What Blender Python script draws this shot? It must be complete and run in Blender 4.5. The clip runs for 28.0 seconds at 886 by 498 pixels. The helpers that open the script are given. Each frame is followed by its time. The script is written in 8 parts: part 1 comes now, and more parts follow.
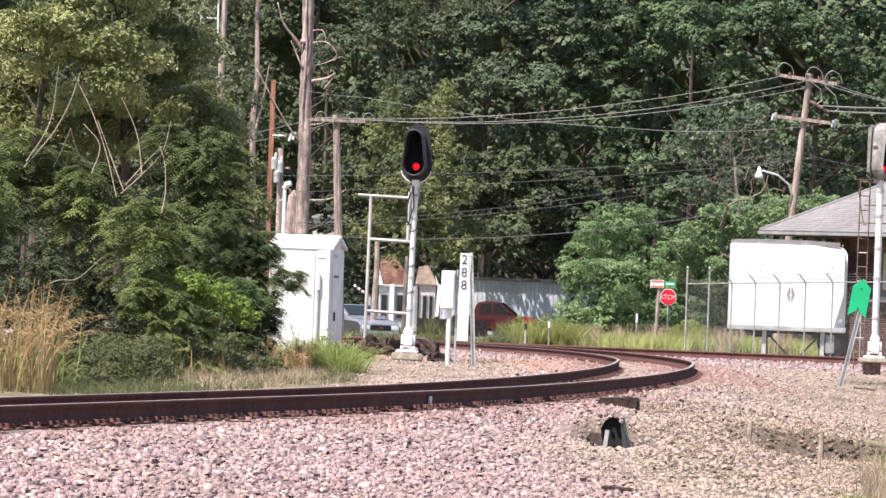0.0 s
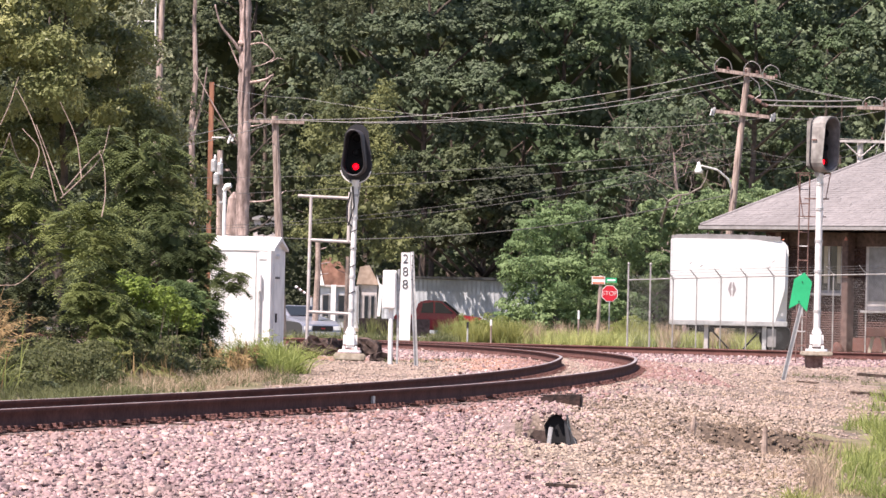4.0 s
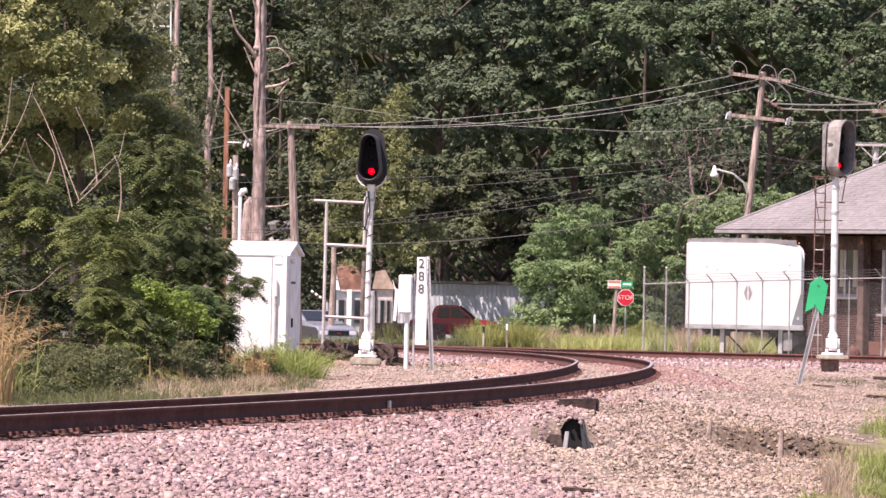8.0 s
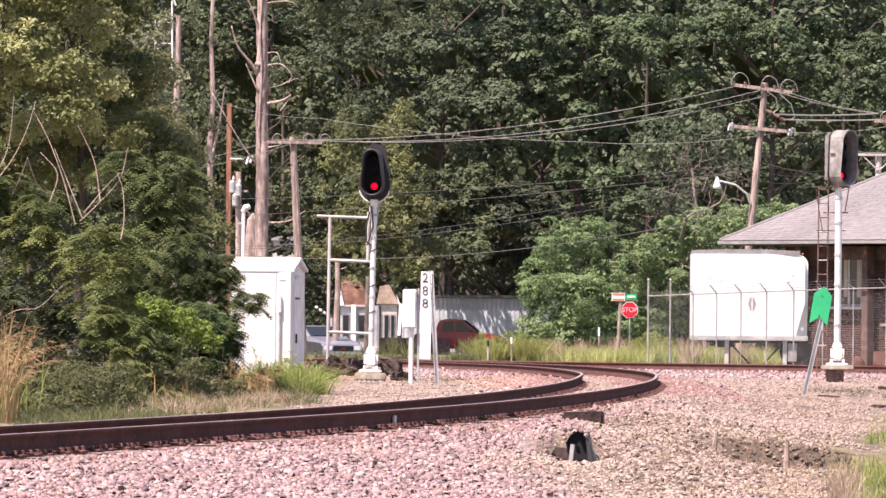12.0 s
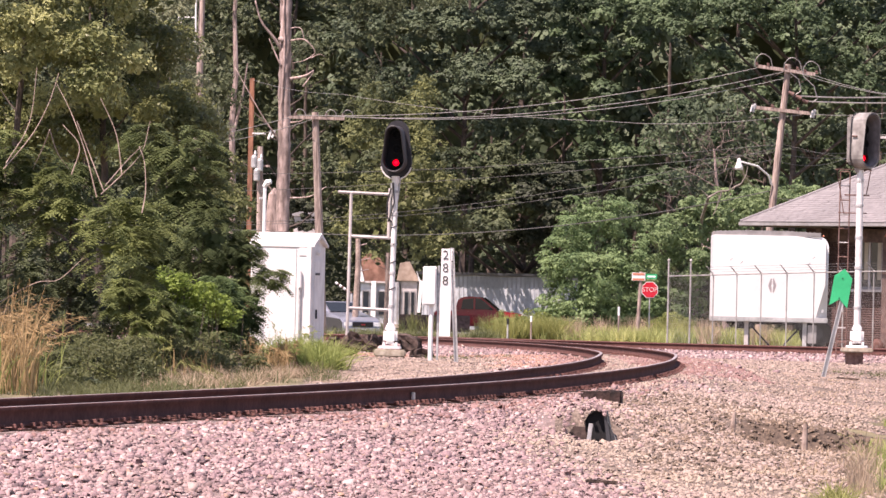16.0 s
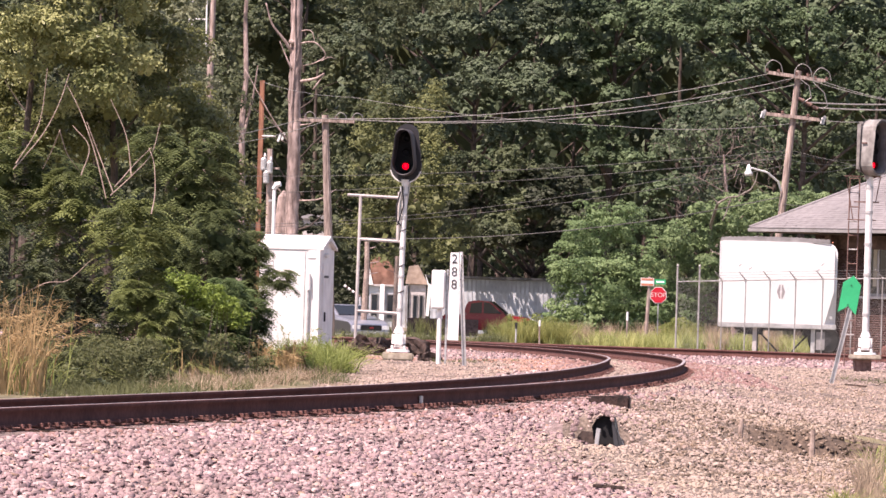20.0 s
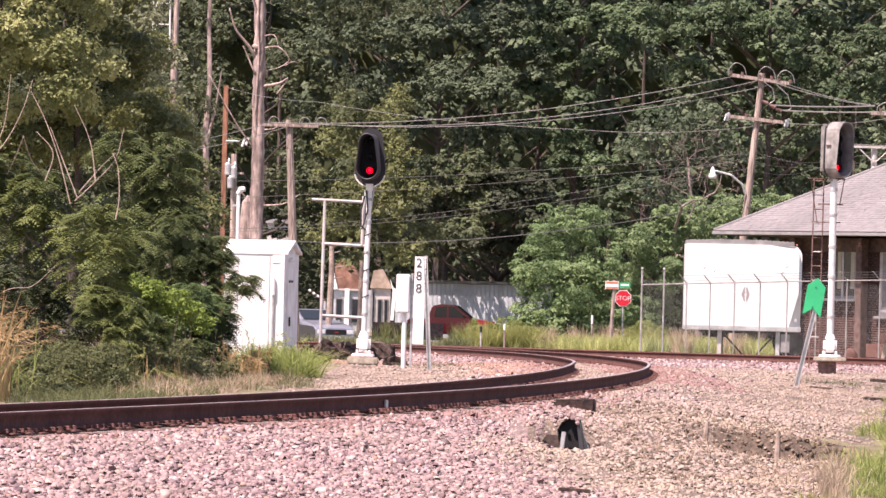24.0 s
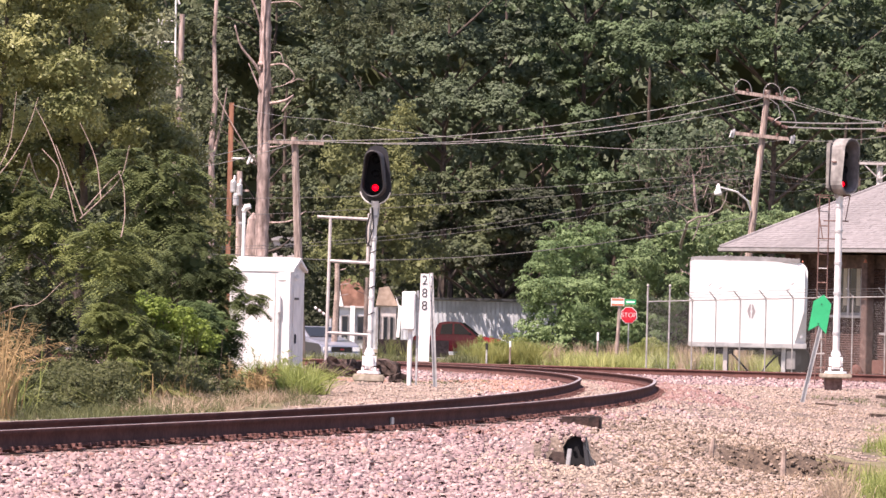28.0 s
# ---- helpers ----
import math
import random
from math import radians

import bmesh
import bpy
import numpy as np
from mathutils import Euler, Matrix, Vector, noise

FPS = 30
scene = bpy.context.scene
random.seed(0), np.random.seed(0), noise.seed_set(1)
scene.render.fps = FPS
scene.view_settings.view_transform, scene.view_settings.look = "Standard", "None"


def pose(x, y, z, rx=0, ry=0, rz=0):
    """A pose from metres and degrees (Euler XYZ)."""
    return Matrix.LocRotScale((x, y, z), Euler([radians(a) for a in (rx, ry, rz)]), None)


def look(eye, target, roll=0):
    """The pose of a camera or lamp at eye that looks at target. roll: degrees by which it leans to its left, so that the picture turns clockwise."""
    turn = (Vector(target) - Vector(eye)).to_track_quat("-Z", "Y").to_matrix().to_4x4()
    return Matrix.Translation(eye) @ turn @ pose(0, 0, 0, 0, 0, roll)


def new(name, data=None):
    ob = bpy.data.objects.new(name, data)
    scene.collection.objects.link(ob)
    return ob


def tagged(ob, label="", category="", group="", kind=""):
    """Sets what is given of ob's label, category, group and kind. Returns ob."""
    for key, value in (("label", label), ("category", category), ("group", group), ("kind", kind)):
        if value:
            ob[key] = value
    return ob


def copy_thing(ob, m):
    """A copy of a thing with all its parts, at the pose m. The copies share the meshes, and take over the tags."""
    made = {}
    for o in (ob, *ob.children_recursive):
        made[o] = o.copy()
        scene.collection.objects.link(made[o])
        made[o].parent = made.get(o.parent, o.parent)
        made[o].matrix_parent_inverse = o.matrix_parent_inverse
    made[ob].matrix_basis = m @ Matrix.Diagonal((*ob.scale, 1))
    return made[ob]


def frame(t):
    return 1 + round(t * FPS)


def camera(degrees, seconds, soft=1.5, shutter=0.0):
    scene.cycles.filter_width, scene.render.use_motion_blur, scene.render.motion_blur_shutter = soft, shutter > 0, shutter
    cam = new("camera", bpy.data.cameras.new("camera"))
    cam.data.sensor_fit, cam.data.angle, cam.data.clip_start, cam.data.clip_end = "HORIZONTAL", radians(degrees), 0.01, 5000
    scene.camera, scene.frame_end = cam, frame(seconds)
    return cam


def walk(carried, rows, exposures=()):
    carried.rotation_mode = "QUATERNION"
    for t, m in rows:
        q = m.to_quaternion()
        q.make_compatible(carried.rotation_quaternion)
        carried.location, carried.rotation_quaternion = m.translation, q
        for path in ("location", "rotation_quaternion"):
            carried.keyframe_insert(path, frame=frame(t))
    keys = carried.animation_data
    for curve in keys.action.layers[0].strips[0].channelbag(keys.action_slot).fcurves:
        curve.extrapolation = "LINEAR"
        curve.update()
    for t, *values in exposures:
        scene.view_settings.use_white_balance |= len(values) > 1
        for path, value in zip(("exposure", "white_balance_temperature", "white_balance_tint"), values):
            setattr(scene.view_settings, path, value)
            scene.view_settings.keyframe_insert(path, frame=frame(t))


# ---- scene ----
# ---------------- camera ----------------
EYE = (0.0, 0.0, 1.19)
cam = camera(8.966, 28.0, soft=1.5)
walk(cam, [
    (0, look(EYE, (-0.9955, 99.9919, 1.9769), 2.090)),
    (0.5, look(EYE, (0.1871, 99.9959, 2.0809), 1.718)),
    (1, look(EYE, (0.1475, 99.9971, 1.9371), 1.685)),
    (1.5, look(EYE, (-0.1836, 99.9938, 2.2898), 1.792)),
    (2, look(EYE, (-0.1692, 99.9939, 2.2783), 1.578)),
    (2.5, look(EYE, (-0.0805, 99.9953, 2.1593), 1.401)),
    (4.5, look(EYE, (0.0552, 99.9969, 1.9800), 1.232)),
    (5, look(EYE, (0.0000, 99.9972, 1.9400), 1.300)),
    (5.5, look(EYE, (-0.0584, 99.9976, 1.8737), 1.174)),
    (6, look(EYE, (-0.0764, 99.9977, 1.8669), 1.343)),
    (6.5, look(EYE, (-0.1414, 99.9976, 1.8648), 1.364)),
    (7, look(EYE, (-0.1304, 99.9980, 1.8134), 1.452)),
    (7.5, look(EYE, (-0.1756, 99.9974, 1.8823), 1.275)),
    (8, look(EYE, (-0.2298, 99.9959, 2.0673), 1.114)),
    (8.5, look(EYE, (-0.3266, 99.9949, 2.1426), 1.091)),
    (9, look(EYE, (-0.3999, 99.9943, 2.1820), 1.086)),
    (9.5, look(EYE, (-0.3041, 99.9931, 2.3281), 0.885)),
    (10, look(EYE, (-0.3859, 99.9922, 2.3819), 0.803)),
    (10.5, look(EYE, (-0.3545, 99.9923, 2.3766), 0.772)),
    (11, look(EYE, (-0.3521, 99.9933, 2.2922), 0.642)),
    (11.5, look(EYE, (-0.3344, 99.9930, 2.3255), 0.491)),
    (13.5, look(EYE, (-0.1793, 99.9950, 2.1778), 0.888)),
    (14, look(EYE, (-0.2859, 99.9954, 2.1045), 0.998)),
    (14.5, look(EYE, (-0.4218, 99.9952, 2.0781), 1.057)),
    (15, look(EYE, (-0.5181, 99.9956, 1.9696), 1.214)),
    (15.5, look(EYE, (-0.6250, 99.9955, 1.9065), 1.153)),
    (16, look(EYE, (-0.6576, 99.9952, 1.9114), 1.268)),
    (16.5, look(EYE, (-0.6385, 99.9956, 1.8809), 1.195)),
    (17, look(EYE, (-0.5802, 99.9962, 1.8362), 1.187)),
    (17.5, look(EYE, (-0.5308, 99.9968, 1.7849), 1.445)),
    (18, look(EYE, (-0.5682, 99.9967, 1.7649), 1.644)),
    (18.5, look(EYE, (-0.4590, 99.9974, 1.7455), 1.609)),
    (19, look(EYE, (-0.4817, 99.9975, 1.7112), 1.462)),
    (19.5, look(EYE, (-0.6980, 99.9953, 1.8568), 1.527)),
    (20, look(EYE, (-0.8179, 99.9936, 1.9730), 1.706)),
    (20.5, look(EYE, (-0.7103, 99.9944, 1.9759), 1.623)),
    (21, look(EYE, (-0.5542, 99.9957, 1.9338), 1.526)),
    (21.5, look(EYE, (-0.5314, 99.9957, 1.9457), 1.399)),
    (22, look(EYE, (-0.4324, 99.9955, 2.0336), 1.492)),
    (22.5, look(EYE, (-0.3727, 99.9952, 2.1000), 1.541)),
    (24.5, look(EYE, (-0.1526, 99.9961, 2.0550), 1.436)),
    (25, look(EYE, (-0.1154, 99.9954, 2.1445), 1.572)),
    (25.5, look(EYE, (-0.0277, 99.9945, 2.2348), 1.572)),
    (26, look(EYE, (-0.0818, 99.9946, 2.2261), 1.460)),
    (26.5, look(EYE, (-0.0698, 99.9944, 2.2477), 1.525)),
    (27, look(EYE, (-0.1875, 99.9944, 2.2334), 1.271)),
    (27.5, look(EYE, (-0.3111, 99.9937, 2.2666), 1.142)),
    (28, look(EYE, (-0.2988, 99.9927, 2.3625), 1.378)),
], exposures=((0, 1.15, 6550, 13), (1, 1.09, 6600, 15), (2.5, 1.18, 6700, 20), (5, 1.07, 6950, 24), (6, 1.06, 6950, 28), (7.5, 1.06, 6950, 30), (10, 1.20, 7000, 27), (11.5, 1.20, 7000, 27), (14, 1.13, 7100, 29), (18.5, 1.07, 7100, 30), (22, 1.13, 7100, 29), (25, 1.17, 7100, 29), (28, 1.20, 7100, 29)))

# ---------------- world and sun ----------------
SUN = Vector((-0.36, -0.36, 0.90)).normalized()
world = bpy.data.worlds.new("world")
scene.world = world
world.use_nodes = True
wn = world.node_tree.nodes
sky = wn.new("ShaderNodeTexSky")
sky.sky_type, sky.sun_disc = "NISHITA", False
sky.sun_elevation = math.asin(SUN.z)
sky.sun_rotation = math.atan2(SUN.x, SUN.y) % (2 * math.pi)
wn["Background"].inputs[1].default_value = 0.095
world.node_tree.links.new(sky.outputs[0], wn["Background"].inputs[0])
sun_lamp = bpy.data.lights.new("sun", "SUN")
sun_lamp.energy, sun_lamp.angle, sun_lamp.color = 5.0, radians(0.5), (1.0, 0.94, 0.86)
sun = new("sun", sun_lamp)
sun.matrix_world = look(SUN * 60, (0, 0, 0))


# ---------------- materials ----------------
def mat(name, c1, c2, scale=8.0, rough=0.8, metal=0.0, bump=0.3, stain=0.35, stain_scale=0.7, vary=0.0, island=0.0,
        stretch=(1, 1, 1), bump_scale=None, gloss_vary=0.1):
    """Two colours mixed by fine noise, dulled by larger stains, with fine relief."""
    m = bpy.data.materials.new(name)
    m.use_nodes = True
    nt = m.node_tree
    n, l = nt.nodes, nt.links
    bsdf = n["Principled BSDF"]
    tc = n.new("ShaderNodeTexCoord")
    mp = n.new("ShaderNodeMapping")
    mp.inputs["Scale"].default_value = stretch
    l.new(tc.outputs["Object"], mp.inputs[0])
    fine = n.new("ShaderNodeTexNoise")
    fine.inputs["Scale"].default_value, fine.inputs["Detail"].default_value = scale, 5
    l.new(mp.outputs[0], fine.inputs["Vector"])
    ramp = n.new("ShaderNodeValToRGB")
    ramp.color_ramp.elements[0].position, ramp.color_ramp.elements[1].position = 0.32, 0.68
    ramp.color_ramp.elements[0].color, ramp.color_ramp.elements[1].color = (*c1, 1), (*c2, 1)
    l.new(fine.outputs["Fac"], ramp.inputs[0])
    big = n.new("ShaderNodeTexNoise")
    big.inputs["Scale"].default_value, big.inputs["Detail"].default_value = stain_scale, 3
    l.new(mp.outputs[0], big.inputs["Vector"])
    rng = n.new("ShaderNodeMapRange")
    rng.inputs[1].default_value, rng.inputs[2].default_value = 0.35, 0.65
    rng.inputs[3].default_value, rng.inputs[4].default_value = 1 - stain, 1.0 + stain * 0.3
    l.new(big.outputs["Fac"], rng.inputs[0])
    hsv = n.new("ShaderNodeHueSaturation")
    l.new(ramp.outputs[0], hsv.inputs["Color"])
    value = rng.outputs[0]
    for amount, source in ((vary, "ShaderNodeObjectInfo"), (island, "ShaderNodeNewGeometry")):
        if amount:
            src = n.new(source)
            mr = n.new("ShaderNodeMapRange")
            mr.inputs[3].default_value, mr.inputs[4].default_value = 1 - amount, 1 + amount
            l.new(src.outputs["Random" if vary and source.endswith("Info") else "Random Per Island"], mr.inputs[0])
            mul = n.new("ShaderNodeMath")
            mul.operation = "MULTIPLY"
            l.new(value, mul.inputs[0])
            l.new(mr.outputs[0], mul.inputs[1])
            value = mul.outputs[0]
    l.new(value, hsv.inputs["Value"])
    l.new(hsv.outputs[0], bsdf.inputs["Base Color"])
    bsdf.inputs["Metallic"].default_value = metal
    rr = n.new("ShaderNodeMapRange")
    rr.inputs[3].default_value, rr.inputs[4].default_value = max(rough - gloss_vary, 0.02), min(rough + gloss_vary, 1)
    l.new(big.outputs["Fac"], rr.inputs[0])
    l.new(rr.outputs[0], bsdf.inputs["Roughness"])
    if bump:
        grain = n.new("ShaderNodeTexNoise")
        grain.inputs["Scale"].default_value, grain.inputs["Detail"].default_value = bump_scale or scale * 3, 4
        l.new(mp.outputs[0], grain.inputs["Vector"])
        bp = n.new("ShaderNodeBump")
        bp.inputs["Strength"].default_value, bp.inputs["Distance"].default_value = bump, 0.02
        l.new(grain.outputs["Fac"], bp.inputs["Height"])
        l.new(bp.outputs[0], bsdf.inputs["Normal"])
    return m


def leaf_mat(name, dark, light, thin=0.3, scale=0.5, rough=0.55, dry=None, each=0.26):
    """Leaves: each one its own tone, whole boughs tinted by larger noise, some light through the blade."""
    m = bpy.data.materials.new(name)
    m.use_nodes = True
    nt = m.node_tree
    n, l = nt.nodes, nt.links
    bsdf, out = n["Principled BSDF"], n["Material Output"]
    geo = n.new("ShaderNodeNewGeometry")
    tc = n.new("ShaderNodeTexCoord")
    big = n.new("ShaderNodeTexNoise")
    big.inputs["Scale"].default_value, big.inputs["Detail"].default_value = scale, 3
    l.new(tc.outputs["Object"], big.inputs["Vector"])
    add = n.new("ShaderNodeMath")
    add.operation = "MULTIPLY_ADD"
    add.inputs[1].default_value = each
    l.new(geo.outputs["Random Per Island"], add.inputs[0])
    sub = n.new("ShaderNodeMapRange")
    sub.inputs[1].default_value, sub.inputs[2].default_value = 0.3, 0.7
    sub.inputs[3].default_value, sub.inputs[4].default_value = -0.15, 0.6
    l.new(big.outputs["Fac"], sub.inputs[0])
    l.new(sub.outputs[0], add.inputs[2])
    ramp = n.new("ShaderNodeValToRGB")
    dark, light = ((c[0] * 1.05, c[1], c[2] * 1.14) for c in (dark, light))
    ramp.color_ramp.elements[0].color, ramp.color_ramp.elements[1].color = (*dark, 1), (*light, 1)
    if dry:
        e = ramp.color_ramp.elements.new(0.93)
        e.color = (*light, 1)
        ramp.color_ramp.elements[2].color = (*dry, 1)
    l.new(add.outputs[0], ramp.inputs[0])
    info = n.new("ShaderNodeObjectInfo")
    hsv = n.new("ShaderNodeHueSaturation")
    mr = n.new("ShaderNodeMapRange")
    mr.inputs[3].default_value, mr.inputs[4].default_value = 0.82, 1.16
    l.new(info.outputs["Random"], mr.inputs[0])
    l.new(mr.outputs[0], hsv.inputs["Value"])
    l.new(ramp.outputs[0], hsv.inputs["Color"])
    l.new(hsv.outputs[0], bsdf.inputs["Base Color"])
    bsdf.inputs["Roughness"].default_value = rough
    bsdf.inputs["Specular IOR Level"].default_value = 0.18
    tr = n.new("ShaderNodeBsdfTranslucent")
    l.new(hsv.outputs[0], tr.inputs["Color"])
    mix = n.new("ShaderNodeMixShader")
    mix.inputs[0].default_value = thin
    l.new(bsdf.outputs[0], mix.inputs[1])
    l.new(tr.outputs[0], mix.inputs[2])
    l.new(mix.outputs[0], out.inputs[0])
    return m


def plain(name, c, rough=0.5, metal=0.0, coat=0.0):
    m = mat(name, tuple(v * 0.9 for v in c), c, 14, rough, metal, 0.06, 0.12, 1.5)
    m.node_tree.nodes["Principled BSDF"].inputs["Coat Weight"].default_value = coat
    return m


def glow(name, c, power):
    m = bpy.data.materials.new(name)
    m.use_nodes = True
    b = m.node_tree.nodes["Principled BSDF"]
    b.inputs["Base Color"].default_value = (*c, 1)
    b.inputs["Emission Color"].default_value = (*c, 1)
    b.inputs["Emission Strength"].default_value = power
    return m


def glass(name, c=(0.02, 0.025, 0.03)):
    m = bpy.data.materials.new(name)
    m.use_nodes = True
    b = m.node_tree.nodes["Principled BSDF"]
    b.inputs["Base Color"].default_value = (*c, 1)
    b.inputs["Roughness"].default_value = 0.05
    b.inputs["Specular IOR Level"].default_value = 0.6
    return m


def stone_mat(name="ballast_stone", dusty=0.0, dust_colour=(0.24, 0.17, 0.15)):
    """Crushed stone: pinkish granite with white, tan and dark pieces."""
    m = bpy.data.materials.new(name)
    m.use_nodes = True
    n, l = m.node_tree.nodes, m.node_tree.links
    b = n["Principled BSDF"]
    geo = n.new("ShaderNodeNewGeometry")
    ramp = n.new("ShaderNodeValToRGB")
    cols = ((0.0, (0.085, 0.058, 0.063)), (0.12, (0.17, 0.113, 0.122)), (0.30, (0.245, 0.162, 0.172)), (0.55, (0.30, 0.205, 0.208)),
            (0.80, (0.345, 0.25, 0.245)), (0.93, (0.45, 0.36, 0.345)), (1.0, (0.30, 0.18, 0.12)))
    for k, (p, c) in enumerate(cols):
        e = ramp.color_ramp.elements[k] if k < 2 else ramp.color_ramp.elements.new(p)
        e.position, e.color = p, (*c, 1)
    l.new(geo.outputs["Random Per Island"], ramp.inputs[0])
    tc = n.new("ShaderNodeTexCoord")
    no = n.new("ShaderNodeTexNoise")
    no.inputs["Scale"].default_value, no.inputs["Detail"].default_value = 30, 4
    l.new(tc.outputs["Object"], no.inputs["Vector"])
    big = n.new("ShaderNodeTexNoise")
    big.inputs["Scale"].default_value = 0.35
    l.new(tc.outputs["Object"], big.inputs["Vector"])
    mr = n.new("ShaderNodeMapRange")
    mr.inputs[1].default_value, mr.inputs[2].default_value = 0.3, 0.7
    mr.inputs[3].default_value, mr.inputs[4].default_value = 0.75, 1.2
    l.new(no.outputs["Fac"], mr.inputs[0])
    hsv = n.new("ShaderNodeHueSaturation")
    l.new(ramp.outputs[0], hsv.inputs["Color"])
    l.new(mr.outputs[0], hsv.inputs["Value"])
    dust = n.new("ShaderNodeMix")
    dust.data_type = "RGBA"
    dr = n.new("ShaderNodeMapRange")
    dr.inputs[1].default_value, dr.inputs[2].default_value = 0.45, 0.7
    dr.inputs[3].default_value, dr.inputs[4].default_value = 0.05 + dusty, 0.45 + dusty
    l.new(big.outputs["Fac"], dr.inputs[0])
    l.new(dr.outputs[0], dust.inputs["Factor"])
    l.new(hsv.outputs[0], dust.inputs["A"])
    dust.inputs["B"].default_value = (*dust_colour, 1)
    l.new(dust.outputs["Result"], b.inputs["Base Color"])
    b.inputs["Roughness"].default_value = 0.85
    return m


M_STONE = stone_mat()
M_RUSTSTONE = stone_mat("rust_dusted_stone", 0.55, (0.19, 0.098, 0.082))
M_CHIPS = stone_mat("orange_brown_chips", 0.5, (0.30, 0.165, 0.11))
M_GRAVEL = stone_mat("dirty_gravel", 0.50, (0.315, 0.252, 0.197))
M_CLOD = mat("dark_earth_clods", (0.10, 0.072, 0.053), (0.25, 0.185, 0.138), 20, 0.95, 0, 0.8, 0.4, 2, island=0.4)
M_BALLAST = mat("ballast_fines", (0.13, 0.092, 0.085), (0.30, 0.22, 0.205), 22, 0.95, 0, 1.0, 0.3, 0.4)
M_DIRT = mat("gravelly_dirt", (0.11, 0.08, 0.063), (0.33, 0.252, 0.20), 26, 0.95, 0, 1.0, 0.5, 0.9)
M_SOIL = mat("grassy_soil", (0.075, 0.07, 0.032), (0.20, 0.165, 0.09), 5, 0.95, 0, 0.8, 0.4, 0.3)
# Brown bank earth, darkened to stand for the undercut's shade.
M_BANKSHADE = mat("shade_dark_bank_earth", (0.06, 0.042, 0.032), (0.155, 0.11, 0.08), 16, 0.95, 0, 1.0, 0.4, 1.5)
M_CHAR = mat("blackened_wood", (0.022, 0.015, 0.013), (0.095, 0.062, 0.052), 9, 0.9, 0, 0.7, 0.3, 1.5, vary=0.25)
M_ASPHALT = mat("asphalt", (0.10, 0.10, 0.10), (0.16, 0.155, 0.15), 20, 0.9, 0, 0.4, 0.25, 0.2)
M_RAIL = mat("rail_rust", (0.080, 0.037, 0.033), (0.120, 0.057, 0.050), 18, 0.97, 0.0, 0.15, 0.25, 2.0, gloss_vary=0.02)
M_RAIL.node_tree.nodes["Principled BSDF"].inputs["Specular IOR Level"].default_value = 0.15
M_RAILTOP = mat("rail_polished", (0.36, 0.30, 0.28), (0.50, 0.44, 0.42), 6, 0.5, 0.6, 0.05, 0.25, 1.2)
M_ROT = mat("rotten_wood", (0.012, 0.007, 0.006), (0.055, 0.03, 0.026), 9, 0.95, 0, 0.7, 0.3, 1.5)
M_TIE = mat("creosoted_wood", (0.035, 0.024, 0.02), (0.11, 0.075, 0.06), 9, 0.9, 0, 0.7, 0.3, 1.5, vary=0.25)
M_PLATE = mat("rusty_steel", (0.145, 0.065, 0.055), (0.26, 0.13, 0.112), 25, 0.85, 0.2, 0.5, 0.3, 3, vary=0.2)
M_SILVER = mat("aluminium_paint", (0.62, 0.61, 0.60), (0.78, 0.77, 0.76), 6, 0.40, 0.15, 0.1, 0.08, 1.4)
M_WHITE = mat("white_paint", (0.72, 0.71, 0.70), (0.84, 0.83, 0.82), 4, 0.5, 0, 0.08, 0.14, 0.9)
M_CHALK = mat("weathered_white_steel", (0.66, 0.65, 0.65), (0.80, 0.79, 0.78), 3, 0.55, 0, 0.08, 0.18, 0.8)
# Near-black that paints the dark inside the signal hoods and the drain.
M_PITCH = plain("recess_shade_black", (0.006, 0.006, 0.008), 0.9)
M_TRAILER = mat("trailer_white_paint", (0.66, 0.67, 0.67), (0.74, 0.75, 0.76), 1.6, 0.45, 0, 0.03, 0.10, 0.6)
M_HOOD = plain("faded_black_hood", (0.04, 0.037, 0.042), 0.55)
M_LINER = mat("hood_lining", (0.09, 0.08, 0.085), (0.17, 0.155, 0.16), 6, 0.7, 0, 0.15, 0.3, 2)
M_BLACK = plain("black_enamel", (0.013, 0.012, 0.016), 0.6)
M_GREYHOOD = mat("weathered_grey_enamel", (0.17, 0.155, 0.145), (0.36, 0.34, 0.32), 5, 0.6, 0.1, 0.2, 0.4, 2.0)
M_CONC = mat("old_concrete", (0.26, 0.22, 0.17), (0.44, 0.39, 0.32), 9, 0.9, 0, 0.5, 0.4, 1.5)
M_FENCE = mat("dull_galvanised_steel", (0.26, 0.25, 0.24), (0.40, 0.385, 0.37), 12, 0.6, 0.2, 0.15, 0.25, 2)
M_GALV = mat("galvanised_steel", (0.40, 0.40, 0.40), (0.58, 0.58, 0.58), 12, 0.5, 0.4, 0.15, 0.25, 2)
M_RUST = mat("rust_painted_steel", (0.12, 0.06, 0.05), (0.24, 0.15, 0.13), 12, 0.8, 0.1, 0.3, 0.3, 2)
M_RED = glow("red_signal_light", (1.0, 0.004, 0.012), 1.5)
M_GREEN = plain("green_sign_enamel", (0.0, 0.42, 0.17), 0.5)
M_STOPRED = plain("red_sign_sheeting", (0.55, 0.012, 0.03), 0.45)
M_WOOD = mat("grey_pole_wood", (0.22, 0.16, 0.138), (0.46, 0.365, 0.32), 4, 0.9, 0, 0.6, 0.35, 1.0, stretch=(4, 4, 0.5))
M_REDWOOD = mat("brown_pole_wood", (0.20, 0.085, 0.05), (0.34, 0.16, 0.10), 4, 0.85, 0, 0.5, 0.3, 1.0, stretch=(4, 4, 0.5))
M_BARK = mat("pine_bark", (0.18, 0.13, 0.115), (0.50, 0.385, 0.355), 6.5, 0.95, 0, 1.0, 0.5, 1.6, stretch=(1, 1, 0.3))
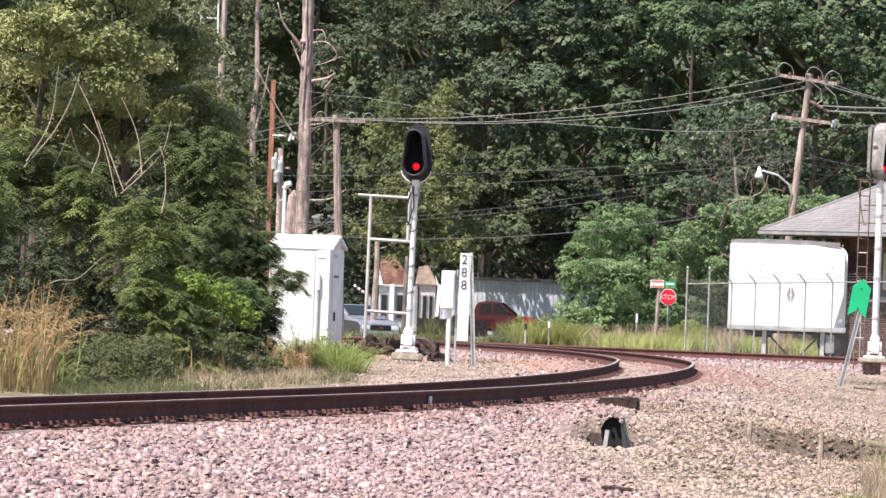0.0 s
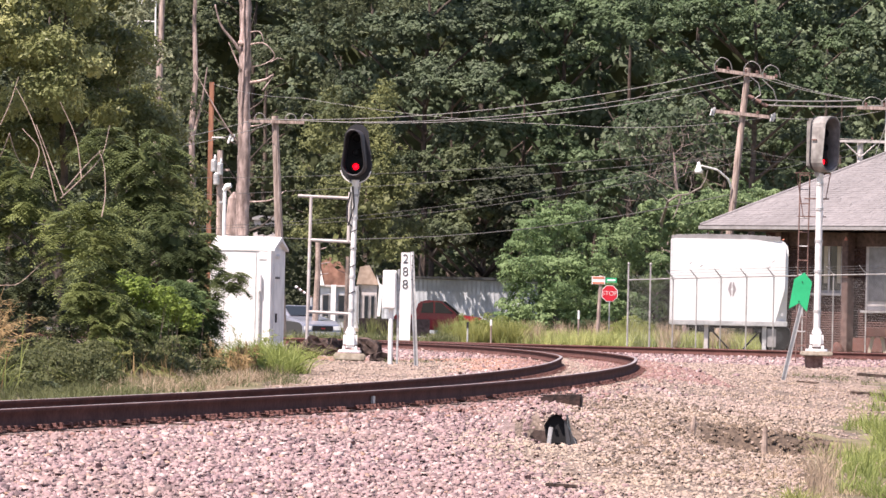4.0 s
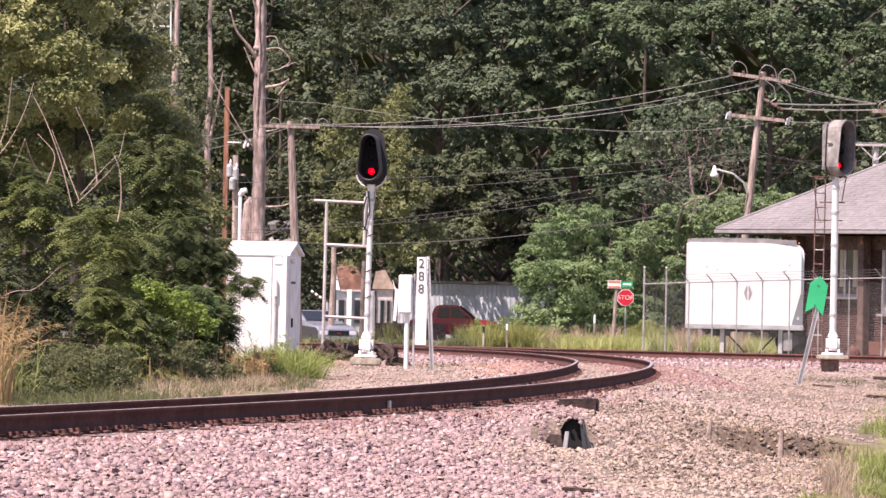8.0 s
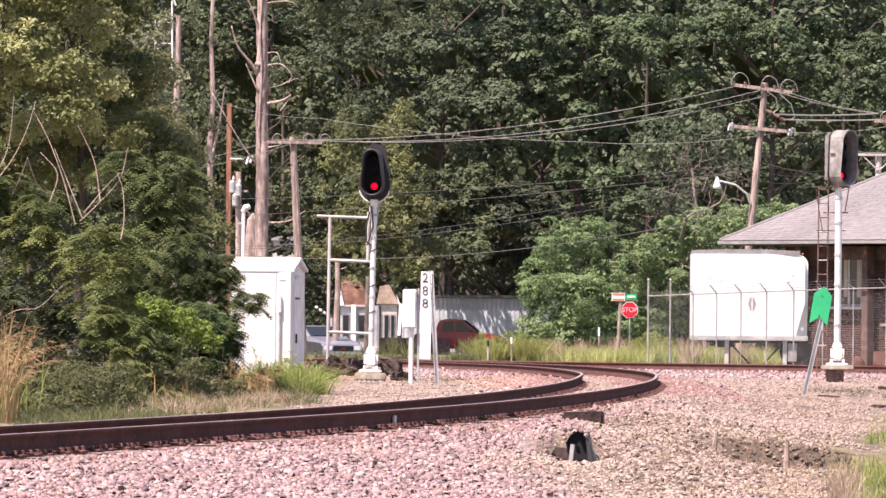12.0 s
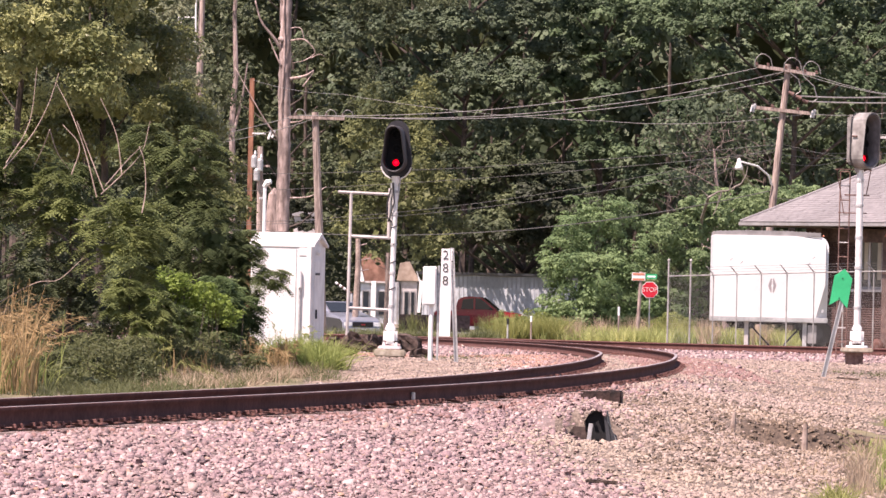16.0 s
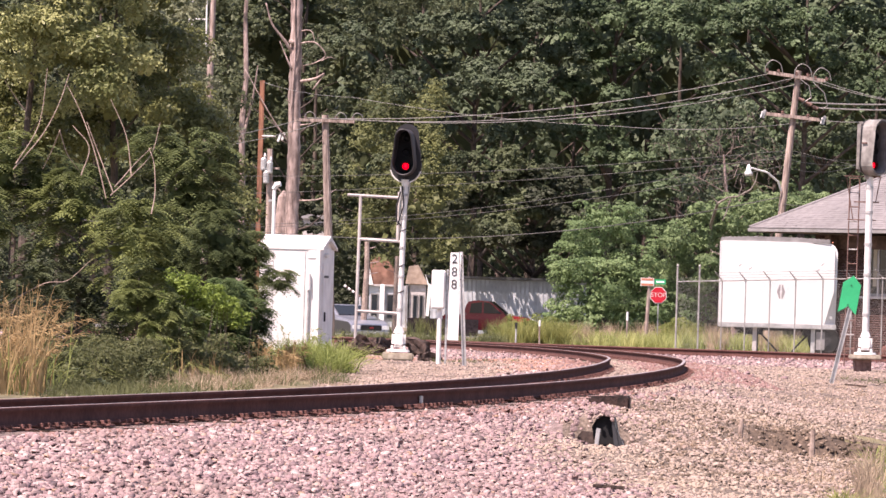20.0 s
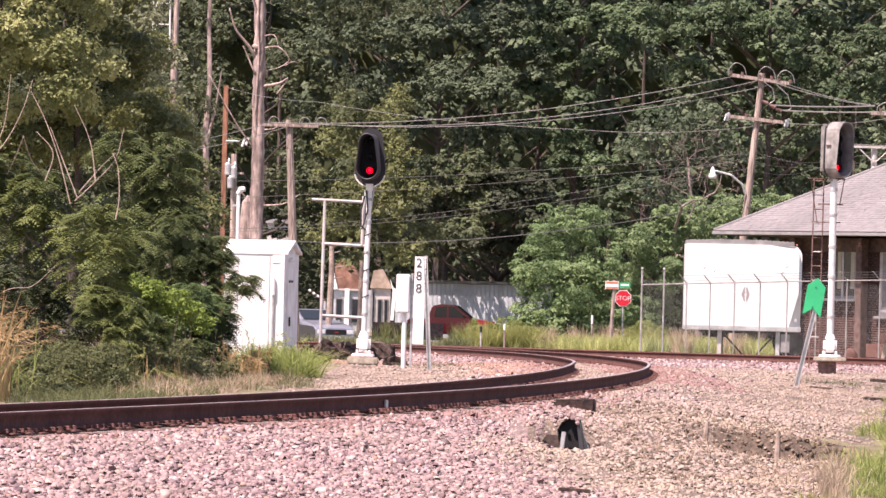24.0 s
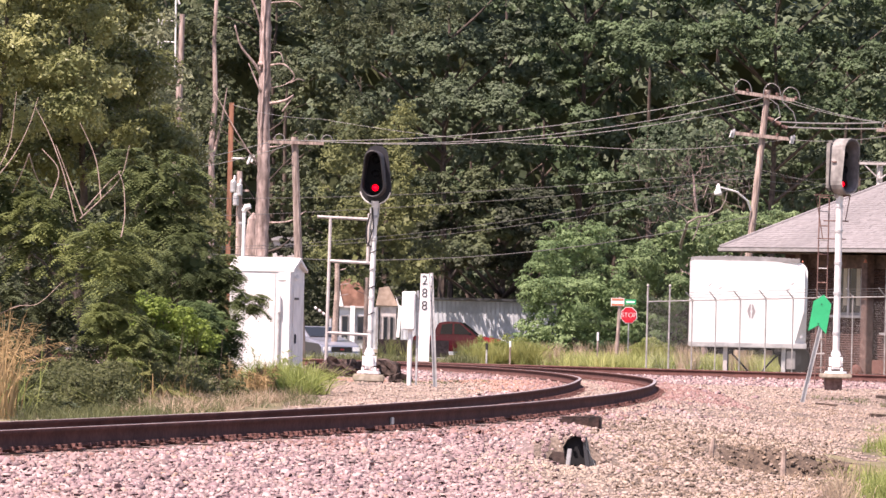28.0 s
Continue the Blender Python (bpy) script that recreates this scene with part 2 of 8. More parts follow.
M_DARKBARK = mat("tree_bark", (0.04, 0.03, 0.025), (0.12, 0.09, 0.075), 4, 0.95, 0, 1.0, 0.3, 0.8)
M_STEM = mat("bare_vine_stem", (0.24, 0.17, 0.14), (0.42, 0.33, 0.28), 12, 0.85, 0, 0.3, 0.3, 2)
M_TWIGGREY = mat("dead_grey_wood", (0.13, 0.11, 0.095), (0.27, 0.235, 0.205), 10, 0.9, 0, 0.4, 0.3, 2)
M_WIRE = plain("weathered_wire", (0.27, 0.26, 0.25), 0.55, 0.4)
M_CABLE = plain("dull_cable", (0.10, 0.097, 0.094), 0.75)
M_WIREDARK = plain("black_cable", (0.10, 0.10, 0.10), 0.6)
M_BRICK = mat("brown_brick", (0.085, 0.035, 0.028), (0.17, 0.075, 0.058), 9, 0.9, 0, 0.4, 0.3, 0.8, vary=0.22)
M_MORTAR = mat("mortar", (0.078, 0.043, 0.039), (0.098, 0.053, 0.047), 12, 0.95, 0, 0.3, 0.3, 1)
M_SHINGLE = mat("grey_shingles", (0.165, 0.153, 0.158), (0.208, 0.195, 0.20), 5, 0.9, 0, 0.3, 0.14, 0.4, vary=0.06, island=0.05)
M_TRIM = mat("grey_trim_paint", (0.20, 0.19, 0.19), (0.30, 0.29, 0.29), 4, 0.6, 0, 0.1, 0.2, 0.8)
M_FASCIA = mat("pale_trim_paint", (0.42, 0.38, 0.37), (0.55, 0.51, 0.50), 4, 0.6, 0, 0.1, 0.2, 0.8)
M_GLASS = glass("window_glass")
M_ROOFRED = mat("rusty_tin_roof", (0.17, 0.08, 0.055), (0.31, 0.165, 0.12), 3, 0.75, 0.1, 0.3, 0.4, 0.7)
M_TANROOF = mat("faded_tan_roofing", (0.30, 0.22, 0.17), (0.46, 0.36, 0.29), 3, 0.8, 0.1, 0.3, 0.4, 0.7)
M_SIDING = mat("grey_metal_siding", (0.42, 0.45, 0.48), (0.60, 0.63, 0.67), 1.6, 0.6, 0.1, 0.15, 0.35, 0.4)
M_CARSILVER = plain("silver_car_paint", (0.34, 0.355, 0.42), 0.32, 0.45, 0.6)
M_DARKWALL = mat("dark_porch_boards", (0.07, 0.04, 0.035), (0.16, 0.10, 0.085), 6, 0.85, 0, 0.3, 0.4, 1.0)
M_CARDARK = plain("dark_grey_car_paint", (0.05, 0.052, 0.058), 0.35, 0.2, 0.5)
M_SIDESHADOW = plain("side_shadow_black", (0.022, 0.022, 0.026), 0.35, 0.1, 0.5)
M_CARRED = plain("red_car_paint", (0.27, 0.008, 0.016), 0.32, 0.0, 0.7)
M_TYRE = plain("tyre_rubber", (0.02, 0.02, 0.02), 0.85)
M_CHROME = plain("chrome", (0.70, 0.70, 0.72), 0.2, 1.0)
M_BEIGE = plain("beige_board", (0.42, 0.36, 0.28), 0.8)
M_LAMPWHITE = plain("lamp_white", (0.78, 0.78, 0.76), 0.4)
M_LOGO = plain("grey_emblem_paint", (0.30, 0.27, 0.28), 0.6)
M_ORANGE = plain("orange_sign_sheeting", (0.52, 0.19, 0.12), 0.6)

L_FOREST = leaf_mat("forest_leaves", (0.054, 0.077, 0.041), (0.195, 0.264, 0.134), 0.25, 0.5, each=0.15)
L_OAK = leaf_mat("oak_leaves", (0.052, 0.083, 0.039), (0.193, 0.288, 0.128), 0.25, 0.4, each=0.15)
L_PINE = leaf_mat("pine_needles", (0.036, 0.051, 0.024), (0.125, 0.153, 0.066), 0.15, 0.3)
L_CEDAR = leaf_mat("cedar_sprays", (0.074, 0.093, 0.035), (0.285, 0.315, 0.108), 0.2, 0.4)
L_BUSH = leaf_mat("pale_bush_leaves", (0.085, 0.138, 0.054), (0.245, 0.338, 0.142), 0.3, 0.6, each=0.15)
L_SUMAC = leaf_mat("sunlit_bush_leaves", (0.084, 0.143, 0.054), (0.25, 0.352, 0.142), 0.3, 0.6, each=0.15)
L_MIMOSA = leaf_mat("feathery_leaves", (0.080, 0.110, 0.038), (0.248, 0.298, 0.096), 0.38, 0.7, each=0.15)
L_DARKFERN = leaf_mat("dark_feathery_leaves", (0.055, 0.078, 0.030), (0.178, 0.226, 0.080), 0.35, 0.8, each=0.15)
L_FERN = leaf_mat("green_feathery_leaves", (0.078, 0.126, 0.05), (0.222, 0.312, 0.115), 0.4, 0.8, each=0.15)
L_TALL = leaf_mat("glossy_tree_leaves", (0.085, 0.110, 0.040), (0.335, 0.365, 0.125), 0.35, 0.5, 0.4, dry=(0.48, 0.42, 0.20), each=0.32)
# Leaf colour raised to carry the sun and sky glints on the treetop.
L_SUNTONE = leaf_mat("sun_toned_leaves", (0.14, 0.17, 0.063), (0.47, 0.495, 0.205), 0.4, 0.5, 0.4, dry=(0.62, 0.56, 0.34), each=0.35)
L_SOFT = leaf_mat("soft_feathery_leaves", (0.15, 0.18, 0.10), (0.42, 0.46, 0.25), 0.4, 0.5, each=0.2)
L_VINE = leaf_mat("bright_vine_leaves", (0.12, 0.19, 0.035), (0.285, 0.40, 0.084), 0.4, 1.2)
L_GRASS = leaf_mat("green_grass", (0.16, 0.18, 0.05), (0.44, 0.47, 0.17), 0.45, 0.8)
L_LUSH = leaf_mat("lush_grass", (0.13, 0.175, 0.045), (0.35, 0.41, 0.125), 0.45, 1.2)
L_WEED = leaf_mat("weedy_scrub", (0.066, 0.082, 0.032), (0.19, 0.214, 0.083), 0.35, 1.0)
# Leaf colour darkened to stand for shade inside the wood.
L_SHADE = leaf_mat("shade_dark_leaves", (0.026, 0.034, 0.019), (0.075, 0.09, 0.046), 0.1, 0.4, each=0.15)
L_DRY = leaf_mat("dry_grass", (0.27, 0.21, 0.13), (0.56, 0.47, 0.30), 0.3, 0.8)
L_FIELD = leaf_mat("field_grass", (0.18, 0.235, 0.068), (0.47, 0.48, 0.18), 0.4, 0.3)
L_PLUME = leaf_mat("seeding_grass", (0.19, 0.13, 0.055), (0.55, 0.415, 0.19), 0.35, 0.8, each=0.4)
L_TWIG = mat("brown_twigs", (0.06, 0.045, 0.04), (0.16, 0.125, 0.11), 4, 0.9, 0, 0.3, 0.3, 0.5, island=0.3)


# ---------------- building blocks ----------------
def mesh_of(name, bm, material, smooth=False):
    me = bpy.data.meshes.new(name)
    bm.to_mesh(me)
    bm.free()
    for m in material if isinstance(material, (list, tuple)) else [material]:
        me.materials.append(m)
    if smooth:
        me.polygons.foreach_set("use_smooth", [True] * len(me.polygons))
    return me


def part(name, bm, material, parent=None, label="", at=None, smooth=False):
    ob = new(name, mesh_of(name, bm, material, smooth))
    ob.parent = parent
    if at is not None:
        ob.matrix_basis = at
    return tagged(ob, label) if label else ob


def thing(name, label, category, at, group="", kind=""):
    ob = new(name)
    ob.empty_display_size = 0.2
    ob.matrix_basis = at
    return tagged(ob, label, category, group, kind)


def arrays(name, verts, faces, material, smooth=False):
    """A mesh object from numpy arrays of corners and of faces with equal corner counts."""
    me = bpy.data.meshes.new(name)
    nv, nf, k = len(verts), len(faces), faces.shape[1]
    me.vertices.add(nv)
    me.vertices.foreach_set("co", np.ascontiguousarray(verts, dtype=np.float32).ravel())
    me.loops.add(nf * k)
    me.loops.foreach_set("vertex_index", np.ascontiguousarray(faces, dtype=np.int32).ravel())
    me.polygons.add(nf)
    me.polygons.foreach_set("loop_start", np.arange(0, nf * k, k, dtype=np.int32))
    me.polygons.foreach_set("loop_total", np.full(nf, k, dtype=np.int32))
    if smooth:
        me.polygons.foreach_set("use_smooth", np.ones(nf, dtype=bool))
    me.update(calc_edges=True)
    for m in material if isinstance(material, (list, tuple)) else [material]:
        me.materials.append(m)
    return me


def box(bm, c, s, bevel=0.0, rot=None):
    r = bmesh.ops.create_cube(bm, size=1.0)
    m = Matrix.Translation(c) @ (rot.to_4x4() if rot else Matrix()) @ Matrix.Diagonal((*s, 1))
    bmesh.ops.transform(bm, matrix=m, verts=r["verts"])
    if bevel:
        edges = list({e for v in r["verts"] for e in v.link_edges})
        bmesh.ops.bevel(bm, geom=edges, offset=bevel, segments=2, affect="EDGES", clamp_overlap=True)
    return bm


def boxm(c, s, bevel=0.0, rot=None):
    return box(bmesh.new(), c, s, bevel, rot)


def tube(bm, pts, radii, seg=8, cap=True):
    """A round tube along points; radii a number or one for each point."""
    pts = [Vector(p) for p in pts]
    if not isinstance(radii, (list, tuple)):
        radii = [radii] * len(pts)
    rings = []
    side = None
    for i, p in enumerate(pts):
        d = (pts[min(i + 1, len(pts) - 1)] - pts[max(i - 1, 0)]).normalized()
        if side is None:
            side = d.orthogonal().normalized()
        side = (side - d * side.dot(d)).normalized()
        up = d.cross(side)
        rings.append([bm.verts.new(p + (side * math.cos(a) + up * math.sin(a)) * radii[i])
                      for a in (2 * math.pi * k / seg for k in range(seg))])
    for a, b in zip(rings, rings[1:]):
        for k in range(seg):
            bm.faces.new((a[k], a[(k + 1) % seg], b[(k + 1) % seg], b[k]))
    if cap:
        bm.faces.new(rings[0][::-1])
        bm.faces.new(rings[-1])
    return bm


def tubem(pts, radii, seg=8):
    return tube(bmesh.new(), pts, radii, seg)


def prism(outline, y0, y1, bm=None):
    """An outline in x, z pushed from y0 to y1."""
    bm = bm or bmesh.new()
    a = [bm.verts.new((x, y0, z)) for x, z in outline]
    b = [bm.verts.new((x, y1, z)) for x, z in outline]
    n = len(outline)
    bm.faces.new(a)
    bm.faces.new(b[::-1])
    for k in range(n):
        bm.faces.new((a[k], b[k], b[(k + 1) % n], a[(k + 1) % n]))
    bmesh.ops.recalc_face_normals(bm, faces=bm.faces)
    return bm


def lathe(profile, seg=16):
    """A turned shape about z from (radius, height) pairs."""
    bm = bmesh.new()
    rings = [[bm.verts.new((r * math.cos(a), r * math.sin(a), z)) for a in (2 * math.pi * k / seg for k in range(seg))] for r, z in profile]
    for a, b in zip(rings, rings[1:]):
        for k in range(seg):
            bm.faces.new((a[k], a[(k + 1) % seg], b[(k + 1) % seg], b[k]))
    bm.faces.new(rings[0][::-1])
    bm.faces.new(rings[-1])
    return bm


def lettering(name, text, size, material, parent, at, label="", depth=0.004):
    cu = bpy.data.curves.new(name, "FONT")
    cu.body, cu.size, cu.extrude, cu.align_x, cu.align_y = text, size, depth, "CENTER", "CENTER"
    cu.offset = -0.014 * size
    tmp = bpy.data.objects.new(name, cu)
    me = bpy.data.meshes.new_from_object(tmp)
    bpy.data.objects.remove(tmp)
    me.materials.clear()
    me.materials.append(material)
    ob = new(name, me)
    ob.parent = parent
    ob.matrix_basis = at
    return tagged(ob, label) if label else ob


def rng_of(seed):
    return np.random.default_rng(seed)


def unit(v):
    return v / np.maximum(np.linalg.norm(v, axis=1, keepdims=True), 1e-9)


def leaf_quads(pos, out, size, r, aspect=0.6, droop=0.0, spread=0.34):
    """Leaf blades, each a bent four-cornered piece, facing roughly outwards."""
    n = len(pos)
    nrm = unit(out + r.normal(0, spread, (n, 3)))
    t = unit(np.cross(nrm, r.normal(0, 1, (n, 3))))
    t[:, 2] -= droop
    t = unit(t - nrm * np.sum(t * nrm, 1, keepdims=True))
    b = np.cross(nrm, t)
    s = (size * r.uniform(0.6, 1.35, n))[:, None]
    w = s * aspect
    v = np.empty((n, 4, 3))
    v[:, 0] = pos - t * s * 0.5
    v[:, 1] = pos + b * w * 0.5 - nrm * s * 0.10
    v[:, 2] = pos + t * s * 0.5 - nrm * s * 0.15
    v[:, 3] = pos - b * w * 0.5 - nrm * s * 0.10
    f = np.arange(n * 4).reshape(n, 4)
    return v.reshape(-1, 3), f


def knuckles(blobs, r, lumps, lump):
    """The boughs of a crown: smaller masses set near the skin of each large one."""
    out = []
    for x, y, z, R in blobs:
        for k in range(lumps):
            d = unit(r.normal(0, 1, (1, 3)))[0]
            q = R * r.uniform(0.5, 0.95)
            out.append((x + d[0] * q, y + d[1] * q, z + d[2] * q * 0.85, R * lump * r.uniform(0.6, 1.3)))
    return out


def blob_points(blobs, n, r, lumps=26, lump=0.34, top=0.25, flat=0.64, hang=0.0):
    """Points and outward ways over lumpy masses: each mass is made of smaller lumps near its skin."""
    P, O = [], []
    vol = np.array([b[3] ** 2 for b in blobs])
    for b, k in zip(blobs, (n * vol / vol.sum()).astype(int)):
        c, R = np.array(b[:3]), b[3]
        d = unit(r.normal(0, 1, (lumps, 3)))
        d[:, 2] = d[:, 2] * 0.85 + top
        lc = c + d * R * r.uniform(0.55, 1.0, (lumps, 1))
        lr = R * lump * r.uniform(0.55, 1.35, lumps)
        w = r.choice(lumps, k, p=lr ** 2 / (lr ** 2).sum())
        q = unit(r.normal(0, 1, (k, 3)) + np.array([0, 0, 0.55]) + 0.5 * d[w])
        e = q * np.array([1.1 + 0.4 * (0.64 - flat), 1.1, flat]) * (lr[w] * r.uniform(0.84 - hang, 1.06, k))[:, None]
        e[:, 2] -= hang * np.hypot(e[:, 0], e[:, 1]) ** 2 / lr[w]
        P.append(lc[w] + e)
        O.append(q + np.array([0, 0, 0.25]))
    return np.concatenate(P), np.concatenate(O)


def crown(name, blobs, n, size, material, seed, aspect=0.6, parent=None, lumps=26, lump=0.34, core=0.1, core_size=1.3, flat=0.64, hang=0.0, spread=0.34):
    r = rng_of(seed)
    p, o = blob_points(blobs, n, r, lumps, lump, 0.25, flat, hang)
    v, f = leaf_quads(p, o, size, r, aspect, 0.0, spread)
    if core:
        # larger shaded leaves fill the inside of the mass
        k = max(int(n * core), 60)
        b = np.array(blobs)[r.integers(0, len(blobs), k)]
        d = unit(r.normal(0, 1, (k, 3)))
        v2, f2 = leaf_quads(b[:, :3] + d * (b[:, 3] * r.uniform(0.1, 0.6, k))[:, None], d, size * core_size, r, 0.8)
        f = np.concatenate([f, f2 + len(v)])
        v = np.concatenate([v, v2])
    ob = new(name, arrays(name, v, f, material))
    ob.parent = parent
    return ob


def tufts(lobes, n, tuft, per, r, flat=0.75, under=-0.35):
    """Points and outward ways of leaves set in tufts over the upper, camera-facing skin of each bough of a crown."""
    lobes = np.array(lobes, dtype=float)
    area = lobes[:, 3] ** 2
    w = r.choice(len(lobes), n // per, p=area / area.sum())
    q = unit(r.normal(0, 1, (len(w), 3)) + np.array([0, -0.3, 0.35]))
    q[:, 2] = np.where(q[:, 2] < under, -q[:, 2], q[:, 2])
    R = lobes[w, 3:4]
    at = lobes[w, :3] + q * np.array([1, 1, flat]) * R * r.uniform(0.72, 1.06, (len(w), 1))
    reach = tuft * r.uniform(0.6, 1.35, len(w))
    i = np.repeat(np.arange(len(w)), per)
    e = unit(r.normal(0, 1, (len(i), 3)) + 0.75 * q[i] + np.array([0, 0, 0.45]))
    pos = at[i] + e * np.array([1, 1, 0.7]) * (reach[i] * r.uniform(0.45, 1.05, len(i)))[:, None]
    return pos, 0.4 * e + 0.7 * q[i] + np.array([0, 0, 0.4])


def tufted_crown(name, lobes, n, size, tuft, per, material, seed, parent=None, aspect=0.65, flat=0.75, spread=0.3, core=14, droop=0.0, under=-0.35):
    """A crown of distinct leafy boughs with dark gaps between them."""
    r = rng_of(seed)
    p, o = tufts(lobes, n, tuft, per, r, flat, under)
    v, f = leaf_quads(p, o, size, r, aspect, droop, spread)
    if core:
        b = np.repeat(np.array(lobes, dtype=float), core, axis=0)
        d = unit(r.normal(0, 1, (len(b), 3)))
        v2, f2 = leaf_quads(b[:, :3] + d * np.array([1, 1, flat]) * b[:, 3:4] * r.uniform(0.25, 0.62, (len(b), 1)), d, b[:, 3] * 0.55, r, 0.9)
        f = np.concatenate([f, f2 + len(v)])
        v = np.concatenate([v, v2])
    ob = new(name, arrays(name, v, f, material))
    ob.parent = parent
    return ob


def fronds(pos, d, side, size):
    """Feathery compound leaves: a drooping stalk with paired leaflets."""
    down = np.array([0, 0, 1.0])
    s = size[:, None]
    vs = []
    for k in range(4):
        a = (k + 0.5) / 4
        c = pos + d * s * a - down * s * a * a * 0.4
        ln = s * (0.27, 0.35, 0.31, 0.19)[k]
        for sg in (-1, 1):
            tip = c + side * ln * sg + d * ln * 0.5 - down * ln * 0.25
            wv = d * s * 0.088
            vs.append(np.stack([c - wv, c + wv, tip + wv * 0.5, tip - wv * 0.5], 1))
    v = np.stack(vs, 1).reshape(-1, 3)
    return v, np.arange(len(v)).reshape(-1, 4)


def spray_crown(name, blobs, boughs, size, material, seed, parent=None, steps=6, arch=0.3, sag=0.55):
    """A crown of flat arching sprays, one above another, each a bough with fronds along both sides."""
    r = rng_of(seed)
    B = np.array(blobs, dtype=float)
    w = r.choice(len(B), boughs, p=B[:, 3] ** 2 / (B[:, 3] ** 2).sum())
    R = B[w, 3]
    az, zz = r.uniform(0, 2 * np.pi, boughs), r.uniform(-0.85, 0.95, boughs)
    d = np.stack([np.cos(az), np.sin(az), np.zeros(boughs)], 1)
    skin = np.sqrt(1 - zz ** 2) * R
    start = B[w, :3] + d * (skin * r.uniform(0.0, 0.35, boughs))[:, None] + np.array([0, 0, 1.0]) * (zz * R * 0.85)[:, None]
    reach = np.maximum(skin * r.uniform(0.6, 0.9, boughs), size)
    rise, drop = r.normal(arch, 0.15, boughs), r.normal(sag, 0.12, boughs)
    P, D, S, L = [], [], [], []
    side = np.stack([-d[:, 1], d[:, 0], np.zeros(boughs)], 1)
    for k in range(steps):
        t = 0.25 + 0.75 * (k + r.uniform(0, 0.8, boughs)) / steps
        p = start + d * (reach * t)[:, None] + np.array([0, 0, 1.0]) * (reach * (rise * t - drop * t * t))[:, None]
        slope = (rise - 2 * drop * t)[:, None] * np.array([0, 0, 1.0])
        for sg in (-1, 1):
            v = unit(d * 0.62 + side * sg * 0.8 + slope * 0.5 + r.normal(0, 0.16, (boughs, 3)))
            P.append(p)
            D.append(v)
            S.append(unit(np.cross(v, np.array([0, 0, 1.0])) + r.normal(0, 0.15, (boughs, 3))))
            L.append(size * r.uniform(0.7, 1.25, boughs) * (1.12 - 0.45 * t))
    v, f = fronds(np.concatenate(P), np.concatenate(D), np.concatenate(S), np.concatenate(L))
    # shaded leaves inside
    b = np.repeat(B, 40, axis=0)
    q = unit(r.normal(0, 1, (len(b), 3)))
    v2, f2 = leaf_quads(b[:, :3] + q * b[:, 3:4] * r.uniform(0.1, 0.42, (len(b), 1)), q, b[:, 3] * 0.26, r, 0.8)
    ob = new(name, arrays(name, np.concatenate([v, v2]), np.concatenate([f, f2 + len(v)]), material))
    ob.parent = parent
    return ob


def bend(pts, n=5):
    """A smooth line through a few points."""
    p = [Vector(q) for q in pts]
    p = [p[0] * 2 - p[1]] + p + [p[-1] * 2 - p[-2]]
    out = []
    for a, b, c, d in zip(p, p[1:], p[2:], p[3:]):
        for k in range(n):
            t = k / n
            out.append(0.5 * ((2 * b) + (c - a) * t + (2 * a - 5 * b + 4 * c - d) * t * t + (3 * b - a - 3 * c + d) * t ** 3))
    return out + [p[-2]]


def gnarled(pts, radii, r, seg=14, rough=0.07):
    """A trunk through a few points, with an uneven, knotty skin."""
    path = bend(pts, 14)
    bm = tubem(path, list(np.interp(np.linspace(0, 1, len(path)), np.linspace(0, 1, len(radii)), radii)), seg)
    for v in bm.verts:
        v.co += Vector((r.normal(0, 1), r.normal(0, 1), 0)) * rough * radii[0]
    return bm


def limbs(bm, r, base, top, r0, r1, n, reach, start=0.35, rise=0.6, seg=7, dirs=None):
    """A tapered, slightly crooked trunk with side limbs."""
    base, top = Vector(base), Vector(top)
    pts = [base.lerp(top, t) + Vector((r.normal(0, 0.04), r.normal(0, 0.04), 0)) * (top - base).length * 0.08 * (0 < t < 1) for t in np.linspace(0, 1, 9)]
    tube(bm, pts, [r0 + (r1 - r0) * t for t in np.linspace(0, 1, 9)], seg)
    for k in range(n):
        t = start + (1 - start) * (k + r.uniform(0, 1)) / n
        p = base.lerp(top, t)
        a = dirs[k % len(dirs)] if dirs else r.uniform(0, 2 * math.pi)
        ln = reach * r.uniform(0.5, 1.1) * (1.15 - 0.6 * t)
        d = Vector((math.cos(a), math.sin(a), rise * r.uniform(0.3, 1.4)))
        mid = p + d * ln * 0.5 + Vector((0, 0, r.normal(0, 0.06) * ln))
        end = p + d * ln + Vector((r.normal(0, 0.1), 0, r.normal(0.05, 0.12))) * ln
        q = (r0 + (r1 - r0) * t) * r.uniform(0.25, 0.45)
        tube(bm, [p, mid, end], [q, q * 0.7, q * 0.25], 5)
    return bm


